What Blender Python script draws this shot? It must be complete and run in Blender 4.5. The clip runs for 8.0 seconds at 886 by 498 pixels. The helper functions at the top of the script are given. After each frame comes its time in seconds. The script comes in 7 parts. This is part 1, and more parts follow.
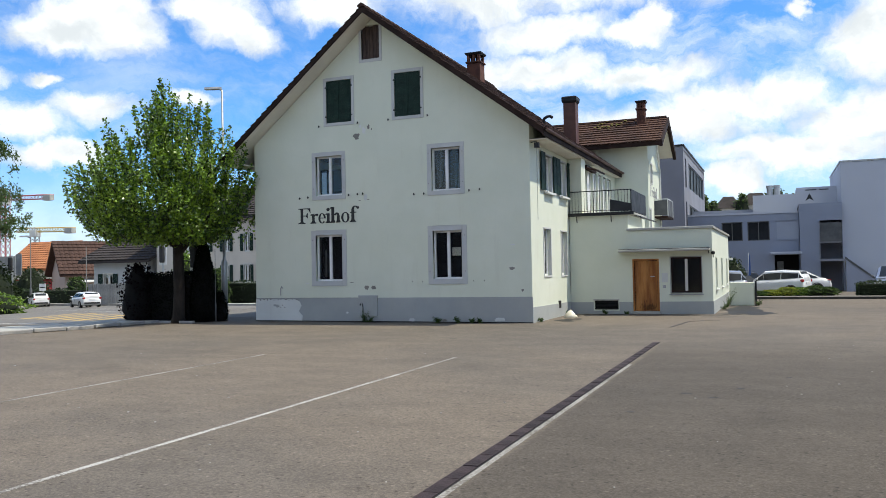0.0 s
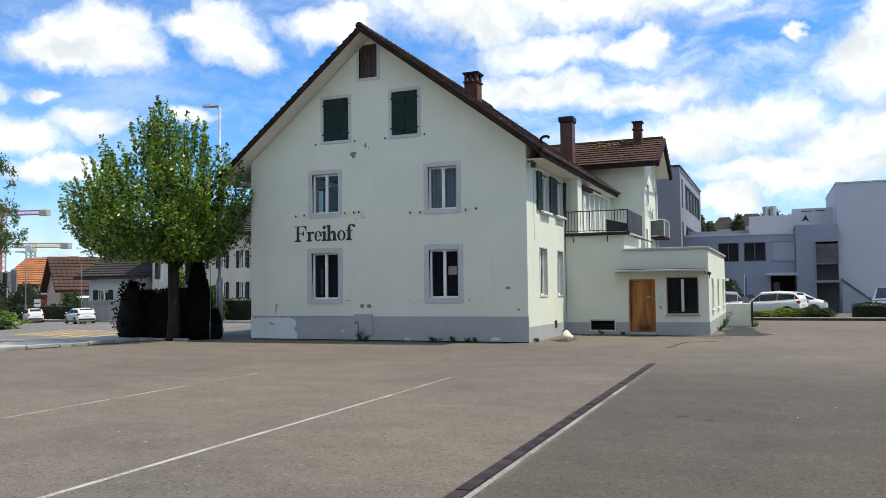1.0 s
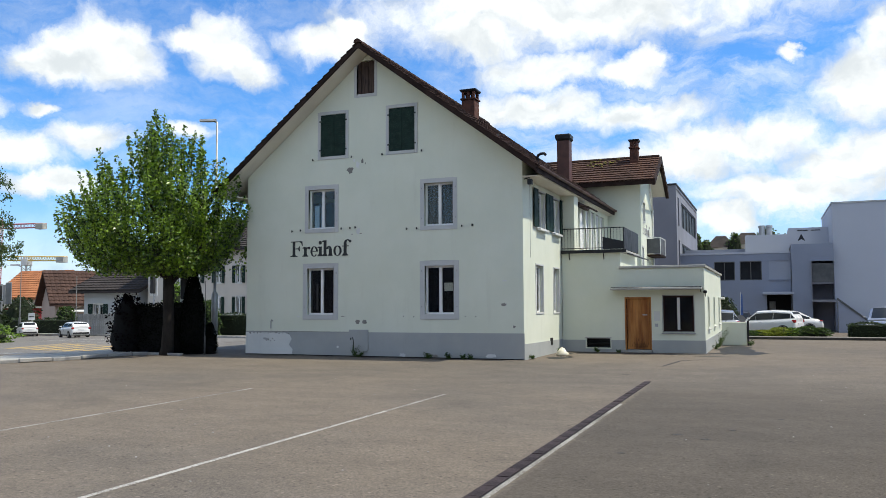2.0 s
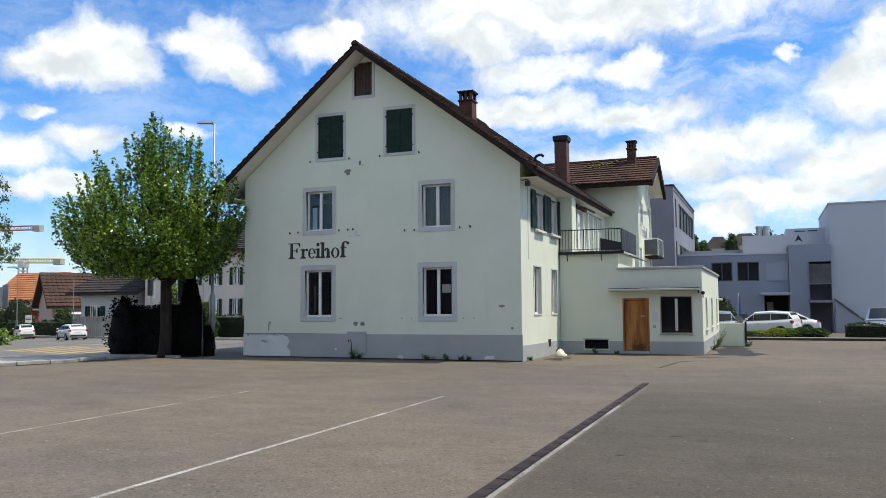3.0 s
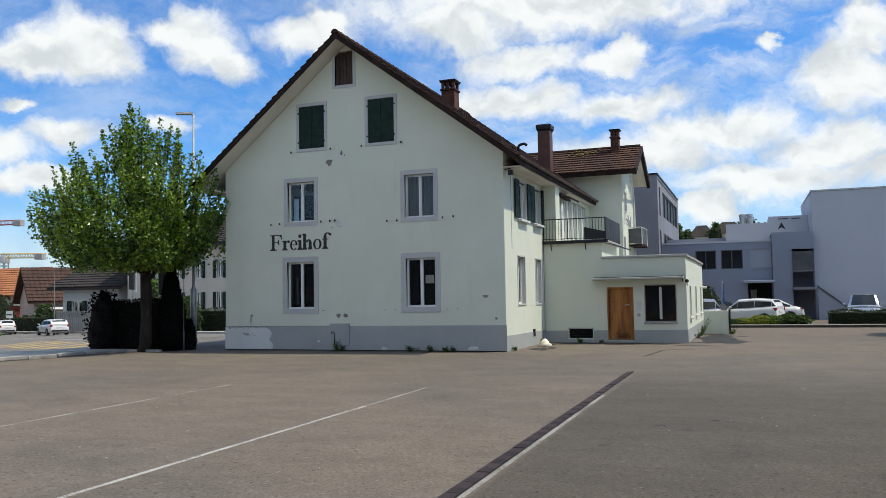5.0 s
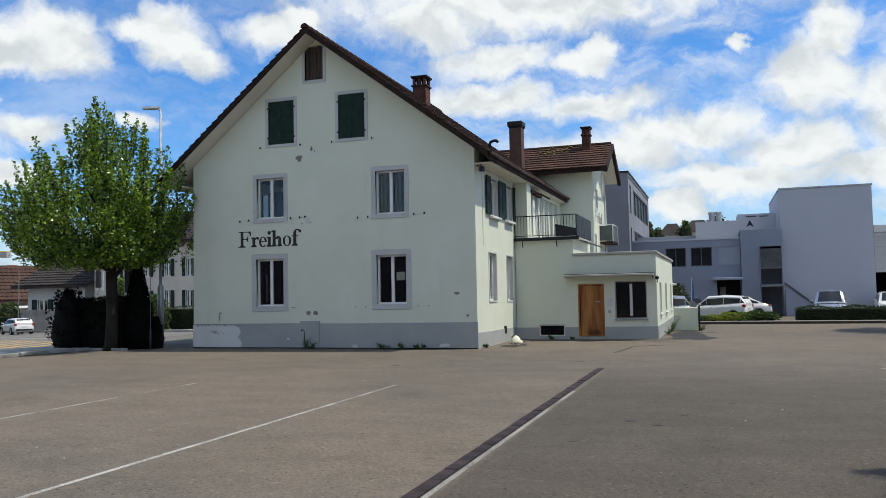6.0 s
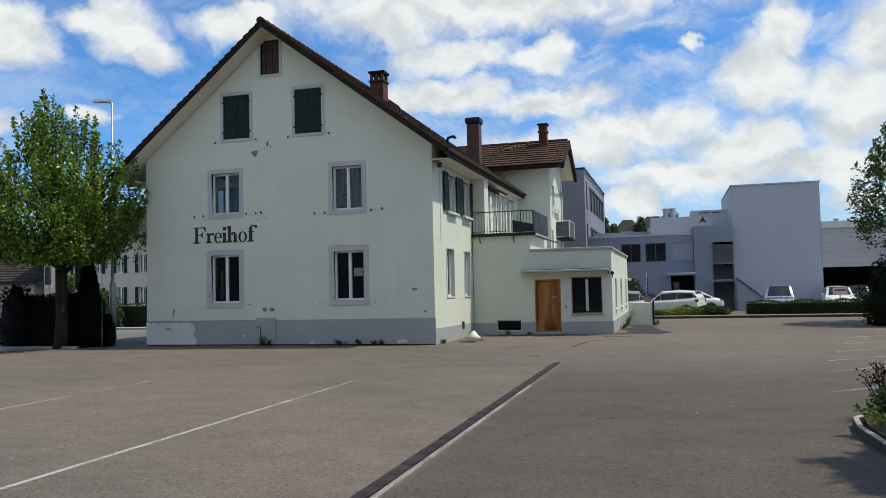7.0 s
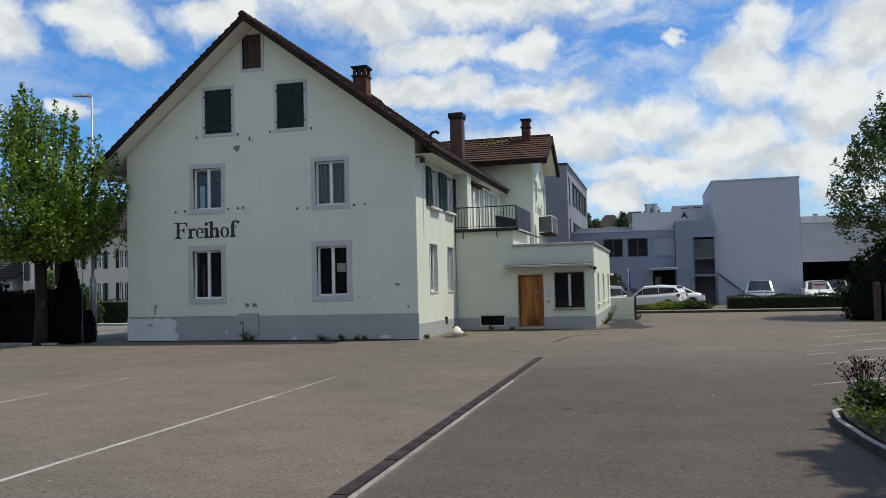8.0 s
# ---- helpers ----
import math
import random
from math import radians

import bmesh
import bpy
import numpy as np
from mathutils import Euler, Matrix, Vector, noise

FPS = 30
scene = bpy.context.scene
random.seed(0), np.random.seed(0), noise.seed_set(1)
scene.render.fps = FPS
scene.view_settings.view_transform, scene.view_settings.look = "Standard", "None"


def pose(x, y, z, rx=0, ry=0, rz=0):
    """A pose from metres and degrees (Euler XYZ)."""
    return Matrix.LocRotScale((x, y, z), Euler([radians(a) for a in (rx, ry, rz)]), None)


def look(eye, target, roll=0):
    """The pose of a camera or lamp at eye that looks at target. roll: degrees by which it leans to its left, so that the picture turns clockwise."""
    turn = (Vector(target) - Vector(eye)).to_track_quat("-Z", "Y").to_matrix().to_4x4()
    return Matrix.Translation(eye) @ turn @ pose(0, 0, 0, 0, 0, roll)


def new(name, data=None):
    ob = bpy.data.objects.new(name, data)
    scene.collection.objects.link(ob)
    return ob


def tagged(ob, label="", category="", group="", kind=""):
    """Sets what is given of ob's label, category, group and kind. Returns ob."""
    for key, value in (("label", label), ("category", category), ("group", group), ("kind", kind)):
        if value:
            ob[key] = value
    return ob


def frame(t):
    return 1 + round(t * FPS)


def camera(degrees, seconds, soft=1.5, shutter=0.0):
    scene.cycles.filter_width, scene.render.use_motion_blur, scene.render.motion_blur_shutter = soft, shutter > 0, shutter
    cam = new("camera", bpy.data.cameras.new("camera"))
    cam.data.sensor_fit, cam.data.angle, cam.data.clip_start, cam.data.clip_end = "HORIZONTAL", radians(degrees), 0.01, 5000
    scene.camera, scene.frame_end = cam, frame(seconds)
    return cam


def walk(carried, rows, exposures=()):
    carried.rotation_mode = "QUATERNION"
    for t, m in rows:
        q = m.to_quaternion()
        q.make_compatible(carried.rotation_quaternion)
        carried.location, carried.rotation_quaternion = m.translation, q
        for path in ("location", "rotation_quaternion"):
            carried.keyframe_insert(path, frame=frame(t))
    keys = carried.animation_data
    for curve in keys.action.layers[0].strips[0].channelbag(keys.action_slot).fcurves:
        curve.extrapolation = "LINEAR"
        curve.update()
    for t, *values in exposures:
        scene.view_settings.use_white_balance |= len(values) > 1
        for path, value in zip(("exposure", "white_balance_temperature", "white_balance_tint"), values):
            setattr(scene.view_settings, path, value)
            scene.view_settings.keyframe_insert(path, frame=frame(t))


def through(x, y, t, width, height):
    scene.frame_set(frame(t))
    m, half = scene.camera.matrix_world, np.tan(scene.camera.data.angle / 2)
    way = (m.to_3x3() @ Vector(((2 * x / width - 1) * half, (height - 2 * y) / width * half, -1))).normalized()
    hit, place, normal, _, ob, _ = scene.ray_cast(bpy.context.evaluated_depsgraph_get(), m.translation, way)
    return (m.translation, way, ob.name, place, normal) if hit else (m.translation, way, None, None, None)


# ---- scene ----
cam = camera(57.4, 8.0, 0.75)
PATH = [
    (0, (7.864, -27.166, 1.961), (7.103, -25.318, 2.009), -1.1),
    (0.5, (7.866, -27.147, 1.997), (7.108, -25.297, 2.059), -1.0),
    (1, (7.87, -27.107, 1.987), (7.117, -25.256, 2.08), -0.7),
    (1.5, (7.881, -27.077, 1.968), (7.135, -25.226, 2.097), -0.3),
    (3, (7.86, -27.073, 1.988), (7.122, -25.219, 2.125), -0.4),
    (3.5, (7.852, -27.046, 1.981), (7.117, -25.19, 2.111), -0.6),
    (4, (7.845, -26.98, 1.986), (7.114, -25.123, 2.11), -0.8),
    (4.5, (7.858, -26.924, 1.984), (7.135, -25.063, 2.102), -0.9),
    (6, (7.855, -26.659, 1.929), (7.213, -24.768, 2.038), -1.1),
    (6.5, (7.862, -26.656, 1.919), (7.266, -24.75, 2.023), -1.1),
    (7, (7.882, -26.665, 1.922), (7.338, -24.743, 2.019), -1.3),
    (7.5, (7.89, -26.672, 1.915), (7.382, -24.74, 2.006), -1.3),
    (8, (7.881, -26.673, 1.927), (7.377, -24.74, 2.011), -1.4),
]
walk(cam, [(t, look(eye, target, roll)) for t, eye, target, roll in PATH],
     [(t, stops, 7250, 6) for t, stops in ((0, 0.04), (1.5, 0.0), (3.0, -0.07), (4.0, -0.15), (4.5, -0.2), (6.0, -0.28), (7.0, -0.36), (8.0, -0.42))])

# ---- world, sun, exposure ----
SUN_EL, SUN_OFF = radians(62), radians(12)
sun_dir = Vector((math.cos(SUN_OFF) * math.cos(SUN_EL), math.sin(SUN_OFF) * math.cos(SUN_EL), math.sin(SUN_EL)))
sun = new("sun", bpy.data.lights.new("sun", "SUN"))
sun.data.energy, sun.data.angle, sun.data.color = 4.8, radians(0.9), (1.0, 0.96, 0.90)
sun.matrix_world = look(sun_dir * 60, (0, 0, 0))


class Nodes:
    """A small helper to wire shader nodes."""

    def __init__(self, tree):
        self.tree = tree
        tree.nodes.clear()

    def add(self, kind, **given):
        n = self.tree.nodes.new(kind)
        for key, value in given.items():
            if key in n.inputs:
                self.put(n.inputs[key], value)
        return n

    def put(self, socket, value):
        if isinstance(value, bpy.types.NodeSocket):
            self.tree.links.new(value, socket)
        else:
            socket.default_value = value

    def math(self, op, a, b=0.0, c=0.0):
        n = self.tree.nodes.new("ShaderNodeMath")
        n.operation = op
        for s, v in zip(n.inputs, (a, b, c)):
            self.put(s, v)
        return n.outputs[0]

    def vec(self, op, a, b=(0, 0, 0)):
        n = self.tree.nodes.new("ShaderNodeVectorMath")
        n.operation = op
        self.put(n.inputs[0], a)
        if op == "SCALE":
            self.put(n.inputs["Scale"], b)
        else:
            self.put(n.inputs[1], b)
        return n.outputs["Value"] if op in ("LENGTH", "DOT_PRODUCT") else n.outputs["Vector"]

    def noise(self, vector, scale, detail=4.0, rough=0.55):
        n = self.add("ShaderNodeTexNoise", Vector=vector, Scale=scale, Detail=detail, Roughness=rough)
        return n.outputs["Fac"]

    def step(self, x, a, b, lo=0.0, hi=1.0):
        n = self.tree.nodes.new("ShaderNodeMapRange")
        n.interpolation_type = "SMOOTHSTEP"
        for s, v in zip(n.inputs, (x, a, b, lo, hi)):
            self.put(s, v)
        return n.outputs[0]

    def mix(self, fac, a, b, blend="MIX"):
        n = self.tree.nodes.new("ShaderNodeMix")
        n.data_type, n.blend_type = "RGBA", blend
        self.put(n.inputs[0], fac)
        for s, v in ((n.inputs[6], a), (n.inputs[7], b)):
            self.put(s, (*v, 1.0) if isinstance(v, tuple) and len(v) == 3 else v)
        return n.outputs[2]


def build_world():
    world = bpy.data.worlds.new("sky")
    scene.world = world
    world.use_nodes = True
    n = Nodes(world.node_tree)
    sky = n.add("ShaderNodeTexSky")
    sky.sky_type, sky.sun_disc = "NISHITA", False
    sky.sun_elevation, sky.sun_rotation = SUN_EL, radians(90) - SUN_OFF
    sky.air_density, sky.dust_density, sky.ozone_density = 1.0, 0.6, 2.5
    way = n.add("ShaderNodeTexCoord").outputs["Generated"]
    xyz = n.add("ShaderNodeSeparateXYZ", Vector=way).outputs
    az, el = n.math("ARCTAN2", xyz[0], xyz[1]), n.math("ARCSINE", xyz[2])
    flat = n.add("ShaderNodeCombineXYZ", X=az, Y=el).outputs[0]
    puff = n.add("ShaderNodeTexNoise", Vector=flat, Scale=9.0, Detail=8.0, Roughness=0.6).outputs["Color"]
    flat = n.vec("ADD", flat, n.vec("SCALE", n.vec("SUBTRACT", puff, (0.5, 0.5, 0.5)), 0.085))
    # cumulus banks as (bearing, elevation, half width, half height)
    banks = ((-0.774, 0.286, 0.062, 0.044), (-0.839, 0.273, 0.06, 0.028), (-0.652, 0.297, 0.048, 0.034), (-0.695, 0.305, 0.034, 0.018), (-0.622, 0.280, 0.038, 0.020), (-0.533, 0.319, 0.065, 0.023), (-0.497, 0.335, 0.03, 0.018),
             (-0.211, 0.352, 0.30, 0.045), (-0.333, 0.324, 0.11, 0.028), (-0.152, 0.277, 0.05, 0.016), (-0.126, 0.290, 0.026, 0.014), (-0.25, 0.287, 0.085, 0.026), (-0.267, 0.238, 0.085, 0.025),
             (-0.146, 0.225, 0.088, 0.022), (-0.023, 0.184, 0.122, 0.03), (-0.101, 0.163, 0.13, 0.03), (0.084, 0.152, 0.08, 0.038), (0.036, 0.124, 0.16, 0.03))
    wisps = ((0.105, 0.237, 0.07, 0.05), (0.029, 0.281, 0.012, 0.009), (0.036, 0.288, 0.010, 0.005), (0.135, 0.284, 0.035, 0.045), (-0.045, 0.095, 0.05, 0.025), (-0.80, 0.186, 0.062, 0.022),
             (-0.869, 0.169, 0.056, 0.028), (-0.852, 0.217, 0.028, 0.009), (-0.851, 0.130, 0.07, 0.018), (-0.908, 0.214, 0.03, 0.015), (-0.688, 0.201, 0.028, 0.010),
             (0.202, 0.197, 0.075, 0.07), (0.205, 0.128, 0.08, 0.032), (0.238, 0.262, 0.07, 0.05), (0.30, 0.18, 0.075, 0.08), (0.214, 0.088, 0.06, 0.02))
    field = None
    for a, e, w, h in banks + wisps:
        d = n.vec("LENGTH", n.vec("MULTIPLY", n.vec("SUBTRACT", flat, (a, e, 0)), (1 / w, 1 / h, 1)))
        one = n.math("SUBTRACT", 1.0, d)
        field = one if field is None else n.math("MAXIMUM", field, one)
    drift = n.noise(n.vec("MULTIPLY", way, (1, 1, 2.2)), 2.6, 7.0, 0.58)
    apart = n.step(n.math("ABSOLUTE", n.math("ADD", az, 0.33)), 0.75, 1.0)
    rest = n.math("SUBTRACT", n.math("MULTIPLY", n.math("SUBTRACT", drift, 0.47), 4.0), n.math("MULTIPLY", n.math("SUBTRACT", 1.0, apart), 3.0))
    field = n.math("MAXIMUM", field, rest)
    field = n.math("ADD", field, n.math("MULTIPLY", n.math("SUBTRACT", n.noise(flat, 13.0, 8.0, 0.62), 0.5), 1.9))
    cover = n.step(field, -0.36, 0.58)
    east = n.step(az, -0.55, -0.1, 0.30, 0.66)
    veil = n.math("MULTIPLY", n.step(n.noise(n.vec("MULTIPLY", flat, (0.7, 1.9, 1)), 8.0, 8.0, 0.65), 0.40, 0.70), east)
    haze = n.step(el, 0.16, 0.0, 0.0, 0.7)
    cover = n.math("MAXIMUM", cover, n.math("MAXIMUM", veil, haze))
    lump = n.vec("MULTIPLY", flat, (1, 1.5, 1))
    rise = n.math("SUBTRACT", n.noise(lump, 10.0, 5.0, 0.5), n.noise(n.vec("ADD", lump, (0.004, 0.028, 0)), 10.0, 5.0, 0.5))
    shade = n.step(n.math("ADD", rise, n.math("MULTIPLY", n.math("SUBTRACT", n.noise(lump, 6.0, 4.0), 0.5), 0.2)), -0.17, 0.09)
    body = n.mix(shade, (0.76, 0.85, 0.99), (1.06, 1.14, 1.28))
    blue = n.mix(1.0, sky.outputs[0], (0.062, 0.135, 0.225), "MULTIPLY")
    both = n.mix(cover, blue, body)
    back = n.add("ShaderNodeBackground", Color=both, Strength=1.0)
    out = n.add("ShaderNodeOutputWorld")
    n.tree.links.new(back.outputs[0], out.inputs[0])


build_world()

# ---- materials ----


def mat(name, a, b=None, scale=1.5, rough=0.8, grain=60.0, amount=0.12, bump=0.15, metal=0.0, spec=0.3, rand=0.0, stretch=(1, 1, 1), coat=0.0):
    """Two tones on a large noise, a fine grain, relief, and a change from object to object."""
    m = bpy.data.materials.new(name)
    m.use_nodes = True
    n = Nodes(m.node_tree)
    at = n.vec("MULTIPLY", n.add("ShaderNodeTexCoord").outputs["Object"], stretch)
    b = b or tuple(c * 0.8 for c in a)
    big = n.step(n.noise(at, scale, 5.0), 0.35, 0.68)
    fine = n.noise(at, grain, 3.0, 0.6)
    colour = n.mix(big, a, b)
    level = n.math("ADD", 1.0 - amount, n.math("MULTIPLY", fine, 2 * amount))
    if rand:
        level = n.math("MULTIPLY", level, n.math("ADD", 1.0 - rand, n.math("MULTIPLY", n.add("ShaderNodeObjectInfo").outputs["Random"], 2 * rand)))
    grey = n.add("ShaderNodeCombineXYZ", X=level, Y=level, Z=level).outputs[0]
    colour = n.mix(1.0, colour, grey, "MULTIPLY")
    p = n.add("ShaderNodeBsdfPrincipled", **{"Base Color": colour, "Metallic": metal, "Specular IOR Level": spec, "Coat Weight": coat, "Coat Roughness": 0.05})
    n.put(p.inputs["Roughness"], n.math("ADD", rough - 0.06, n.math("MULTIPLY", big, 0.12)) if rough > 0.1 else rough)
    if bump:
        n.put(p.inputs["Normal"], n.add("ShaderNodeBump", Strength=bump, Distance=0.02, Height=fine).outputs[0])
    n.tree.links.new(p.outputs[0], n.add("ShaderNodeOutputMaterial").inputs[0])
    return m


def plaster(name, a, b, dirt, bump=0.25):
    """Painted render: cloudy tone, rain streaks, scattered blemishes, rough grain."""
    m = bpy.data.materials.new(name)
    m.use_nodes = True
    n = Nodes(m.node_tree)
    at = n.add("ShaderNodeTexCoord").outputs["Object"]
    colour = n.mix(n.step(n.noise(at, 0.55, 6.0, 0.6), 0.35, 0.7), a, b)
    streak = n.step(n.noise(n.vec("MULTIPLY", at, (2.1, 2.1, 0.3)), 1.0, 7.0, 0.7), 0.54, 0.82, 0.0, 0.26)
    colour = n.mix(streak, colour, dirt)
    blot = n.step(n.noise(at, 3.4, 7.0, 0.7), 0.62, 0.8, 0.0, 0.35)
    colour = n.mix(blot, colour, dirt)
    fine = n.noise(at, 90.0, 4.0, 0.7)
    level = n.math("ADD", 0.93, n.math("MULTIPLY", fine, 0.14))
    colour = n.mix(1.0, colour, n.add("ShaderNodeCombineXYZ", X=level, Y=level, Z=level).outputs[0], "MULTIPLY")
    p = n.add("ShaderNodeBsdfPrincipled", **{"Base Color": colour, "Roughness": 0.88, "Specular IOR Level": 0.2})
    relief = n.math("ADD", fine, n.math("MULTIPLY", n.noise(at, 9.0, 4.0), 1.2))
    n.put(p.inputs["Normal"], n.add("ShaderNodeBump", Strength=bump, Distance=0.02, Height=relief).outputs[0])
    n.tree.links.new(p.outputs[0], n.add("ShaderNodeOutputMaterial").inputs[0])
    return m


def asphalt(name, a, b, c, dark_tone=None):
    """Old asphalt: pale and warm patches, dark stains, aggregate and hair cracks."""
    m = bpy.data.materials.new(name)
    m.use_nodes = True
    n = Nodes(m.node_tree)
    at = n.add("ShaderNodeTexCoord").outputs["Object"]
    colour = n.mix(n.step(n.noise(at, 0.09, 5.0, 0.6), 0.38, 0.64), a, b)
    colour = n.mix(n.step(n.noise(n.vec("MULTIPLY", at, (1, 0.45, 1)), 0.5, 7.0, 0.65), 0.5, 0.78, 0.0, 0.6), colour, c)
    # darker asphalt beyond the channel; soft shade on the near ground is put in too
    if dark_tone:
        xy = n.add("ShaderNodeSeparateXYZ", Vector=at).outputs
        side = n.step(n.math("ADD", xy[0], n.math("MULTIPLY", n.noise(at, 0.5, 3.0), 0.05)), 5.15, 5.3)
        far = n.step(n.math("ADD", xy[1], n.math("MULTIPLY", n.noise(at, 0.35, 4.0), 5.0)), -1.0, -9.0)
        colour = n.mix(n.math("MULTIPLY", side, far), colour, n.mix(0.75, colour, dark_tone))
    stain = n.step(n.noise(n.vec("MULTIPLY", at, (0.8, 1.1, 1)), 1.4, 5.0, 0.6), 0.68, 0.78, 0.0, 0.5)
    colour = n.mix(stain, colour, tuple(x * 0.45 for x in c))
    stones = n.add("ShaderNodeTexVoronoi", Vector=at, Scale=95.0)
    speck = n.math("ADD", 0.82, n.math("MULTIPLY", n.add("ShaderNodeSeparateColor", Color=stones.outputs["Color"]).outputs[0], 0.46))
    chips = n.add("ShaderNodeTexVoronoi", Vector=at, Scale=42.0)
    speck = n.math("MULTIPLY", speck, n.math("ADD", 0.80, n.math("MULTIPLY", n.add("ShaderNodeSeparateColor", Color=chips.outputs["Color"]).outputs[1], 0.40)))
    coarse = n.add("ShaderNodeTexVoronoi", Vector=at, Scale=19.0)
    bright = n.step(n.add("ShaderNodeSeparateColor", Color=coarse.outputs["Color"]).outputs[1], 0.92, 0.97, 0.0, 0.55)
    dark = n.step(n.add("ShaderNodeSeparateColor", Color=coarse.outputs["Color"]).outputs[2], 0.92, 0.97, 0.0, 0.42)
    near = n.step(coarse.outputs["Distance"], 0.5, 0.25)
    speck = n.math("ADD", speck, n.math("MULTIPLY", near, n.math("SUBTRACT", bright, dark)))
    speck = n.math("MULTIPLY", speck, n.step(n.noise(n.vec("MULTIPLY", at, (0.7, 1.2, 1)), 0.9, 9.0, 0.72), 0.34, 0.66, 0.88, 1.09))
    colour = n.mix(1.0, colour, n.add("ShaderNodeCombineXYZ", X=speck, Y=speck, Z=speck).outputs[0], "MULTIPLY")
    warp = n.vec("ADD", at, n.vec("SCALE", n.add("ShaderNodeTexNoise", Vector=at, Scale=0.9, Detail=5.0).outputs["Color"], 1.6))
    crack = n.add("ShaderNodeTexVoronoi", Vector=warp, Scale=0.16)
    crack.feature = "DISTANCE_TO_EDGE"
    line = n.step(crack.outputs["Distance"], 0.0035, 0.0015)
    line = n.math("MULTIPLY", line, n.step(n.noise(at, 0.22, 3.0), 0.63, 0.68, 0.0, 0.35))
    colour = n.mix(line, colour, (0.02, 0.019, 0.018))
    p = n.add("ShaderNodeBsdfPrincipled", **{"Base Color": colour, "Roughness": 0.86, "Specular IOR Level": 0.25})
    relief = n.math("SUBTRACT", n.math("MULTIPLY", speck, 0.5), n.math("MULTIPLY", line, 2.0))
    n.put(p.inputs["Normal"], n.add("ShaderNodeBump", Strength=0.2, Distance=0.008, Height=relief).outputs[0])
    n.tree.links.new(p.outputs[0], n.add("ShaderNodeOutputMaterial").inputs[0])
    return m


def worn_paint(name, paint, under, keep=0.5):
    """Road paint rubbed through to the asphalt."""
    m = bpy.data.materials.new(name)
    m.use_nodes = True
    n = Nodes(m.node_tree)
    at = n.add("ShaderNodeTexCoord").outputs["Object"]
    wear = n.math("ADD", n.math("MULTIPLY", n.noise(at, 28.0, 5.0, 0.75), 0.6), n.math("MULTIPLY", n.noise(at, 0.8, 3.0), 0.4))
    colour = n.mix(n.step(wear, keep - 0.07, keep + 0.07), paint, under)
    p = n.add("ShaderNodeBsdfPrincipled", **{"Base Color": colour, "Roughness": 0.8, "Specular IOR Level": 0.25})
    n.tree.links.new(p.outputs[0], n.add("ShaderNodeOutputMaterial").inputs[0])
    return m


def leaf_mat(name, a, b, through=0.35, rough=0.5, spec=0.35):
    m = bpy.data.materials.new(name)
    m.use_nodes = True
    n = Nodes(m.node_tree)
    k = n.add("ShaderNodeNewGeometry").outputs["Random Per Island"]
    at = n.add("ShaderNodeTexCoord").outputs["Object"]
    mixf = n.math("ADD", n.math("MULTIPLY", k, 0.7), n.math("MULTIPLY", n.noise(at, 1.3, 3.0), 0.5))
    colour = n.mix(n.step(mixf, 0.2, 0.95), a, b)
    p = n.add("ShaderNodeBsdfPrincipled", **{"Base Color": colour, "Roughness": rough, "Specular IOR Level": spec})
    t = n.add("ShaderNodeBsdfTranslucent", Color=n.mix(1.0, colour, (1.3, 1.35, 0.6), "MULTIPLY"))
    mx = n.add("ShaderNodeMixShader", Fac=through)
    n.tree.links.new(p.outputs[0], mx.inputs[1])
    n.tree.links.new(t.outputs[0], mx.inputs[2])
    n.tree.links.new(mx.outputs[0], n.add("ShaderNodeOutputMaterial").inputs[0])
    return m


def glass_mat(name, tint=(0.9, 0.93, 0.92)):
    m = bpy.data.materials.new(name)
    m.use_nodes = True
    n = Nodes(m.node_tree)
    clear = n.add("ShaderNodeBsdfTransparent", Color=(*tint, 1))
    gloss = n.add("ShaderNodeBsdfGlossy", Color=(1, 1, 1, 1), Roughness=0.02)
    mx = n.add("ShaderNodeMixShader", Fac=n.add("ShaderNodeFresnel", IOR=1.36).outputs[0])
    n.tree.links.new(clear.outputs[0], mx.inputs[1])
    n.tree.links.new(gloss.outputs[0], mx.inputs[2])
    n.tree.links.new(mx.outputs[0], n.add("ShaderNodeOutputMaterial").inputs[0])
    return m


M_WALL = plaster("cream_green_render", (0.63, 0.665, 0.56), (0.67, 0.70, 0.60), (0.43, 0.41, 0.34))
M_PLINTH = plaster("grey_plinth_paint", (0.335, 0.355, 0.355), (0.385, 0.402, 0.395), (0.26, 0.268, 0.26))
M_PATCH = plaster("pale_filler", (0.66, 0.68, 0.66), (0.56, 0.58, 0.57), (0.42, 0.43, 0.42))
M_BARE = plaster("bare_mortar", (0.19, 0.185, 0.17), (0.27, 0.26, 0.24), (0.13, 0.125, 0.12), 0.6)
M_SURROUND = plaster("grey_stone_surround", (0.47, 0.485, 0.485), (0.53, 0.54, 0.535), (0.36, 0.365, 0.36))
M_SOFFIT = mat("cream_soffit_boards", (0.74, 0.71, 0.62), (0.69, 0.66, 0.57), 1.5, 0.7, 40, 0.06, 0.1)
M_BARGE = mat("dark_brown_barge", (0.034, 0.019, 0.015), (0.020, 0.012, 0.010), 2.0, 0.75, 50, 0.2, spec=0.15)
M_TILE = mat("weathered_brown_tile", (0.056, 0.030, 0.023), (0.030, 0.019, 0.016), 1.1, 0.85, 26, 0.35, 0.4, spec=0.15)
M_TILE_MOSS = mat("brown_tile_with_moss", (0.082, 0.040, 0.027), (0.050, 0.028, 0.021), 0.8, 0.85, 20, 0.4, 0.4)
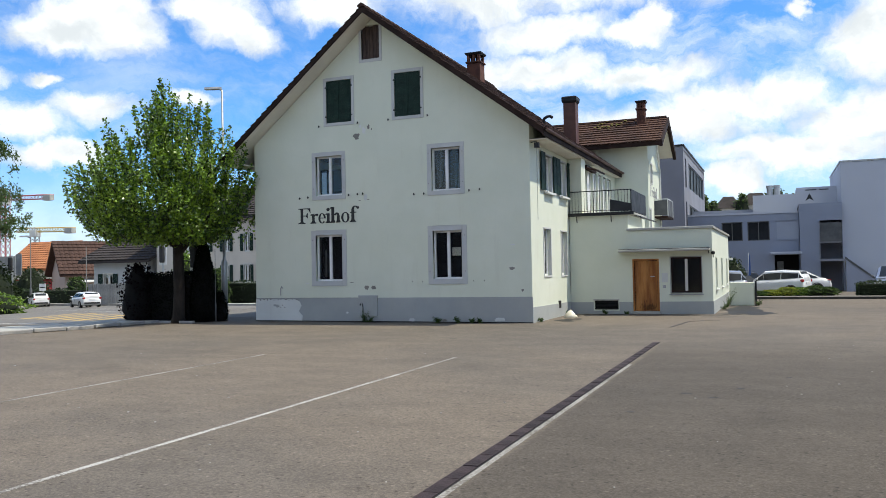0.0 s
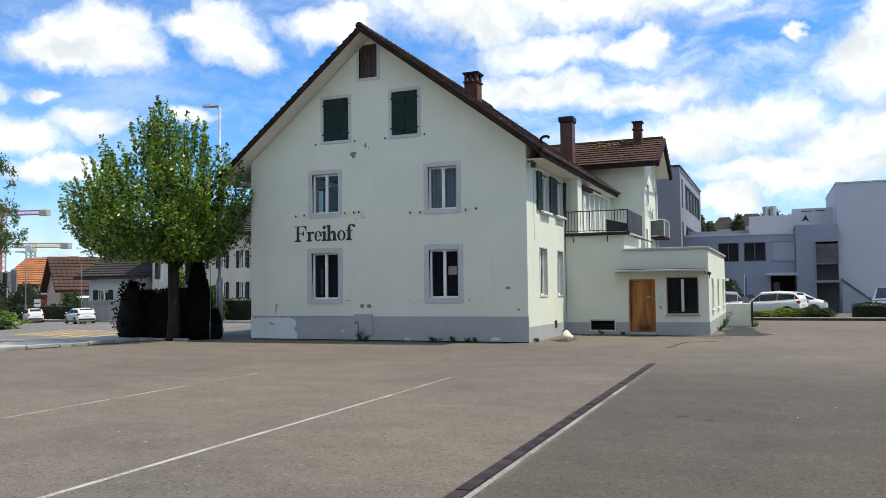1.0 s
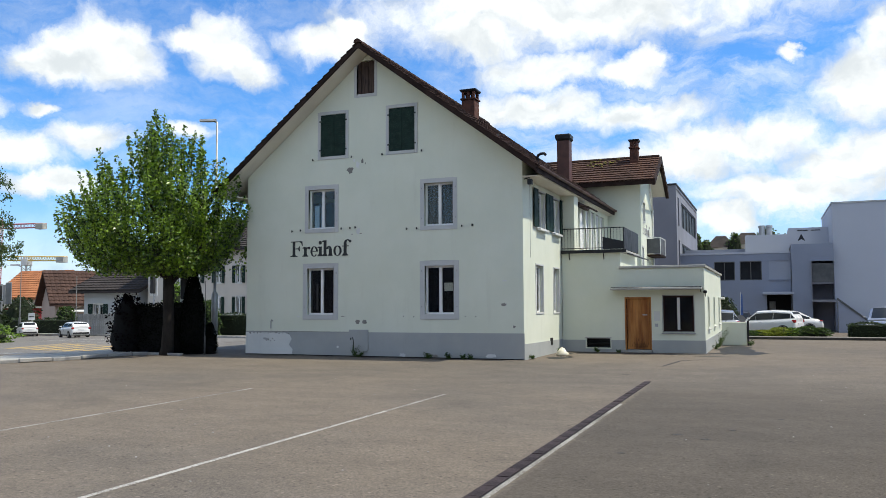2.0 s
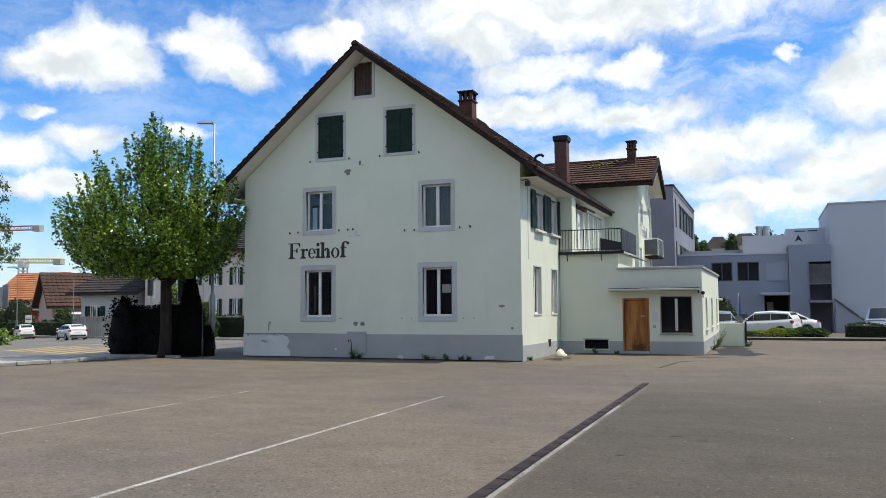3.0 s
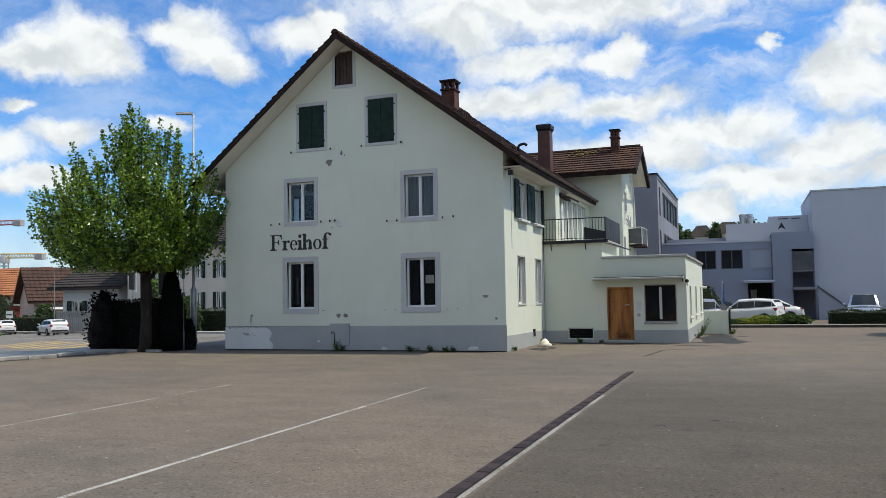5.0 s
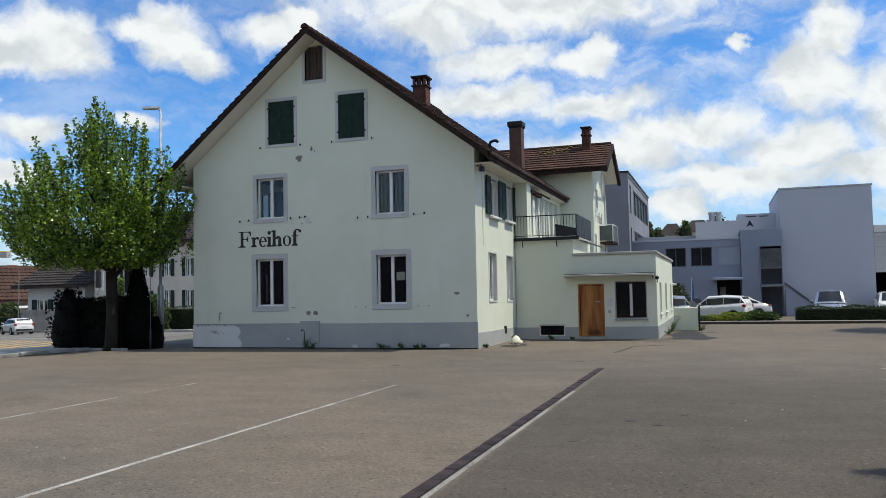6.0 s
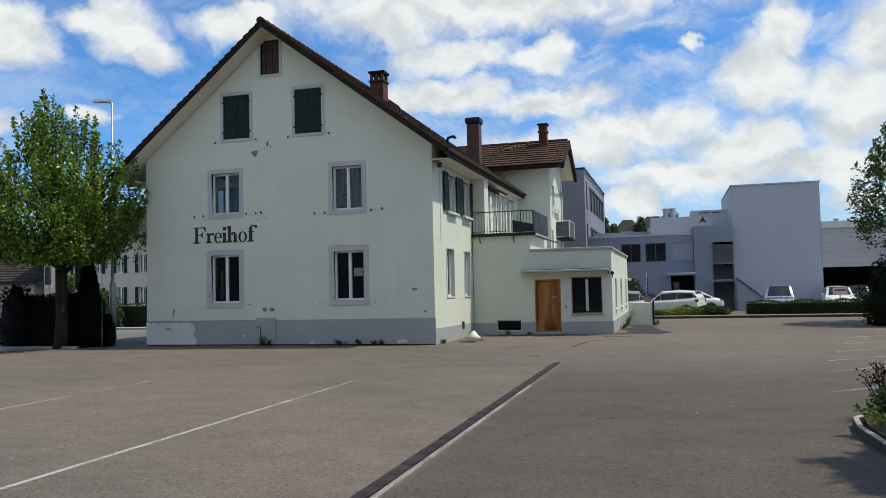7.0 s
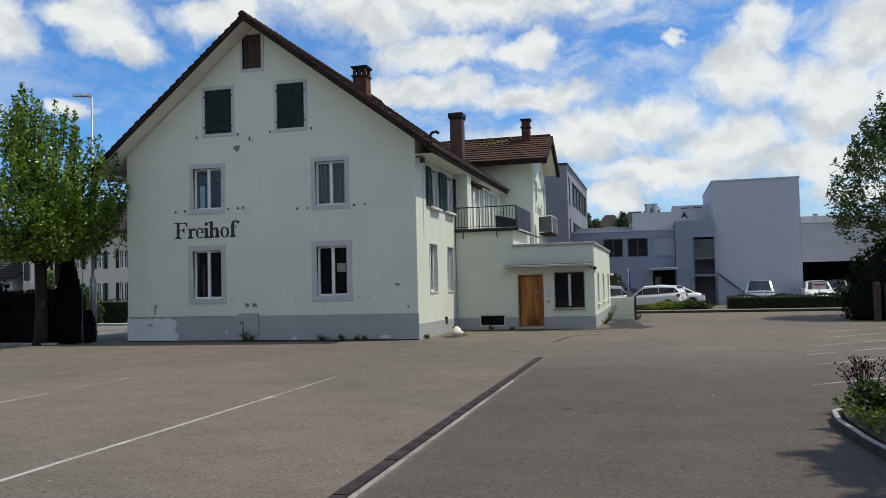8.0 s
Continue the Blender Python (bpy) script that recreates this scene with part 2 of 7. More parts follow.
M_MOSS = mat("yellow_moss", (0.20, 0.17, 0.04), (0.12, 0.12, 0.04), 6, 0.9, 30, 0.3, 0.6)
M_BRICK = mat("chimney_brick", (0.105, 0.044, 0.030), (0.062, 0.030, 0.024), 3.0, 0.85, 20, 0.25, 0.4, rand=0.2)
M_SHEET = mat("brown_sheet_metal", (0.105, 0.043, 0.030), (0.07, 0.031, 0.024), 2.0, 0.5, 40, 0.15, 0.05, spec=0.4)
M_WHITE = mat("white_window_paint", (0.78, 0.79, 0.78), (0.70, 0.71, 0.70), 3.0, 0.45, 60, 0.06, 0.05)
M_GREYFRAME = mat("weathered_grey_frame", (0.36, 0.37, 0.37), (0.26, 0.26, 0.26), 4.0, 0.6, 60, 0.15, 0.1)
M_SHUTTER = mat("dark_green_shutter", (0.009, 0.030, 0.022), (0.006, 0.020, 0.015), 4.0, 0.6, 40, 0.2, 0.1, spec=0.2)
M_GLASS = glass_mat("window_glass")
# near-black walls put the darkness of unlit rooms into the colour
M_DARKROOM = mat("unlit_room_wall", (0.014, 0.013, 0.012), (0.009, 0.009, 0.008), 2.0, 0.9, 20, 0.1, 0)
M_CURTAIN = mat("grey_net_curtain", (0.13, 0.13, 0.125), (0.06, 0.062, 0.06), 1.2, 0.9, 30, 0.1, 0.1, stretch=(8, 1, 0.6))
M_REFLECTION = mat("pale_blue_reflection", (0.42, 0.55, 0.66), (0.34, 0.46, 0.58), 3.0, 0.8, 40, 0.1, 0.1)
M_OLDWOOD = mat("weathered_board", (0.085, 0.058, 0.048), (0.045, 0.033, 0.030), 3.0, 0.85, 30, 0.3, 0.5, stretch=(6, 1, 0.8))
M_DOOR = mat("orange_brown_door_wood", (0.42, 0.185, 0.055), (0.25, 0.09, 0.026), 1.1, 0.6, 22, 0.2, 0.25, stretch=(5, 1, 0.6), rand=0.06)
M_DOORDIRT = mat("rotten_door_foot", (0.07, 0.035, 0.018), (0.16, 0.07, 0.025), 9.0, 0.9, 40, 0.3, 0.5, stretch=(3, 1, 0.6))
M_IRON = mat("dark_iron", (0.030, 0.032, 0.035), (0.02, 0.021, 0.023), 3.0, 0.5, 60, 0.15, 0.05, metal=0.4)
M_RAILSHEET = mat("charcoal_rail_sheet", (0.024, 0.026, 0.030), (0.018, 0.019, 0.022), 2.0, 0.5, 50, 0.1, 0.02)
M_CONCRETE = mat("pale_concrete", (0.42, 0.42, 0.39), (0.32, 0.32, 0.30), 1.4, 0.9, 45, 0.18, 0.35)
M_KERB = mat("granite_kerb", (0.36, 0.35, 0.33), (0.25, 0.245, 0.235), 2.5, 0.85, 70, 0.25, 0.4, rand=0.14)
M_KERB_DARK = mat("dark_kerb_stone", (0.065, 0.06, 0.054), (0.04, 0.038, 0.035), 3, 0.9, 50, 0.3, 0.4, rand=0.15)
M_TEXT = mat("black_sign_paint", (0.028, 0.030, 0.030), (0.045, 0.047, 0.046), 6, 0.7, 60, 0.2, 0)
M_STEEL = mat("galvanised_steel", (0.42, 0.44, 0.45), (0.34, 0.35, 0.36), 3.0, 0.45, 50, 0.1, 0.05, metal=0.6)
M_LAMPGREY = mat("dull_grey_lamp_paint", (0.10, 0.105, 0.11), (0.07, 0.075, 0.08), 2.0, 0.55, 40, 0.1, 0.05)
M_CREAMPOST = mat("white_painted_post", (0.68, 0.69, 0.67), (0.58, 0.59, 0.57), 2.0, 0.5, 40, 0.1, 0.05)
# near-black; behind openings it stands for their unlit depth
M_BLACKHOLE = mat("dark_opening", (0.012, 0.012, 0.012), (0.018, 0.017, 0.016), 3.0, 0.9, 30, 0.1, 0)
M_LOT = asphalt("parking_asphalt", (0.144, 0.120, 0.095), (0.115, 0.100, 0.084), (0.087, 0.075, 0.062), (0.060, 0.052, 0.043))
M_ROAD = asphalt("road_asphalt", (0.165, 0.155, 0.140), (0.145, 0.138, 0.128), (0.115, 0.11, 0.102))
M_LINE = worn_paint("worn_white_line", (0.42, 0.41, 0.385), (0.13, 0.12, 0.105), 0.525)
M_LINE_FAINT = worn_paint("faint_white_line", (0.31, 0.30, 0.28), (0.13, 0.118, 0.10), 0.505)
M_YELLOW = worn_paint("worn_yellow_marking", (0.50, 0.34, 0.10), (0.20, 0.18, 0.155), 0.50)
M_GRATE = mat("rusty_channel_grate", (0.036, 0.024, 0.024), (0.024, 0.017, 0.018), 3.0, 0.75, 50, 0.3, 0.4, rand=0.25)
M_SOIL = mat("bed_soil", (0.065, 0.048, 0.03), (0.045, 0.035, 0.022), 4, 0.95, 25, 0.4, 0.8)
M_GREYBLUE = mat("blue_grey_facade", (0.29, 0.325, 0.40), (0.27, 0.30, 0.375), 0.25, 0.75, 20, 0.04, 0.05)
M_GREYBLUE_D = mat("darker_blue_grey_facade", (0.235, 0.268, 0.345), (0.215, 0.245, 0.315), 0.3, 0.75, 20, 0.04, 0.05)
M_BLOCK = mat("pale_blue_grey_panel", (0.43, 0.46, 0.53), (0.405, 0.435, 0.50), 0.2, 0.7, 20, 0.03, 0.04)
M_SLATE = mat("purple_grey_facade", (0.215, 0.22, 0.255), (0.19, 0.195, 0.228), 0.3, 0.75, 20, 0.05, 0.05)
M_CLAD = mat("grey_corrugated_cladding", (0.50, 0.50, 0.52), (0.46, 0.46, 0.48), 0.6, 0.55, 20, 0.05, 0.0, rand=0.05)
M_WINDARK = mat("dark_far_glazing", (0.010, 0.011, 0.014), (0.022, 0.025, 0.03), 0.7, 0.45, 20, 0.1, 0, spec=0.12)
M_BARK = mat("grey_brown_bark", (0.026, 0.021, 0.016), (0.015, 0.012, 0.010), 5.0, 0.9, 28, 0.35, 0.8, stretch=(1, 1, 0.35))
M_LEAF = leaf_mat("fresh_green_leaf", (0.010, 0.036, 0.006), (0.215, 0.350, 0.036), 0.25, 0.32, 0.6)
M_LEAF_D = leaf_mat("deep_green_leaf", (0.028, 0.062, 0.014), (0.068, 0.115, 0.026), 0.3)
M_LEAF_BIRCH = leaf_mat("birch_leaf", (0.045, 0.085, 0.028), (0.09, 0.14, 0.05), 0.35)
# near-black leaf tones: the shade these plants stand in is in the colour
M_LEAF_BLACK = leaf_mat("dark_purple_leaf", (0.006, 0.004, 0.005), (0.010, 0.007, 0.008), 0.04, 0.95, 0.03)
M_LEAF_CYP = leaf_mat("shaded_cypress_leaf", (0.003, 0.005, 0.003), (0.006, 0.008, 0.005), 0.03, 0.95, 0.02)
M_LEAF_SHADE = leaf_mat("shaded_evergreen_leaf", (0.008, 0.014, 0.006), (0.020, 0.032, 0.011), 0.08, 0.85, 0.08)
M_LEAF_YEL = leaf_mat("yellow_green_leaf", (0.13, 0.17, 0.02), (0.24, 0.27, 0.04), 0.35)
M_HEDGE = leaf_mat("clipped_hedge_leaf", (0.014, 0.028, 0.009), (0.030, 0.052, 0.015), 0.18)
M_GRASS = leaf_mat("bed_grass", (0.07, 0.12, 0.025), (0.15, 0.2, 0.04), 0.3)
# dark inner bodies put the shade between the leaves into the colour
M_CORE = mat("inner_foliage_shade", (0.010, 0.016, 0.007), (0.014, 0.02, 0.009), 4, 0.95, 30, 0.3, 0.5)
M_CORE_BLACK = mat("inner_foliage_black_shade", (0.003, 0.003, 0.003), (0.004, 0.004, 0.004), 4, 0.95, 30, 0.3, 0.5)
M_SILVER = mat("silver_car_paint", (0.48, 0.50, 0.53), (0.44, 0.46, 0.49), 0.8, 0.28, 300, 0.05, 0, metal=0.7, coat=0.6)
M_CARWHITE = mat("white_car_paint", (0.74, 0.75, 0.75), (0.68, 0.69, 0.69), 0.8, 0.3, 200, 0.03, 0, coat=0.6, spec=0.4)
M_CARDARK = mat("black_car_paint", (0.03, 0.032, 0.035), (0.025, 0.026, 0.03), 0.8, 0.3, 200, 0.03, 0, coat=0.6)
M_CARGLASS = mat("dark_car_glass", (0.020, 0.024, 0.028), (0.03, 0.035, 0.04), 1.0, 0.06, 50, 0.05, 0, spec=0.35)
M_TYRE = mat("black_tyre", (0.018, 0.018, 0.018), (0.026, 0.026, 0.025), 5, 0.85, 60, 0.2, 0.3)
M_RIM = mat("alloy_rim", (0.46, 0.47, 0.48), (0.38, 0.39, 0.4), 4, 0.35, 60, 0.1, 0, metal=0.8)
M_REDLAMP = mat("red_tail_lamp", (0.35, 0.02, 0.02), (0.28, 0.015, 0.015), 4, 0.2, 60, 0.1, 0, spec=0.6)
M_HEADLAMP = mat("clear_head_lamp", (0.62, 0.64, 0.66), (0.5, 0.52, 0.54), 6, 0.12, 60, 0.1, 0, spec=0.7)
M_PLASTIC = mat("black_plastic", (0.022, 0.022, 0.024), (0.03, 0.03, 0.032), 4, 0.6, 60, 0.1, 0.05)
M_PLATE = mat("white_plate", (0.7, 0.7, 0.68), (0.62, 0.62, 0.6), 4, 0.4, 60, 0.05, 0)
M_PINK = plaster("pale_pink_render", (0.52, 0.42, 0.36), (0.47, 0.38, 0.33), (0.36, 0.3, 0.27))
M_PALE = plaster("white_grey_render", (0.60, 0.56, 0.50), (0.54, 0.51, 0.46), (0.42, 0.40, 0.36))
M_GREYR = plaster("light_grey_render", (0.52, 0.55, 0.57), (0.46, 0.49, 0.51), (0.36, 0.38, 0.39))
M_BROWNTILE = mat("brown_far_tile", (0.082, 0.043, 0.032), (0.058, 0.033, 0.026), 0.8, 0.85, 8, 0.3, 0.4)
M_ORANGETILE = mat("orange_far_tile", (0.40, 0.16, 0.07), (0.31, 0.125, 0.06), 0.8, 0.85, 8, 0.3, 0.4)
M_DARKTILE = mat("dark_far_tile", (0.045, 0.037, 0.035), (0.032, 0.028, 0.027), 0.8, 0.85, 8, 0.3, 0.4)
M_FENCE = mat("grey_board_fence", (0.30, 0.30, 0.29), (0.22, 0.22, 0.215), 2, 0.85, 20, 0.2, 0.3, rand=0.12)
# paler than the crane's own red: distance haze is mixed into the colour
M_RED = mat("hazed_red_lattice", (0.50, 0.17, 0.18), (0.44, 0.14, 0.15), 2, 0.6, 30, 0.1, 0)
M_CRANE = mat("yellow_crane_paint", (0.62, 0.42, 0.06), (0.52, 0.35, 0.06), 2, 0.6, 30, 0.1, 0)
M_BAG = mat("cream_plastic_sack", (0.72, 0.69, 0.58), (0.62, 0.58, 0.46), 5, 0.5, 30, 0.15, 0.4)
M_REDSIGN = mat("red_sign_bar", (0.45, 0.04, 0.04), (0.4, 0.035, 0.035), 5, 0.5, 30, 0.1, 0)
M_BLUESIGN = mat("blue_flag_cloth", (0.07, 0.15, 0.4), (0.06, 0.12, 0.33), 5, 0.7, 30, 0.1, 0.1)
M_HILL = mat("wooded_hillside", (0.06, 0.085, 0.06), (0.04, 0.06, 0.05), 0.05, 0.95, 0.6, 0.4, 0.5)

# ---- geometry helpers ----


class Geo:
    """Vertices and faces of one mesh."""

    def __init__(self):
        self.v, self.f = [], []

    def poly(self, pts):
        k = len(self.v)
        self.v += [tuple(p) for p in pts]
        self.f.append(tuple(range(k, k + len(pts))))

    def box(self, x0, x1, y0, y1, z0, z1):
        k = len(self.v)
        self.v += [(x, y, z) for z in (z0, z1) for y in (y0, y1) for x in (x0, x1)]
        self.f += [tuple(k + i for i in q) for q in ((0, 2, 3, 1), (4, 5, 7, 6), (0, 1, 5, 4), (2, 6, 7, 3), (0, 4, 6, 2), (1, 3, 7, 5))]
        return self

    def fbox(self, face, u0, u1, o0, o1, z0, z1):
        """A box on a wall: u along it, o out of it."""
        axis, w = face
        if axis == "y":
            return self.box(u0, u1, w - o1, w - o0, z0, z1)
        return self.box(w + o0, w + o1, u0, u1, z0, z1)

    def ring(self, pts):
        k = len(self.v)
        self.v += [tuple(p) for p in pts]
        return list(range(k, k + len(pts)))

    def loft(self, rings, caps=True, closed=True):
        ids = [self.ring(r) for r in rings]
        n = len(ids[0])
        for a, b in zip(ids, ids[1:]):
            for i in range(n if closed else n - 1):
                j = (i + 1) % n
                self.f.append((a[i], a[j], b[j], b[i]))
        if caps:
            self.f += [tuple(reversed(ids[0])), tuple(ids[-1])]
        return self

    def tube(self, pts, radii, n=8, caps=True):
        pts = [Vector(p) for p in pts]
        rings, side = [], None
        for i, p in enumerate(pts):
            d = (pts[min(i + 1, len(pts) - 1)] - pts[max(i - 1, 0)]).normalized()
            ref = side if side is not None else (Vector((1, 0, 0)) if abs(d.x) < 0.9 else Vector((0, 1, 0)))
            side = (ref - d * ref.dot(d)).normalized()
            up = d.cross(side)
            r = radii[i] if isinstance(radii, (list, tuple)) else radii
            rings.append([p + (side * math.cos(2 * math.pi * k / n) + up * math.sin(2 * math.pi * k / n)) * r for k in range(n)])
        return self.loft(rings, caps)

    def prism(self, pts, vec):
        """A flat polygon of 3D points, pushed along vec."""
        return self.loft([pts, [tuple(Vector(p) + Vector(vec)) for p in pts]])

    def lathe(self, prof, centre=(0, 0, 0), n=16):
        return self.loft([[(centre[0] + r * math.cos(2 * math.pi * k / n), centre[1] + r * math.sin(2 * math.pi * k / n), centre[2] + z) for k in range(n)] for r, z in prof])

    def mesh(self, name, bevel=0.0, smooth=False, fix=True, segments=1):
        me = bpy.data.meshes.new(name)
        me.from_pydata(self.v, [], self.f)
        if fix or bevel:
            bm = bmesh.new()
            bm.from_mesh(me)
            if bevel:
                bmesh.ops.remove_doubles(bm, verts=bm.verts, dist=1e-5)
            bmesh.ops.recalc_face_normals(bm, faces=bm.faces)
            if bevel:
                sharp = [e for e in bm.edges if len(e.link_faces) == 2 and e.calc_face_angle(0) > 0.6]
                bmesh.ops.bevel(bm, geom=sharp, offset=bevel, segments=segments, affect="EDGES", clamp_overlap=True)
            bm.to_mesh(me)
            bm.free()
        if smooth:
            me.polygons.foreach_set("use_smooth", [True] * len(me.polygons))
        return me


def part(name, geo, material, parent=None, label="", bevel=0.0, smooth=False, kind="", fix=True, segments=1):
    """One mesh object, under a thing or a part."""
    me = geo.mesh(name, bevel, smooth, fix, segments) if isinstance(geo, Geo) else geo
    if material and not me.materials:
        me.materials.append(material)
    ob = new(name, me)
    ob.parent = parent
    return tagged(ob, label=label, kind=kind)


def thing(name, label, category, m=None, group="", kind=""):
    ob = new(name)
    ob.empty_display_size = 0.2
    if m is not None:
        ob.matrix_basis = m
    return tagged(ob, label, category, group, kind)


def single(name, geo, material, label, category, group="", kind="", bevel=0.0, smooth=False, fix=True, m=None):
    ob = part(name, geo, material, None, label, bevel, smooth, kind, fix)
    if m is not None:
        ob.matrix_basis = m
    return tagged(ob, label, category, group, kind)


def wall_geo(face, u0, u1, v0, tops, holes, thick):
    """A wall with real openings. tops: (u, v) of its upper edge; holes: (u0, u1, v0, v1). The wall runs inward from face."""
    axis, w = face

    def top(u):
        for (a, b), (c, d) in zip(tops, tops[1:]):
            if a - 1e-6 <= u <= c + 1e-6:
                return b + (d - b) * (u - a) / max(c - a, 1e-9)
        return tops[-1][1]

    us = sorted({round(u, 4) for u in [u0, u1, *(t[0] for t in tops if u0 < t[0] < u1), *(x for h in holes for x in h[:2])]})
    vs = sorted({round(v, 4) for v in [v0, max(t[1] for t in tops), *(x for h in holes for x in h[2:])]})
    place = (lambda u, v, o: (u, w + o, v)) if axis == "y" else (lambda u, v, o: (w - o, u, v))
    g, count, idx = Geo(), {}, {}

    def vert(u, v, o):
        key = (round(u, 4), round(v, 4), o)
        if key not in idx:
            idx[key] = len(g.v)
            g.v.append(place(u, v, o))
        return idx[key]

    for a, b in zip(us, us[1:]):
        for c, d in zip(vs, vs[1:]):
            mu, mv = (a + b) / 2, (c + d) / 2
            if any(h[0] < mu < h[1] and h[2] < mv < h[3] for h in holes):
                continue
            ta, tb = top(a + 1e-5), top(b - 1e-5)
            pts = [(a, c), (b, c), (b, d), (a, d)]
            out = []
            for p, q in zip(pts, pts[1:] + pts[:1]):
                sp = ta + (tb - ta) * (p[0] - a) / (b - a) - p[1]
                sq = ta + (tb - ta) * (q[0] - a) / (b - a) - q[1]
                if sp >= -1e-9:
                    out.append(p)
                if sp * sq < -1e-12:
                    t = sp / (sp - sq)
                    out.append((p[0] + (q[0] - p[0]) * t, p[1] + (q[1] - p[1]) * t))
            keys = []
            for p in out:
                r = (round(p[0], 4), round(p[1], 4))
                if r not in keys:
                    keys.append(r)
            if len(keys) < 3:
                continue
            g.f.append(tuple(vert(*k, 0.0) for k in keys))
            g.f.append(tuple(vert(*k, thick) for k in reversed(keys)))
            for p, q in zip(keys, keys[1:] + keys[:1]):
                count[(p, q)] = count.get((p, q), 0) + 1
    for p, q in count:
        if (q, p) not in count:
            g.f.append((vert(*p, 0.0), vert(*p, thick), vert(*q, thick), vert(*q, 0.0)))
    return g


def tiles_geo(p, along, up, nu, nv, w, h, lift=0.045, rng=None):
    """Rows of curved roof tiles from the eave corner p; along the eave and up the slope."""
    g = Geo()
    p, along, up = Vector(p), Vector(along).normalized(), Vector(up).normalized()
    nor = along.cross(up).normalized()
    if nor.z < 0:
        nor = -nor
    prof = ((0.0, 0.0), (0.25, 0.75), (0.6, 1.0), (1.01, 0.02))
    rng = rng or random.Random(3)
    for j in range(nv):
        for i in range(nu):
            s = rng.uniform(-0.008, 0.008)
            base = p + along * (i * w) + up * (j * h + s)
            low, high, foot = [], [], []
            for f, z in prof:
                q = base + along * (f * w)
                low.append(q + nor * (lift * 0.9 * z + 0.062 + s))
                high.append(q + up * (h * 1.12) + nor * (lift * 0.9 * z + 0.005))
                foot.append(q + nor * (lift * 0.9 * z + 0.012))
            k = len(g.v)
            g.v += [tuple(x) for x in low + high + foot]
            for c in range(3):
                g.f.append((k + c, k + c + 1, k + 5 + c, k + 4 + c))
                g.f.append((k + 8 + c, k + 9 + c, k + c + 1, k + c))
    return g


def scatter_leaves(points, size, rng, droop=0.0, fold=0.25, aspect=0.6):
    """Small folded leaves at the given points."""
    pts = np.asarray(points, float)
    n = len(pts)
    d = rng.normal(size=(n, 3))
    d[:, 2] = d[:, 2] * 0.7 - droop
    d /= np.linalg.norm(d, axis=1)[:, None]
    e = np.cross(d, rng.normal(size=(n, 3)))
    e /= np.linalg.norm(e, axis=1)[:, None] + 1e-9
    c = np.cross(d, e)
    s = (size * rng.uniform(0.65, 1.25, n))[:, None]
    tip, base = pts + d * s * 0.55, pts - d * s * 0.45
    l, r = pts + e * s * aspect * 0.5 + c * s * fold * 0.3, pts - e * s * aspect * 0.5 + c * s * fold * 0.3
    verts = np.stack([base, l, tip, r], 1).reshape(-1, 3)
    k = np.arange(n) * 4
    faces = np.concatenate([np.stack([k, k + 1, k + 2], 1), np.stack([k, k + 2, k + 3], 1)])
    g = Geo()
    g.v, g.f = verts.tolist(), faces.tolist()
    return g


def shell_points(rng, n, centre, radii, inner=0.75, squash=None):
    """Points in the outer part of an ellipsoid."""
    d = rng.normal(size=(n, 3))
    d /= np.linalg.norm(d, axis=1)[:, None]
    return np.array(centre) + d * np.array(radii) * rng.uniform(inner, 1.0, n)[:, None]

# ---- ground ----
g = Geo()
for x0, z0, x1, z1 in ((-1500, -1.5, -68, -1.5), (-68, -1.5, -18, 0), (-18, 0, 1500, 0)):
    g.poly([(x0, -600, z0), (x1, -600, z1), (x1, 2400, z1), (x0, 2400, z0)])
single("ground", g, M_LOT, "old patched grey-brown asphalt of the car park", "ground", kind="structure", fix=False)

# ---- main house ----
LEFT, DEPTH = -11.45, 14.3
APEX = (-6.07, 11.76)
EAVE_L, EAVE_R = (-12.46, 6.51), (0.71, 6.70)
DROP = 0.30
SL = (APEX[1] - EAVE_L[1]) / (APEX[0] - EAVE_L[0])
SR = (APEX[1] - EAVE_R[1]) / (EAVE_R[0] - APEX[0])
wall_top = [(LEFT, APEX[1] - DROP - SL * (APEX[0] - LEFT)), (APEX[0], APEX[1] - DROP), (0.0, APEX[1] - DROP - SR * (0 - APEX[0]))]
house = thing("house", "old cream-green rendered inn with brown tiled gable roof", "house")
FRONT = ("y", 0.0)
SIDE = ("x", 0.0)


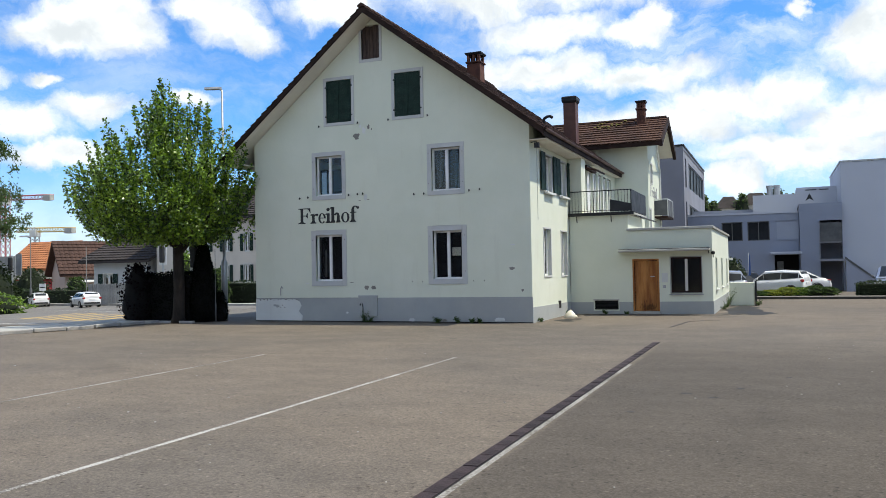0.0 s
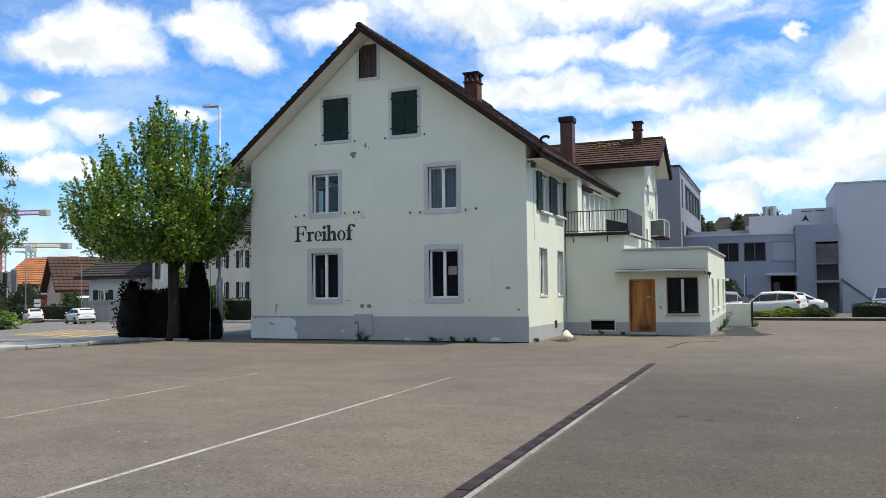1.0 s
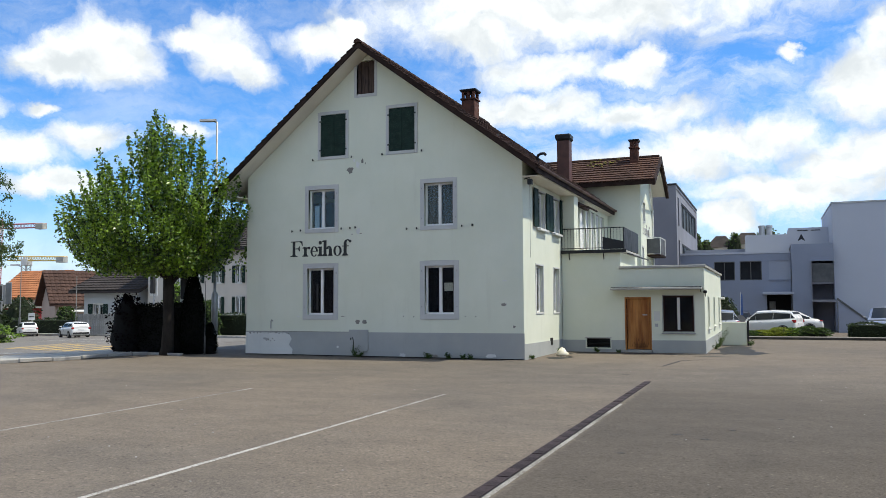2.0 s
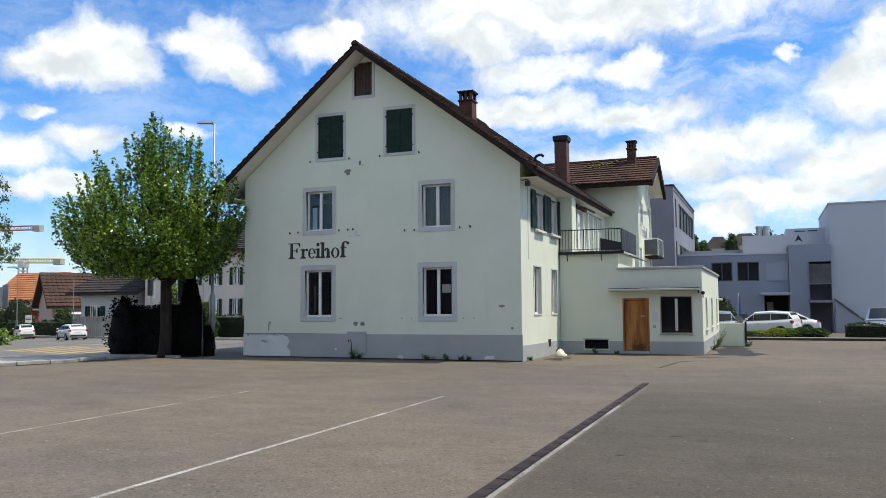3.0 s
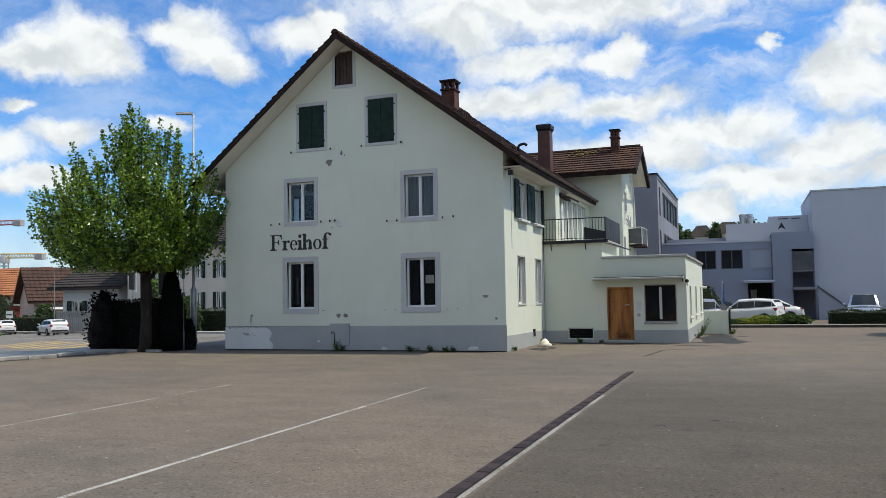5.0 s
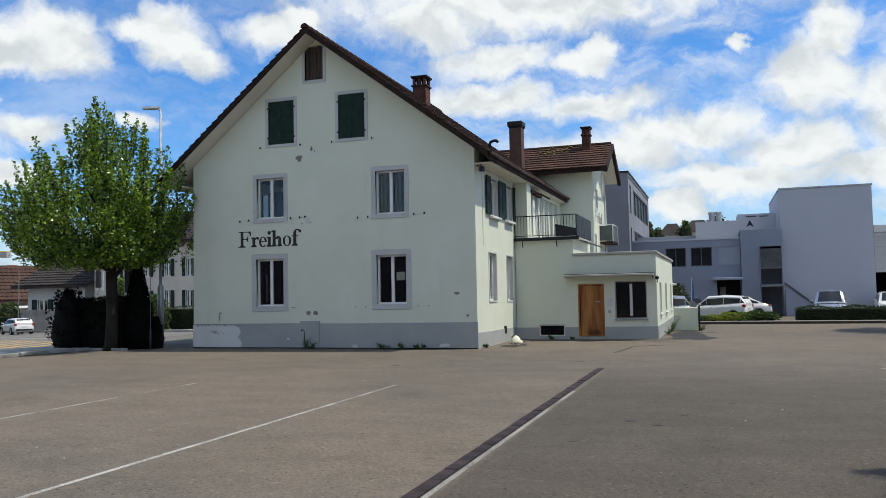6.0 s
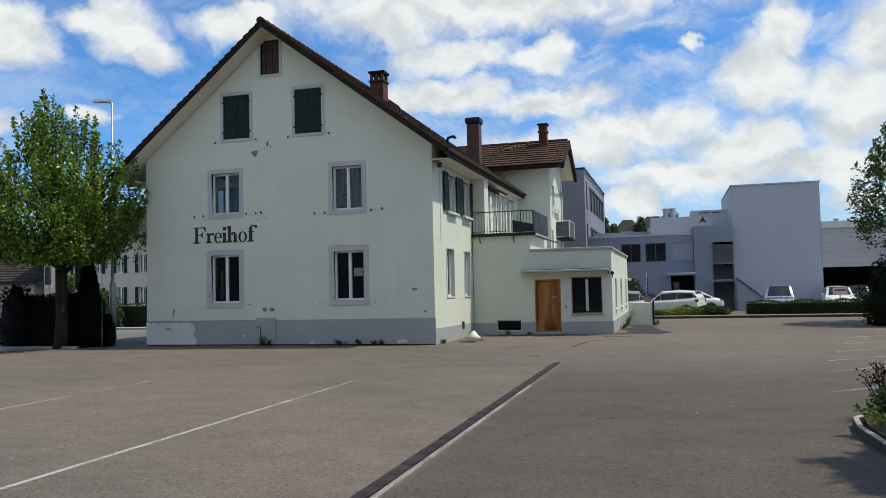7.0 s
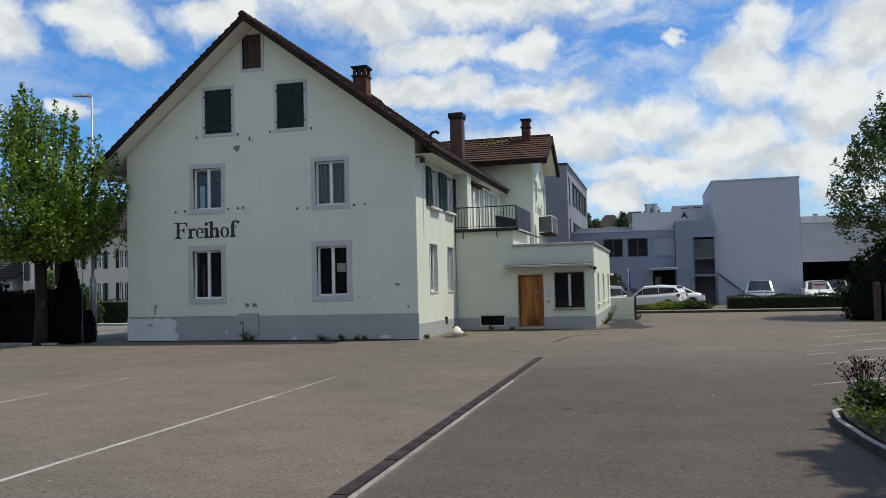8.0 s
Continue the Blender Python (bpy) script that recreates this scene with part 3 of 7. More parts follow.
def window(parent, face, u0, u1, z0, z1, band=0.17, frame_mat=None, surround=None, mullion=0.11, sill=False, depth=0.13, label="", curtain=None, bar=None):
    """A two-leaf window with its surround; u0..z1 is the opening."""
    g = Geo()
    s = surround or M_SURROUND
    g.fbox(face, u0 - band, u0, -0.1, 0.022, z0 - band, z1 + band)
    g.fbox(face, u1, u1 + band, -0.1, 0.022, z0 - band, z1 + band)
    g.fbox(face, u0, u1, -0.1, 0.022, z1, z1 + band)
    g.fbox(face, u0, u1, -0.1, 0.035 if sill else 0.026, z0 - band, z0)
    w = part("window", g, s, parent, label, bevel=0.006)
    f = Geo()
    o1, o0 = -depth, -depth - 0.07
    t = 0.065
    f.fbox(face, u0, u0 + t, o0, o1, z0, z1).fbox(face, u1 - t, u1, o0, o1, z0, z1)
    f.fbox(face, u0 + t, u1 - t, o0, o1, z1 - t, z1).fbox(face, u0 + t, u1 - t, o0, o1, z0, z0 + t)
    mid = (u0 + u1) / 2
    if bar:
        part("mullion", Geo().fbox(face, mid - mullion / 2, mid + mullion / 2, o0, o1 + 0.012, z0 + t, z1 - t), bar, w, "pale centre mullion", bevel=0.006)
    else:
        f.fbox(face, mid - mullion / 2, mid + mullion / 2, o0, o1 + 0.012, z0 + t, z1 - t)
    part("sash_frame", f, frame_mat or M_WHITE, w, "white painted frame" if frame_mat is None else "", bevel=0.006)
    for a, b in ((u0 + t, mid - mullion / 2), (mid + mullion / 2, u1 - t)):
        q = Geo().fbox(face, a, b, o0 + 0.03, o0 + 0.036, z0 + t, z1 - t)
        pane = part("pane", q, M_GLASS, w)
        pane.visible_shadow = False
    if curtain:
        for a, b in ((u0, u0 + (u1 - u0) * curtain), (u1 - (u1 - u0) * curtain, u1)):
            c, n = Geo(), 14
            ring_a, ring_b = [], []
            for i in range(n + 1):
                u = a + (b - a) * i / n
                o = o0 - 0.10 + 0.025 * math.sin(i * 1.9)
                for ring, z in ((ring_a, z0), (ring_b, z1)):
                    ring.append((u, face[1] - o, z) if face[0] == "y" else (face[1] + o, u, z))
            c.loft([ring_a, ring_b], caps=False, closed=False)
            part("curtain", c, M_CURTAIN, w, "grey net curtain")
    return w


def shutter(parent, face, u0, u1, z0, z1, o=0.02, slats=36):
    """A louvred leaf with stiles, rails and slats."""
    g = Geo()
    t = 0.05
    g.fbox(face, u0, u0 + t, o, o + 0.035, z0, z1).fbox(face, u1 - t, u1, o, o + 0.035, z0, z1)
    for z in (z0, (z0 + z1) / 2 - 0.04, z1 - 0.08):
        g.fbox(face, u0 + t, u1 - t, o, o + 0.033, z, z + 0.08)
    leaf = part("shutter", g, M_SHUTTER, parent, "closed dark green louvred shutter", bevel=0.004)
    h = Geo()
    n = slats
    for i in range(n):
        z = z0 + 0.08 + (z1 - z0 - 0.16) * (i + 0.5) / n
        h.fbox(face, u0 + t, u1 - t, o + 0.006, o + 0.026 + 0.002 * (i % 2), z - 0.5 * (z1 - z0 - 0.16) / n, z + 0.46 * (z1 - z0 - 0.16) / n)
    part("louvres", h, M_SHUTTER, leaf)
    return leaf


gable_windows = [(-8.62, -7.46, 4.86, 6.38), (-3.73, -2.60, 4.80, 6.36), (-8.66, -7.49, 1.56, 3.33), (-3.72, -2.58, 1.58, 3.33)]
attic = [(-8.10, -7.00, 7.65, 9.28), (-5.17, -4.11, 7.65, 9.28)]
loft_hatch = (-6.52, -5.77, 9.95, 11.24)
g = wall_geo(FRONT, LEFT, 0.0, 0.0, wall_top, gable_windows + attic + [loft_hatch], 0.38)
part("gable_wall", g, M_WALL, house, fix=True)
side_windows = [(1.62, 2.62, 1.62, 3.35), (4.22, 5.12, 1.60, 3.33), (1.88, 2.98, 4.78, 6.12), (4.12, 5.22, 4.78, 6.12)]
g = wall_geo(SIDE, 0.38, DEPTH, 0.0, [(0.38, wall_top[2][1]), (DEPTH, wall_top[2][1])], side_windows, 0.38)
part("side_wall", g, M_WALL, house)
g = Geo()
g.box(LEFT, LEFT + 0.38, 0.38, DEPTH, 0, wall_top[0][1])
g.box(LEFT, 0, DEPTH, DEPTH + 0.3, 0, 6.0)
part("rear_walls", g, M_WALL, house)
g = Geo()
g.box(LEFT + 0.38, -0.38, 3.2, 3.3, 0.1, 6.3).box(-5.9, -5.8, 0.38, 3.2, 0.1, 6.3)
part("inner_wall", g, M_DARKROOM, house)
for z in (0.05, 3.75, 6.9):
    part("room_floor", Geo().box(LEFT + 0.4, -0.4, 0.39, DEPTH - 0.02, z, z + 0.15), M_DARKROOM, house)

# plinth band, with the pale repaired length
g = wall_geo(("y", -0.022), LEFT - 0.0, 0.022, 0.0, [(LEFT, 0.90), (0.022, 0.92)], [(-6.82, -6.0, 0.2, 0.94)], 0.021)
part("plinth", g, M_PLINTH, house, "grey painted plinth")
part("plinth", wall_geo(("x", 0.022), 0.0, 5.59, 0.0, [(0.0, 0.55), (5.59, 0.50)], [(3.65, 3.86, 0.36, 0.60)], 0.021), M_PLINTH, house)
g = Geo()
rng = random.Random(5)
edge = [(LEFT - 0.004, 0.0), (-9.32, 0.0), (-9.28, 0.22), (-9.45, 0.40), (-9.33, 0.62), (-9.42, 0.78), (-9.62, 0.86), (LEFT - 0.004, 0.87)]
g.prism([(x, -0.023, z) for x, z in edge], (0, -0.006, 0))
part("repair_patch", g, M_PATCH, house, "pale unpainted filler on the plinth")

for i, (a, b, c, d) in enumerate(gable_windows):
    window(house, FRONT, a, b, c, d, band=0.16 if i < 2 else 0.19, label="tall white two-leaf window in a grey surround", curtain=(0.5 if i == 1 else 0.07 if i == 2 else None))
for i, (a, b, c, d) in enumerate(side_windows):
    window(house, SIDE, a, b, c, d, band=0.06, sill=i > 1, curtain=0.3 if i > 1 else None)
g = Geo().fbox(FRONT, -3.05, -2.72, -0.24, -0.235, 2.42, 2.72)
for i, (a, b, c, d) in enumerate(gable_windows):
    o = 0.10 if i < 2 else 0.12
    for u in (a - o, b + o):
        for z in (c + 0.28, d - 0.18):
            part("pintle", Geo().fbox(FRONT, u - 0.012, u + 0.012, 0.0, 0.05, z - 0.03, z + 0.02), M_GREYFRAME, house, bevel=0.006)
# pale blue strips imitate a reflection in the upper left window
part("drape", Geo().fbox(FRONT, -8.50, -8.30, -0.30, -0.28, 4.94, 5.78), M_REFLECTION, house, "pale blue strip behind the glass standing for a reflection")
part("drape", Geo().fbox(FRONT, -8.22, -8.16, -0.32, -0.30, 4.94, 5.74), M_REFLECTION, house)
part("drape", Geo().fbox(FRONT, -8.42, -8.34, -0.30, -0.28, 1.72, 2.75), M_CURTAIN, house, "narrow grey strip behind the glass")
part("notice", g, M_PALE, house, "pale paper notice behind the glass")
for a, b, c, d in attic:
    g = Geo()
    t = 0.12
    g.fbox(FRONT, a - t, a, -0.1, 0.02, c - t, d + t).fbox(FRONT, b, b + t, -0.1, 0.02, c - t, d + t)
    g.fbox(FRONT, a, b, -0.1, 0.02, d, d + t).fbox(FRONT, a, b, -0.1, 0.025, c - t, c)
    w = part("window", g, M_SURROUND, house, "attic window closed by green shutters", bevel=0.005)
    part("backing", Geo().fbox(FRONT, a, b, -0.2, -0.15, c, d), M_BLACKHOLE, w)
    m = (a + b) / 2
    shutter(w, FRONT, a + 0.01, m - 0.005, c + 0.01, d - 0.01, -0.03)
    shutter(w, FRONT, m + 0.005, b - 0.01, c + 0.01, d - 0.01, -0.03)
    for u in (a - 0.02, b + 0.02):
        for z in (c + 0.25, d - 0.25):
            part("hinge", Geo().fbox(FRONT, u - 0.03, u + 0.03, 0.0, 0.03, z - 0.03, z + 0.03), M_IRON, w, bevel=0.008)
a, b, c, d = loft_hatch
g = Geo()
g.fbox(FRONT, a - 0.11, a, -0.1, 0.02, c - 0.12, d + 0.06).fbox(FRONT, b, b + 0.11, -0.1, 0.02, c - 0.12, d + 0.06)
g.fbox(FRONT, a, b, -0.1, 0.02, c - 0.12, c)
w = part("window", g, M_SURROUND, house, "loft hatch boarded with dark weathered planks", bevel=0.005)
for i in range(5):
    u = a + (b - a) * i / 5
    part("board", Geo().fbox(FRONT, u + 0.004, u + (b - a) / 5 - 0.004, -0.12 - 0.01 * (i % 2), -0.08 - 0.01 * (i % 2), c, d - 0.02 * (i % 3)), M_OLDWOOD, w, bevel=0.004)

part("plinth_lip", Geo().box(LEFT, -6.85, -0.03, 0.0, 0.905, 0.918), M_BARE, house, "dark chipped line along the plinth top")
part("base_gap", Geo().box(LEFT, 0.0, -0.032, -0.02, 0.0, 0.035), M_BLACKHOLE, house, "thin dark strip along the wall foot")
# shutter dogs, scars and small fittings on the gable
for u, z in ((-9.33, 4.80), (-8.95, 4.82), (-7.15, 4.83), (-6.77, 4.84), (-6.55, 4.85), (-4.42, 4.72), (-4.02, 4.72), (-2.25, 4.74), (-1.85, 4.76),
             (-8.42, 7.55), (-6.72, 7.56), (-5.42, 7.56), (-3.82, 7.58), (-4.55, 1.50), (-4.15, 1.49), (-2.15, 1.50), (-1.75, 1.50)):
    k = 0.4 if z < 2 else 0.8
    g = Geo().fbox(FRONT, u - 0.02 * k, u + 0.02 * k, 0.0, 0.10 * k, z - 0.02 * k, z + 0.02 * k).fbox(FRONT, u - 0.03 * k, u + 0.035 * k, 0.08 * k, 0.10 * k, z - 0.055 * k, z + 0.05 * k)
    part("shutter_dog", g, M_IRON, house, bevel=0.008)


def scar(u, z, w, h, seed, m=None, o=0.004):
    """An uneven patch where the render has come away."""
    r = random.Random(seed)
    pts = []
    for k in range(14):
        q = 2 * math.pi * k / 14
        f = r.uniform(0.6, 1.1)
        pts.append((u + w / 2 * math.cos(q) * f, -0.001, z + h / 2 * math.sin(q) * f))
    part("render_scar", Geo().prism(pts, (0, -o, 0)), m or M_BARE, house)


scar(-6.80, 7.05, 0.32, 0.28, 1)
scar(-6.48, 7.25, 0.16, 0.30, 2, M_PATCH)
scar(-6.28, 7.38, 0.12, 0.20, 3)
scar(-6.62, 7.42, 0.12, 0.16, 4, M_PATCH)
scar(-6.47, 1.30, 0.20, 0.20, 6)
scar(-6.18, 1.29, 0.26, 0.20, 7)
scar(-0.72, 1.92, 0.24, 0.13, 8)
scar(-0.68, 2.75, 0.22, 0.06, 9, M_PATCH)
scar(-10.5, 0.62, 0.35, 0.10, 10, M_PLINTH, 0.034)
scar(-1.2, 0.12, 0.45, 0.16, 11, M_PATCH, 0.034)
scar(-6.45, 4.72, 0.18, 0.30, 12, M_PATCH)
r = random.Random(14)
for k in range(12):
    scar(-11.2 + 0.16 * k + r.uniform(-0.05, 0.05), 0.87 - r.uniform(0, 0.04), r.uniform(0.04, 0.12), r.uniform(0.02, 0.07), 100 + k, M_BARE, 0.033)
for k in range(6):
    scar(-10.55 + 0.09 * k, 0.60 + r.uniform(-0.06, 0.06), 0.05, 0.05, 120 + k, M_BARE, 0.033)
for k, (u, z, w, h) in enumerate(((-4.6, 0.1, 0.3, 0.14), (-3.3, 0.09, 0.22, 0.12), (-0.35, 1.15, 0.12, 0.10), (-7.3, 0.35, 0.1, 0.1), (-6.3, 7.32, 0.05, 0.08), (-6.15, 7.28, 0.04, 0.09), (-6.42, 7.12, 0.08, 0.05), (-6.7, 4.6, 0.12, 0.03), (-6.35, 4.62, 0.14, 0.03), (-9.05, 1.48, 0.22, 0.04), (-7.1, 1.5, 0.22, 0.03), (-0.9, 7.9, 0.15, 0.12))):
    scar(u, z, w, h, 140 + k, M_BARE if k % 3 else M_PATCH, 0.033 if z < 0.8 else 0.004)
g = Geo()
g.tube([(-10.28, -0.03, 1.02), (-10.28, -0.03, 1.28), (-10.24, -0.03, 1.36), (-10.18, -0.03, 1.30)], 0.022, 6)
part("cable_stub", g, M_GREYFRAME, house)
g = Geo().box(-6.81, -6.01, -0.055, 0.0, 0.21, 1.0)
cab = part("meter_cabinet", g, M_PLINTH, house, "grey flush meter cabinet door", bevel=0.008)
part("latch", Geo().box(-6.74, -6.70, -0.075, -0.05, 0.62, 0.70), M_IRON, cab, bevel=0.004)
g = Geo()
g.tube([(-6.62, -0.065, 0.25), (-6.60, -0.07, 0.55), (-6.64, -0.07, 0.72)], 0.012, 5)
part("vine_stem", g, M_BARK, house)

# roof: soffit, tiles, boards
Y0, Y1 = -0.8, DEPTH - 0.1


def slope_slab(g, a, b, y0, y1, lo, hi):
    """A slab between two roof lines, lo..hi below the tiles."""
    g.loft([[(a[0], y, a[1] - lo), (b[0], y, b[1] - lo), (b[0], y, b[1] - hi), (a[0], y, a[1] - hi)] for y in (y0, y1)])


g = Geo()
slope_slab(g, EAVE_L, APEX, Y0 + 0.06, Y1, 0.16, 0.27)
slope_slab(g, APEX, EAVE_R, Y0 + 0.06, Y1, 0.16, 0.27)
roof = part("roof", g, M_SOFFIT, house, "brown tiled pitched roof with pale boarded soffit")
g = Geo()
for a, b in ((EAVE_L, APEX), (APEX, EAVE_R)):
    slope_slab(g, a, b, Y0 - 0.01, Y0 + 0.05, 0.02, 0.27)
part("barge_board", g, M_BARGE, roof, "dark brown barge board", bevel=0.008)
g = Geo()
g.box(EAVE_R[0] - 0.04, EAVE_R[0] + 0.02, Y0 + 0.06, Y1, EAVE_R[1] - 0.30, EAVE_R[1] - 0.10)
part("fascia", g, M_BARGE, roof, "dark brown eave board")
g = Geo().box(EAVE_L[0] - 0.02, EAVE_L[0] + 0.04, Y0 + 0.06, Y1, EAVE_L[1] - 0.30, EAVE_L[1] - 0.10)
part("fascia", g, M_BARGE, roof)
n = 10
pts = [(EAVE_R[0] + 0.08 + 0.075 * math.cos(math.pi + math.pi * k / n), EAVE_R[1] - 0.08 + 0.075 * math.sin(math.pi + math.pi * k / n)) for k in range(n + 1)]
g = Geo().loft([[(x, y, z) for x, z in pts] for y in (Y0 + 0.02, Y1)], caps=False, closed=False)
part("gutter", g, M_SHEET, roof, "brown metal gutter")
for a, sign in ((EAVE_L, 1), (EAVE_R, -1)):
    run = Vector((APEX[0] - a[0], 0, APEX[1] - a[1]))
    h = 0.33
    nv = int(run.length / h)
    g = tiles_geo((a[0] - sign * 0.03, Y0 - 0.04, a[1] - 0.10), (0, 1, 0), run, 58, nv + 1, 0.26, run.length / (nv + 0.6), 0.022)
    part("roof_tiles", g, M_TILE, roof, "weathered brown curved tiles", kind="stuff", fix=False)
g = Geo()
for i in range(36):
    y = Y0 - 0.06 + i * 0.42
    if y > Y1:
        break
    rings = []
    for q, r in ((0.0, 0.15), (0.45, 0.13)):
        rings.append([(APEX[0] + r * math.cos(math.pi * k / 8), y + q, APEX[1] - 0.08 + r * math.sin(math.pi * k / 8)) for k in range(9)])
    g.loft(rings, caps=True, closed=True)
part("ridge_tiles", g, M_TILE, roof, kind="stuff")
# eave box at both ends of the gable
for x0, x1, e, ya in ((EAVE_L[0] + 0.05, LEFT, EAVE_L, Y0 + 0.1), (0.0, 0.64, EAVE_R, 0.02)):
    part("soffit", Geo().box(x0, x1, ya, Y1 - 0.1, e[1] - 0.33, e[1] - 0.29), M_SOFFIT, roof, "pale eave soffit")


def chimney(parent, x, y, z0, z1, w, d, material, style):
    """A chimney stack with a cap on legs, or sheet-clad with a hood."""
    g = Geo().box(x - w / 2, x + w / 2, y - d / 2, y + d / 2, z0, z1)
    c = part("chimney", g, material, parent, "brick chimney with an open cap" if style == "open" else "tall brown sheet-clad chimney", bevel=0.012)
    if style == "open":
        part("chimney_collar", Geo().box(x - w / 2 - 0.05, x + w / 2 + 0.05, y - d / 2 - 0.05, y + d / 2 + 0.05, z1, z1 + 0.07), material, c, bevel=0.01)
        for i in (-1, 0, 1):
            for j in (-1, 1):
                part("chimney_leg", Geo().box(x + i * (w / 2 - 0.06) - 0.055, x + i * (w / 2 - 0.06) + 0.055, y + j * (d / 2 - 0.06) - 0.06, y + j * (d / 2 - 0.06) + 0.06, z1 + 0.07, z1 + 0.36), material, c)
        g = Geo().loft([[(x + sx * (w / 2 + o), y + sy * (d / 2 + o), z) for sx, sy in ((-1, -1), (1, -1), (1, 1), (-1, 1))] for o, z in ((0.03, z1 + 0.36), (0.07, z1 + 0.42), (0.07, z1 + 0.46))])
        part("chimney_cap", g, M_IRON, c)
    else:
        g = Geo().loft([[(x + sx * (w / 2 + o), y + sy * (d / 2 + o), z) for sx, sy in ((-1, -1), (1, -1), (1, 1), (-1, 1))] for o, z in ((0.0, z1 - 0.1), (0.06, z1 + 0.0), (0.07, z1 + 0.18), (0.02, z1 + 0.22))])
        part("chimney_hood", g, M_IRON, c, bevel=0.02)
    part("flashing", Geo().box(x - w / 2 - 0.1, x + w / 2 + 0.1, y - d / 2 - 0.1, y + d / 2 + 0.1, z0, z0 + 0.25), M_SHEET, c, bevel=0.02)
    return c


chimney(house, -4.08, 6.0, 9.6, 10.86, 0.60, 0.60, M_BRICK, "open")
chimney(house, -0.61, 9.0, 7.0, 9.42, 0.56, 0.56, M_SHEET, "hood")
g = Geo()
g.tube([(-0.80, 5.0, 7.55), (-0.80, 5.0, 7.95), (-0.76, 5.0, 8.04), (-0.66, 5.0, 8.09), (-0.52, 5.0, 8.10), (-0.44, 5.0, 8.02)], 0.06, 10)
part("vent_pipe", g, M_IRON, house, "bent black vent pipe", smooth=True)
g = Geo().box(0.14, 0.30, 0.12, 0.28, 6.12, 6.30)
g.tube([(0.0, 0.2, 6.32), (0.21, 0.2, 6.36), (0.21, 0.2, 6.28)], 0.02, 6)
part("floodlight", g, M_IRON, house, "small black floodlight under the eave", bevel=0.02)
g = Geo().tube([(0.012, 0.9, 6.3), (0.012, 0.9, 3.6)], 0.007, 6)
part("cable", g, M_GREYFRAME, house)

# side shutters of the upper windows, folded open
for a, b, c, d in side_windows[2:]:
    for u0, u1 in ((a - 0.60, a - 0.05), (b + 0.05, b + 0.52)):
        shutter(house, SIDE, u0, u1, c - 0.02, d + 0.05, 0.05, 20)
    part("sill", Geo().box(0.02, 0.16, a - 0.08, b + 0.08, c - 0.13, c - 0.05), M_CREAMPOST, house, "pale projecting sill", bevel=0.01)
part("air_grille", Geo().box(-0.05, 0.030, 3.60, 3.92, 0.34, 0.62), M_BLACKHOLE, house)

# upper bay with the band of garden windows over the terrace
BAY = 0.56
part("bay_pier", Geo().box(0.002, BAY, 5.60, 6.35, 4.1, 6.38), M_WALL, house, bevel=0.01)
g = wall_geo(("x", 0.36), 6.35, DEPTH, 4.1, [(6.35, 6.4), (DEPTH, 6.4)], [(6.6, 7.55, 4.35, 6.15), (7.7, 8.65, 4.35, 6.15), (8.8, 9.75, 4.35, 6.15), (9.9, 10.85, 4.35, 6.15), (11.0, 11.95, 4.35, 6.15), (12.1, 13.05, 4.35, 6.15)], 0.2)
part("bay_wall", g, M_WALL, house)
for u in (6.6, 7.7, 8.8, 9.9, 11.0, 12.1):
    window(house, ("x", 0.36), u, u + 0.95, 4.35, 6.15, band=0.05, surround=M_WALL, depth=0.07)
# dark brown instead of beige: the eave's shade is in the awning's colour
g = Geo().tube([(0.62, 6.5, 6.05), (0.95, 6.55, 5.98), (0.95, 8.4, 5.98)], 0.04, 8)
g.box(0.42, 0.6, 6.5, 8.5, 6.05, 6.2)
part("rolled_awning", g, M_BARGE, house, "rolled awning over the terrace windows, darkened for shade")
g = Geo()
n = 10
ring_a, ring_b = [], []
for i in range(n + 1):
    u = 6.42 + 0.5 * i / n
    ring_a.append((0.62 + 0.03 * math.sin(i * 2.1), u, 4.25))
    ring_b.append((0.60 + 0.02 * math.sin(i * 2.1 + 1), u - 0.05, 5.75))
part("white_drape", g.loft([ring_a, ring_b], caps=False, closed=False), M_WHITE, house, "white cloth hanging beside the terrace door")


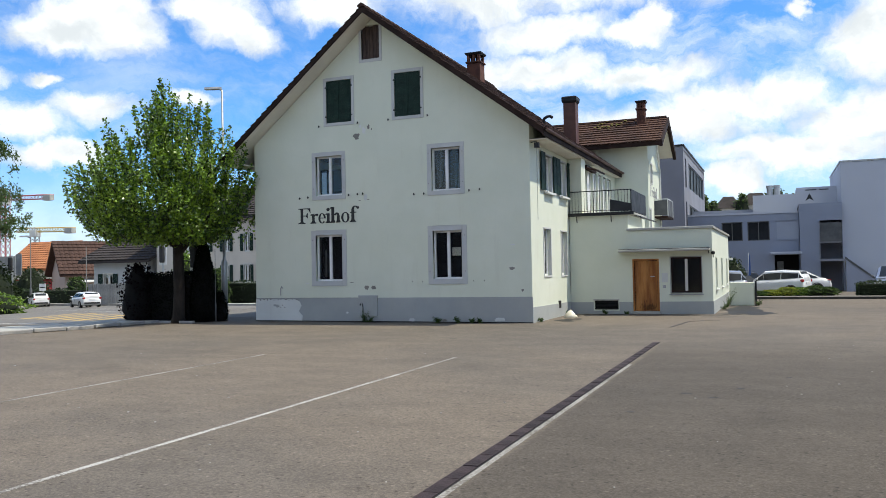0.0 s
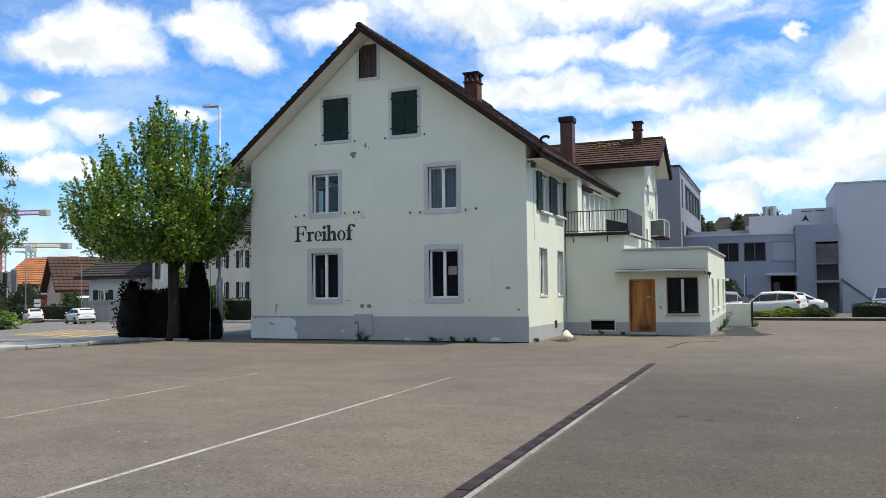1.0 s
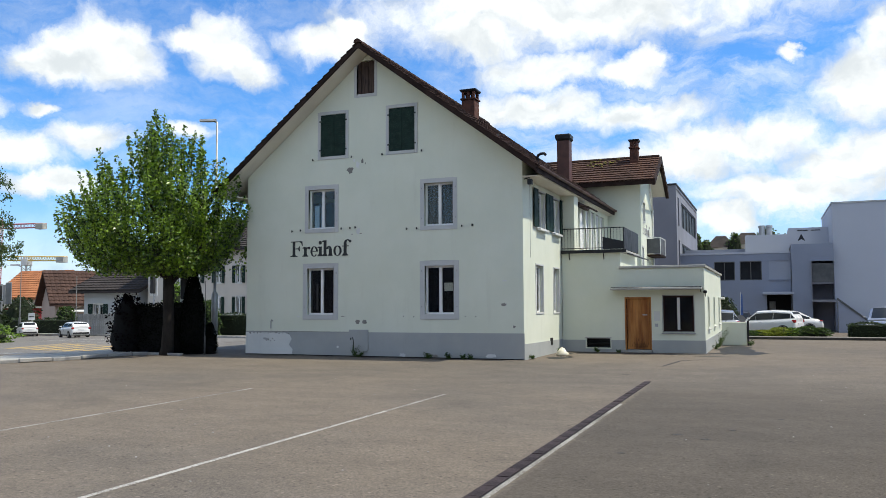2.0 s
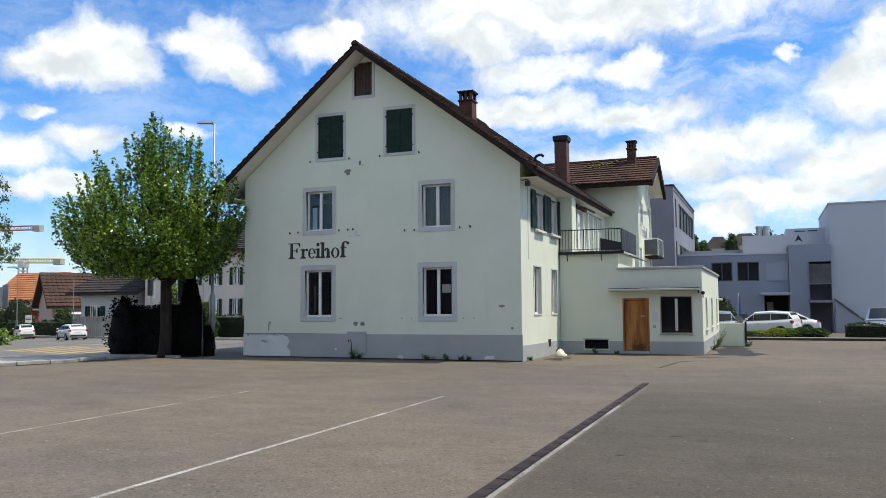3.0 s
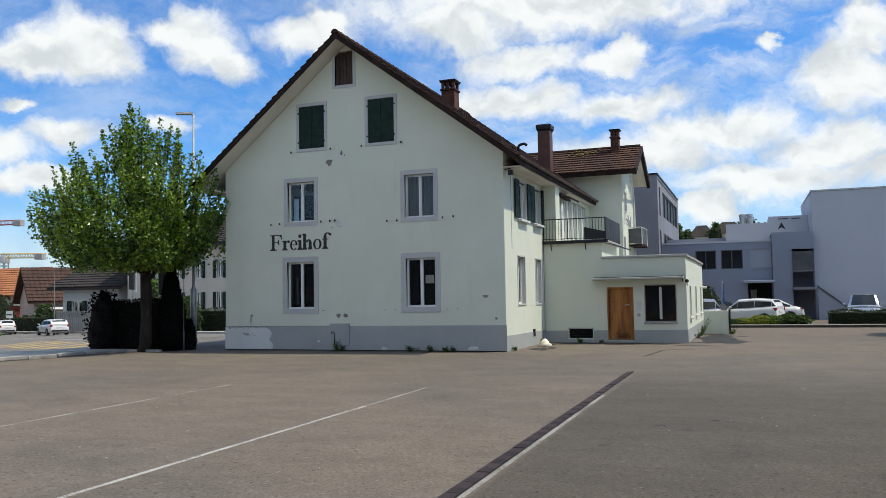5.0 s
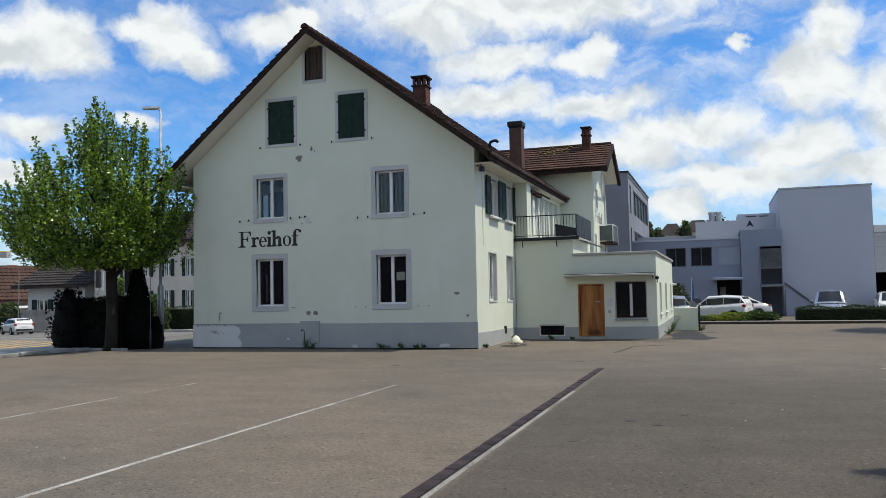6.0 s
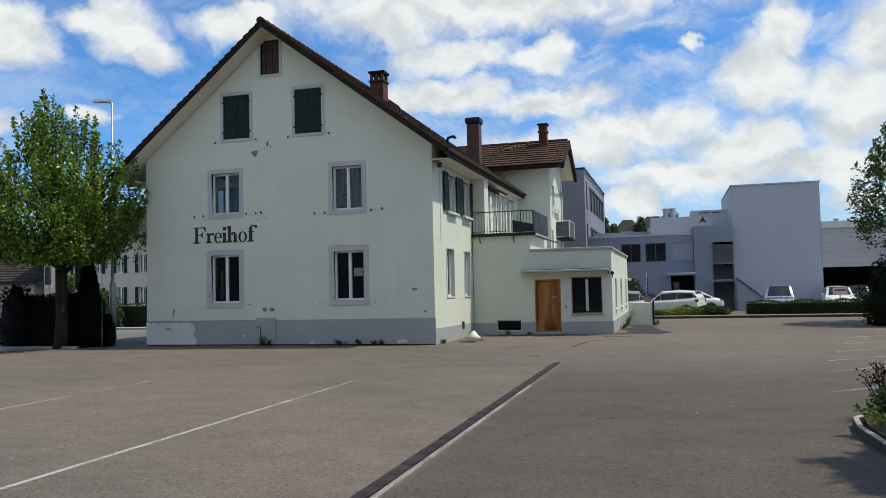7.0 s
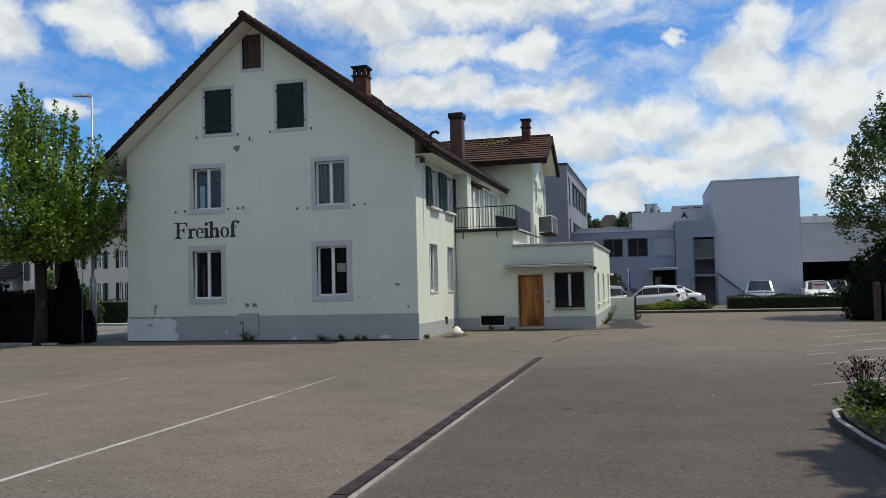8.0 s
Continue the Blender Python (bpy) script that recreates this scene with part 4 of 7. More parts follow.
def letters(name, m, width, parent, material, label):
    """The painted word Freihof in a bold roman face with bracketed slab serifs, in the x-z plane of m."""
    g = Geo()
    k = width / 2.74
    layer = [0]

    def shape(pts):
        layer[0] += 1
        g.prism([(x * k, 0.0, z * k) for x, z in pts], (0, -0.003 - 0.0001 * layer[0], 0))

    def bar(x0, x1, z0, z1):
        shape([(x0, z0), (x1, z0), (x1, z1), (x0, z1)])

    def serif(x, z, w, up=1):
        """A foot (up=1) or a head (up=-1) below or above a stem centred on x."""
        shape([(x - w, z), (x + w, z), (x + w, z + up * 0.034), (x + 0.085, z + up * 0.05), (x + 0.066, z + up * 0.09), (x - 0.066, z + up * 0.09), (x - 0.085, z + up * 0.05), (x - w, z + up * 0.034)])

    def flag(x, z):
        """The sloping half serif at the head of a stem."""
        shape([(x - 0.055, z), (x - 0.125, z - 0.035), (x - 0.125, z - 0.06), (x - 0.055, z - 0.065)])

    def bowl(cx, cz, rx, rz, q0, q1, thick, thin):
        """An arc from angle q0 to q1, heavy at its sides and fine above and below."""
        n = max(6, int(abs(q1 - q0) / 15))
        qs = [radians(q0 + (q1 - q0) * i / n) for i in range(n + 1)]
        for a, b in zip(qs, qs[1:]):
            ring = [(cx + rx * math.cos(q), cz + rz * math.sin(q)) for q in (a, b)]
            ring += [(cx + (rx - thick) * math.cos(q), cz + (rz - thin) * math.sin(q)) for q in (b, a)]
            shape(ring)

    stem = 0.06
    # F
    bar(0.20 - stem, 0.20 + stem, 0.0, 0.60)
    serif(0.20, 0.0, 0.16)
    bar(0.05, 0.575, 0.565, 0.60)
    shape([(0.575, 0.60), (0.59, 0.42), (0.565, 0.42), (0.51, 0.53), (0.45, 0.566), (0.49, 0.60)])
    bar(0.24, 0.45, 0.292, 0.327)
    shape([(0.465, 0.41), (0.465, 0.21), (0.435, 0.21), (0.385, 0.297), (0.385, 0.322), (0.435, 0.41)])
    # r
    bar(0.71 - stem, 0.71 + stem, 0.0, 0.37)
    serif(0.71, 0.0, 0.13)
    flag(0.71, 0.375)
    bowl(0.85, 0.26, 0.10, 0.115, 60, 175, 0.045, 0.05)
    bowl(0.885, 0.325, 0.05, 0.05, 0, 360, 0.049, 0.049)
    # e
    bowl(1.10, 0.188, 0.162, 0.198, 20, 320, 0.085, 0.03)
    bowl(1.10, 0.188, 0.165, 0.198, -2, 60, 0.075, 0.034)
    bar(1.02, 1.255, 0.185, 0.213)
    # i
    bar(1.37 - stem, 1.37 + stem, 0.0, 0.37)
    serif(1.37, 0.0, 0.115)
    flag(1.37, 0.375)
    bowl(1.365, 0.515, 0.068, 0.068, 0, 360, 0.067, 0.067)
    # h
    bar(1.575 - stem, 1.575 + stem, 0.0, 0.60)
    serif(1.575, 0.0, 0.10)
    flag(1.575, 0.605)
    bar(1.81 - stem, 1.81 + stem, 0.0, 0.26)
    serif(1.81, 0.0, 0.092)
    bowl(1.745, 0.245, 0.12, 0.14, 0, 165, 0.10, 0.045)
    # o
    bowl(2.115, 0.188, 0.175, 0.198, 0, 360, 0.085, 0.03)
    # f
    bar(2.44 - stem, 2.44 + stem, 0.0, 0.46)
    serif(2.44, 0.0, 0.13)
    bar(2.325, 2.585, 0.345, 0.377)
    bowl(2.545, 0.455, 0.16, 0.155, 45, 180, 0.105, 0.036)
    bowl(2.655, 0.535, 0.052, 0.052, 0, 360, 0.051, 0.051)
    me = g.mesh(name)
    me.materials.append(material)
    ob = new(name, me)
    ob.parent = parent
    ob.matrix_basis = m
    return tagged(ob, label=label)


letters("painted_sign", pose(-9.47, -0.002, 3.80), 2.77, house, M_TEXT, "black painted serif lettering reading Freihof")

# ---- annex and terrace ----
AY, AX, AB = 5.59, 5.58, 17.0
annex = thing("annex", "low flat-roofed cream annex with canopy and wooden door", "annex")
AF, AS = ("y", AY), ("x", AX)
door_hole, aw, vent = (2.59, 3.52, 0.1, 2.13), (4.02, 5.17, 0.84, 2.22), (0.99, 1.95, 0.17, 0.54)
part("front_wall", wall_geo(AF, 0.024, AX, 0.0, [(0.024, 3.98), (2.40, 3.98), (2.401, 3.32), (AX, 3.32)], [door_hole, aw, vent], 0.3), M_WALL, annex)
axw = [(7.25, 8.0, 0.98, 2.18), (10.75, 11.55, 0.98, 2.18), (14.6, 15.4, 0.98, 2.18)]
part("end_wall", wall_geo(AS, AY + 0.3, AB, 0.0, [(AY + 0.3, 3.32), (AB, 3.32)], axw, 0.3), M_WALL, annex)
part("rear_wall", Geo().box(0.1, AX - 0.3, AB - 0.3, AB, 0, 3.3), M_WALL, annex)
part("flat_roof", Geo().box(2.4, AX - 0.3, AY + 0.3, AB - 0.3, 3.1, 3.2), M_CONCRETE, annex)
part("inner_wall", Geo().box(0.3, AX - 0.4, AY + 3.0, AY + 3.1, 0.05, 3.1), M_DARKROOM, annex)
part("side_upstand", Geo().box(2.10, 2.40, AY + 0.3, 10.1, 3.2, 3.98), M_WALL, annex)
g = Geo().box(2.34, AX + 0.07, AY - 0.07, AY + 0.34, 3.32, 3.42).box(AX - 0.34, AX + 0.07, AY + 0.34, AB, 3.32, 3.42)
part("parapet_cap", g, M_CONCRETE, annex, "pale concrete coping", bevel=0.012)
part("plinth", wall_geo(("y", AY - 0.02), 0.024, AX + 0.02, 0.0, [(0.024, 0.47), (AX + 0.02, 0.50)], [(2.53, 3.58, 0.0, 0.6), (0.95, 1.99, 0.13, 0.6)], 0.019), M_PLINTH, annex, "grey painted plinth")
part("plinth", Geo().box(AX, AX + 0.02, AY, AB, 0, 0.5), M_PLINTH, annex)
# canopy slab
g = Geo().box(2.08, 5.52, AY - 0.62, AY, 2.46, 2.55)
canopy = part("canopy", g, M_CONCRETE, annex, "thin concrete canopy slab", bevel=0.015)
part("roof_felt", Geo().box(2.10, 5.50, AY - 0.60, AY - 0.003, 2.551, 2.575), M_IRON, canopy)
# door
d = part("door", Geo().box(2.62, 3.49, AY + 0.10, AY + 0.15, 0.12, 2.10), M_DOORDIRT, annex, "orange-brown plank door, dark and worn at the foot", bevel=0.004)
for i in range(8):
    u = 2.62 + 0.87 * i / 8
    part("plank", Geo().box(u + 0.0006, u + 0.87 / 8 - 0.0006, AY + 0.075, AY + 0.101, 0.13 + 0.0, 2.10), M_DOOR, d, bevel=0.004)
r = random.Random(8)
g = Geo()
for i in range(110):
    u, z = r.gauss(3.14, 0.16), 0.13 + abs(r.gauss(0, 0.12))
    if 2.64 < u < 3.46:
        w, h = r.uniform(0.003, 0.012), r.uniform(0.03, 0.20) * (1.2 - abs(u - 3.14) * 2)
        g.prism([(u - w, AY + 0.0745, z), (u + w, AY + 0.0745, z + 0.01), (u + w * 0.4, AY + 0.0745, z + h), (u - w * 0.3, AY + 0.0745, z + h * 0.9)], (0, -0.002, 0))
part("rot_stain", g, M_DOORDIRT, d, "dark rot at the foot of the door", kind="stuff")
part("letter_slot", Geo().box(3.22, 3.40, AY + 0.06, AY + 0.08, 1.46, 1.50), M_STEEL, d, bevel=0.004)
g = Geo().box(2.54, 2.60, AY - 0.02, AY + 0.2, 0.1, 2.18).box(3.51, 3.57, AY - 0.02, AY + 0.2, 0.1, 2.18).box(2.60, 3.51, AY - 0.02, AY + 0.2, 2.12, 2.18)
part("door_frame", g, M_DOOR, annex, bevel=0.006)
part("door_step", Geo().box(2.52, 3.60, AY - 0.22, AY + 0.3, 0.0, 0.11), M_CONCRETE, annex, bevel=0.015)
w = window(annex, AF, *aw, band=0.03, frame_mat=M_BARGE, surround=M_GREYFRAME, bar=M_CREAMPOST, mullion=0.10, depth=0.10, label="two-leaf window with dark panes and a pale mullion")
part("sill", Geo().box(3.95, 5.24, AY - 0.07, AY, 0.745, 0.79), M_GREYFRAME, w, bevel=0.01)
for a in axw:
    window(annex, AS, *a, band=0.05, surround=M_WALL, frame_mat=M_GREYFRAME, depth=0.15)
    part("sill", Geo().box(AX, AX + 0.10, a[0] - 0.06, a[1] + 0.06, a[2] - 0.12, a[2] - 0.06), M_CREAMPOST, annex, bevel=0.01)
g = Geo()
g.fbox(AF, vent[0] - 0.04, vent[1] + 0.04, -0.05, 0.03, vent[3], vent[3] + 0.05)
cv = part("cellar_vent", g, M_CONCRETE, annex, "dark louvred cellar vent", bevel=0.005)
part("backing", Geo().fbox(AF, vent[0], vent[1], -0.2, -0.15, vent[2], vent[3]), M_BLACKHOLE, cv)
for i in range(6):
    z = vent[2] + 0.03 + i * 0.058
    part("slat", Geo().loft([[(x, AY + 0.02, z), (x, AY + 0.08, z + 0.03), (x, AY + 0.085, z + 0.036), (x, AY + 0.025, z + 0.008)] for x in (vent[0], vent[1])]), M_IRON, cv)
part("doorbell_plate", Geo().box(3.70, 3.82, AY - 0.02, AY, 1.02, 1.14), M_STEEL, annex, bevel=0.005)
part("letter_box", Geo().box(3.66, 3.90, AY - 0.012, AY, 1.25, 1.62), M_PATCH, annex, bevel=0.006)
for x, z in ((5.46, 2.36), (5.62, 2.2)):
    g = Geo().tube([(x, AY - 0.01, z), (x, AY - 0.12, z + 0.02), (x, AY - 0.14, z + 0.12)], 0.018, 6)
    g.lathe([(0.02, 0.1), (0.07, 0.13), (0.075, 0.2), (0.03, 0.24)], (x, AY - 0.14, z), 10)
    part("wall_lamp", g, M_IRON, annex, "small dark wall lamp under the canopy")
g = Geo().box(AX + 0.0, AX + 0.22, 16.4, 16.6, 2.1, 2.22)
part("wall_lamp", g, M_CREAMPOST, annex, "white lamp on the end wall", bevel=0.02)

terrace = thing("terrace", "flat terrace deck with black iron railing", "terrace")
part("deck", Geo().box(0.02, 2.62, AY - 0.12, 9.4, 3.99, 4.08), M_CONCRETE, terrace, "thin overhanging deck slab", bevel=0.012)
g = Geo()
part("deck_edge", Geo().box(0.02, 2.66, AY - 0.15, AY - 0.125, 3.97, 4.10), M_IRON, terrace, "dark metal edge strip")
for x in (0.35, 1.75):
    part("bracket", Geo().tube([(x, AY - 0.1, 3.98), (x, AY - 0.07, 3.82), (x, AY - 0.01, 3.72)], 0.02, 6), M_IRON, terrace)
RZ = 4.98
for (x0, y0), (x1, y1), post in (((0.05, AY - 0.08), (2.55, AY - 0.08), 5), ((2.55, AY - 0.08), (2.55, 9.3), 6)):
    a, b = Vector((x0, y0, 0)), Vector((x1, y1, 0))
    g = Geo()
    for z, rr in ((RZ, 0.022), (4.18, 0.014)):
        g.tube([a + Vector((0, 0, z)), b + Vector((0, 0, z))], rr, 6)
    part("rail", g, M_IRON, terrace)
    n = int((b - a).length / 0.125)
    for i in range(n + 1):
        p = a.lerp(b, i / n)
        thick = 0.018 if i % 8 == 0 else 0.008
        part("baluster", Geo().tube([p + Vector((0, 0, 4.08)), p + Vector((0, 0, RZ))], thick, 5), M_IRON, terrace)
part("rail_panel", Geo().box(2.565, 2.58, AY - 0.08, 9.3, 4.12, 4.97), M_RAILSHEET, terrace, "charcoal sheet fixed to the railing")
g = Geo().prism([(1.72, AY - 0.10, 4.12), (2.55, AY - 0.10, 4.12), (2.55, AY - 0.10, 4.42), (1.72, AY - 0.10, 4.62)], (0, -0.012, 0))
part("rail_panel", g, M_RAILSHEET, terrace)
g = Geo()
for i in range(9):
    y = 5.9 + i * 0.5
    g.tube([(2.62, y, 3.95), (2.86, y, 3.9), (2.9, y, 3.84)], 0.018, 5)
g.tube([(2.88, 5.7, 3.88), (2.88, 10.3, 3.88)], 0.025, 6).tube([(2.74, 5.7, 3.92), (2.74, 10.3, 3.92)], 0.02, 6)
part("awning_arm", g, M_IRON, terrace, "dark folded awning frame under the deck")

# ---- rear cross wing ----
WY, WB, WX = 14.15, 18.6, 2.02
wing = thing("house_wing", "taller rear wing with brown tiled roof and painted gable", "house")
WE, WR, RYM = 7.75, 9.62, 16.35
part("front_wall", Geo().box(-4.0, WX, WY, WY + 0.3, 0, WE + 0.25), M_WALL, wing)
tops = [(WY + 0.3, WE + 0.35), (RYM, WR - 0.25), (WB, WE + 0.35)]
whole = [(14.95, 15.65, 6.15, 7.1), (14.4, 14.95, 3.6, 4.75)]
part("gable_wall", wall_geo(("x", WX), WY + 0.3, WB, 0.0, tops, whole, 0.3), M_WALL, wing)
for a in whole:
    window(wing, ("x", WX), *a, band=0.08, surround=M_SURROUND, depth=0.1)
part("rear_wall", Geo().box(-4.0, WX, WB, WB + 0.3, 0, WE + 0.3), M_WALL, wing)
SY = 13.45
slope = (WR - 8.05) / (RYM - SY)
g = Geo()
X0, X1 = -4.6, 2.74
for ya, yb in ((SY, RYM), (2 * RYM - SY, RYM)):
    g.loft([[(x, ya, 8.05 - 0.10), (x, yb, WR - 0.10), (x, yb, WR - 0.20), (x, ya, 8.05 - 0.20)] for x in (X0, X1 - 0.05)])
wroof = part("roof", g, M_SOFFIT, wing, "brown tiled roof with moss")
g = Geo()
for ya, yb in ((SY, RYM), (2 * RYM - SY, RYM)):
    g.loft([[(x, ya, 8.05 + 0.02), (x, yb, WR + 0.02), (x, yb, WR - 0.30), (x, ya, 8.05 - 0.30)] for x in (X1 - 0.05, X1 + 0.12)])
g.box(X0, X1, SY - 0.03, SY + 0.02, 7.80, 8.03)
part("barge_board", g, M_BARGE, wroof, "dark brown eave and barge boards")
for ya, sgn in ((SY, 1), (2 * RYM - SY, -1)):
    run = Vector((0, sgn * (RYM - SY), WR - 8.05))
    nv = 10
    g = tiles_geo((X0, ya - sgn * 0.06, 8.05 - 0.04), (1, 0, 0), run, 34, nv, 0.2165, run.length / (nv - 0.2), 0.012)
    part("roof_tiles", g, M_TILE_MOSS, wroof, "weathered tiles in clear courses", kind="stuff", fix=False)
g = Geo().tube([(X0, RYM, WR + 0.02), (X1, RYM, WR + 0.02)], 0.10, 8)
part("ridge_tiles", g, M_TILE, wroof)
r = random.Random(12)
g = Geo()
for i in range(26):
    u, v = r.gauss(-0.25, 0.35), min(0.96, max(0.45, r.gauss(0.74, 0.12)))
    p = Vector((u, SY + (RYM - SY) * v, 8.05 + (WR - 8.05) * v + 0.10))
    s = r.uniform(0.02, 0.07)
    g.lathe([(s * 1.5, -0.02), (s * 1.2, 0.015), (s * 0.4, 0.03)], p, 7)
part("moss", g, M_MOSS, wroof, "yellow-green moss cushions", kind="stuff")
chimney(wing, 1.52, RYM - 0.5, 9.0, 10.05, 0.42, 0.45, M_BRICK, "open")
g = Geo().tube([(2.60, SY + 0.05, 7.92), (2.55, SY + 0.3, 7.60), (WX + 0.06, 18.3, 7.0), (WX + 0.06, 18.3, 0.2)], 0.05, 8)
part("downpipe", g, M_CREAMPOST, wing, "pale downpipe")
letters("painted_sign", pose(WX + 0.002, 14.75, 5.45, 0, 0, 90), 2.6, wing, M_GREYFRAME, "faded grey lettering reading Freihof")
bal = part("balcony", Geo().box(WX, 2.72, 16.2, 18.5, 4.38, 4.48), M_BARGE, wing, "small rear balcony", bevel=0.01)
g = Geo().box(2.64, 2.68, 16.2, 18.5, 4.52, 5.3).box(WX, 2.64, 16.2, 16.24, 4.52, 5.3)
part("balcony_panel", g, M_LAMPGREY, bal, "dark grey balcony panels")
g = Geo().tube([(WX, 16.2, 5.36), (2.69, 16.2, 5.36), (2.69, 18.5, 5.36)], 0.025, 6)
part("balcony_rail", g, M_CREAMPOST, bal)
for y in (16.22, 18.45):
    part("balcony_post", Geo().tube([(2.70, y, 4.4), (2.70, y, 5.36)], 0.022, 6), M_CREAMPOST, bal, "white balcony post")

# ---- garden wall, sack, weeds by the house ----
gw = single("garden_wall", Geo().box(AX + 0.25, 6.90, 12.2, 12.42, 0, 1.06), M_WALL, "low cream garden wall beside the annex", "wall", bevel=0.015)
single("wall_post", Geo().box(6.92, 7.0, 12.16, 12.44, 0, 1.12), M_IRON, "dark post ending the garden wall", "post", bevel=0.008)
g = Geo()
r = random.Random(44)
g.loft([[(0.62 + 0.24 * f * math.cos(q) * r.uniform(0.75, 1.2) + 0.06 * z, 2.9 + 0.18 * f * math.sin(q) * r.uniform(0.75, 1.2), z * r.uniform(0.85, 1.1)) for q in (2 * math.pi * k / 16 for k in range(16))]
        for f, z in ((1.0, 0.0), (1.05, 0.04), (0.95, 0.10), (0.75, 0.17), (0.5, 0.23), (0.3, 0.26), (0.1, 0.30))])
single("plastic_sack", g, M_BAG, "crumpled cream plastic sack on the asphalt", "sack", smooth=True)
single("metal_plate", Geo().box(1.0, 4.6, AY - 0.95, AY - 0.5, 0.0, 0.008), M_PLASTIC, "dark strip along the annex foot", "repair", kind="structure")
g = Geo()
pts = [(4.75, -1.2), (4.95, 0.4), (5.05, 1.4), (5.5, 2.0), (6.0, 2.15)]
for (a, b), (c, d) in zip(pts, pts[1:]):
    q = Vector((c - a, d - b, 0)).normalized().cross(Vector((0, 0, 1))) * 0.035
    g.prism([(a - q.x, b - q.y, 0.0), (c - q.x, d - q.y, 0.0), (c + q.x, d + q.y, 0.0), (a + q.x, b + q.y, 0.0)], (0, 0, 0.004))
single("tar_seam", g, M_PLASTIC, "black tar-filled seam in the asphalt", "seam", kind="structure")


def weed(x, y, h, w, seed, material=None):
    rng = np.random.default_rng(seed)
    t = thing("weed", "scrubby green weed growing at the wall foot", "weed", pose(x, y, 0), "weeds by the walls")
    g = Geo()
    tips = []
    for i in range(7):
        a = rng.uniform(0, 2 * math.pi)
        tip = (w * 0.5 * math.cos(a) * rng.uniform(0.3, 1), w * 0.35 * math.sin(a), h * rng.uniform(0.5, 1))
        g.tube([(0, 0, 0), (tip[0] * 0.4, tip[1] * 0.4, tip[2] * 0.6), tip], [0.008, 0.006, 0.003], 4)
        tips += [np.array(tip) * f for f in np.linspace(0.25, 1, 6)]
    part("stems", g, M_LEAF_D, t)
    pts = np.repeat(np.array(tips), 4, 0) + rng.normal(size=(len(tips) * 4, 3)) * 0.03
    part("leaves", scatter_leaves(np.abs(pts * (0, 0, 1)) + pts * (1, 1, 0), 0.055, rng), material or M_LEAF_D, t, fix=False)


for i, (x, y, h, w) in enumerate(((-6.5, -0.14, 0.45, 0.4), (-3.55, -0.12, 0.22, 0.35), (-2.75, -0.12, 0.2, 0.4), (-2.2, -0.1, 0.14, 0.3), (-6.35, -0.12, 0.16, 0.4), (-1.9, -0.1, 0.15, 0.25), (0.14, 0.6, 0.16, 0.3), (0.5, 3.1, 0.28, 0.2),
                                   (1.5, 5.3, 0.2, 0.4), (2.3, 5.44, 0.08, 0.2), (5.8, 11.6, 0.85, 0.9), (5.75, 11.0, 0.5, 0.7), (7.05, 12.0, 0.25, 0.4), (5.75, 9.0, 0.2, 0.4))):
    weed(x, y, h, w, 40 + i)

# ---- markings and channel ----


def strip(name, x, y0, y1, w, material, label, lift=0.004):
    return single(name, Geo().box(x - w / 2, x + w / 2, y0, y1, 0.0, lift), material, label, "marking", kind="structure")


strip("bay_line", 1.28, -25.5, -13.5, 0.075, M_LINE, "worn white parking line on asphalt")
strip("bay_line", 1.28, -13.45, -10.6, 0.07, M_LINE_FAINT, "rubbed end of a white parking line")
strip("bay_line", -3.44, -22.0, -11.0, 0.07, M_LINE_FAINT, "faint white parking line on asphalt")
strip("bay_line", 5.145, -25.5, -11.0, 0.065, M_LINE_FAINT, "worn white line along the drain channel")
drain = thing("drain_channel", "dark rusty drain channel set flush in the asphalt", "drain")
piece = Geo().box(-0.078, 0.078, -0.238, 0.238, 0.0, 0.010).mesh("grate", 0.003)
piece.materials.append(M_GRATE)
part("channel_bed", Geo().box(4.932, 5.108, -25.6, -6.30, 0.0, 0.005), M_PLASTIC, drain)
for i in range(39):
    ob = new("grate", piece)
    ob.parent = drain
    ob.matrix_basis = pose(5.02, -6.55 - i * 0.495, 0.003 + 0.002 * ((i * 7) % 3), 0, 0.4 * ((i * 5) % 3 - 1), 0)
for x, y, w in ((13.4, 2.7, 4.6), (11.95, -3.11, 4.6), (12.6, -0.2, 4.6), (10.88, -8.18, 4.6), (11.3, -5.7, 4.6), (10.41, -11.47, 3.2)):
    g = Geo()
    dx, dy = 0.76, 0.65
    g.prism([(x - dy * 0.045, y + dx * 0.045, 0), (x + dy * 0.045, y - dx * 0.045, 0), (x + w * dx + dy * 0.045, y + w * dy - dx * 0.045, 0), (x + w * dx - dy * 0.045, y + w * dy + dx * 0.045, 0)], (0, 0, 0.004))
    single("bay_line", g, M_LINE_FAINT, "worn slanted white parking line", "marking", kind="structure")
r = random.Random(21)
g = Geo()
for i in range(90):
    x, y = r.uniform(-9, 9.5), r.uniform(-21, -1)
    s = r.uniform(0.008, 0.02)
    g.lathe([(s, 0.0), (s * 0.8, s * 0.5), (s * 0.2, s * 0.7)], (x, y, 0), 5)
single("gravel", g, M_KERB, "loose grit and small stones on the asphalt", "gravel", kind="stuff")


def stain(x, y, w, d, seed):
    rr = random.Random(seed)
    pts = [(x + w / 2 * math.cos(q) * rr.uniform(0.6, 1.1), y + d / 2 * math.sin(q) * rr.uniform(0.6, 1.1), 0.0) for q in (k * math.pi / 8 for k in range(16))]
    lift = 0.0012 + 0.00006 * (seed % 53)
    single("oil_stain", Geo().prism(pts, (0, 0, lift)), M_STAIN, "dark stain on the asphalt", "stain", kind="structure")


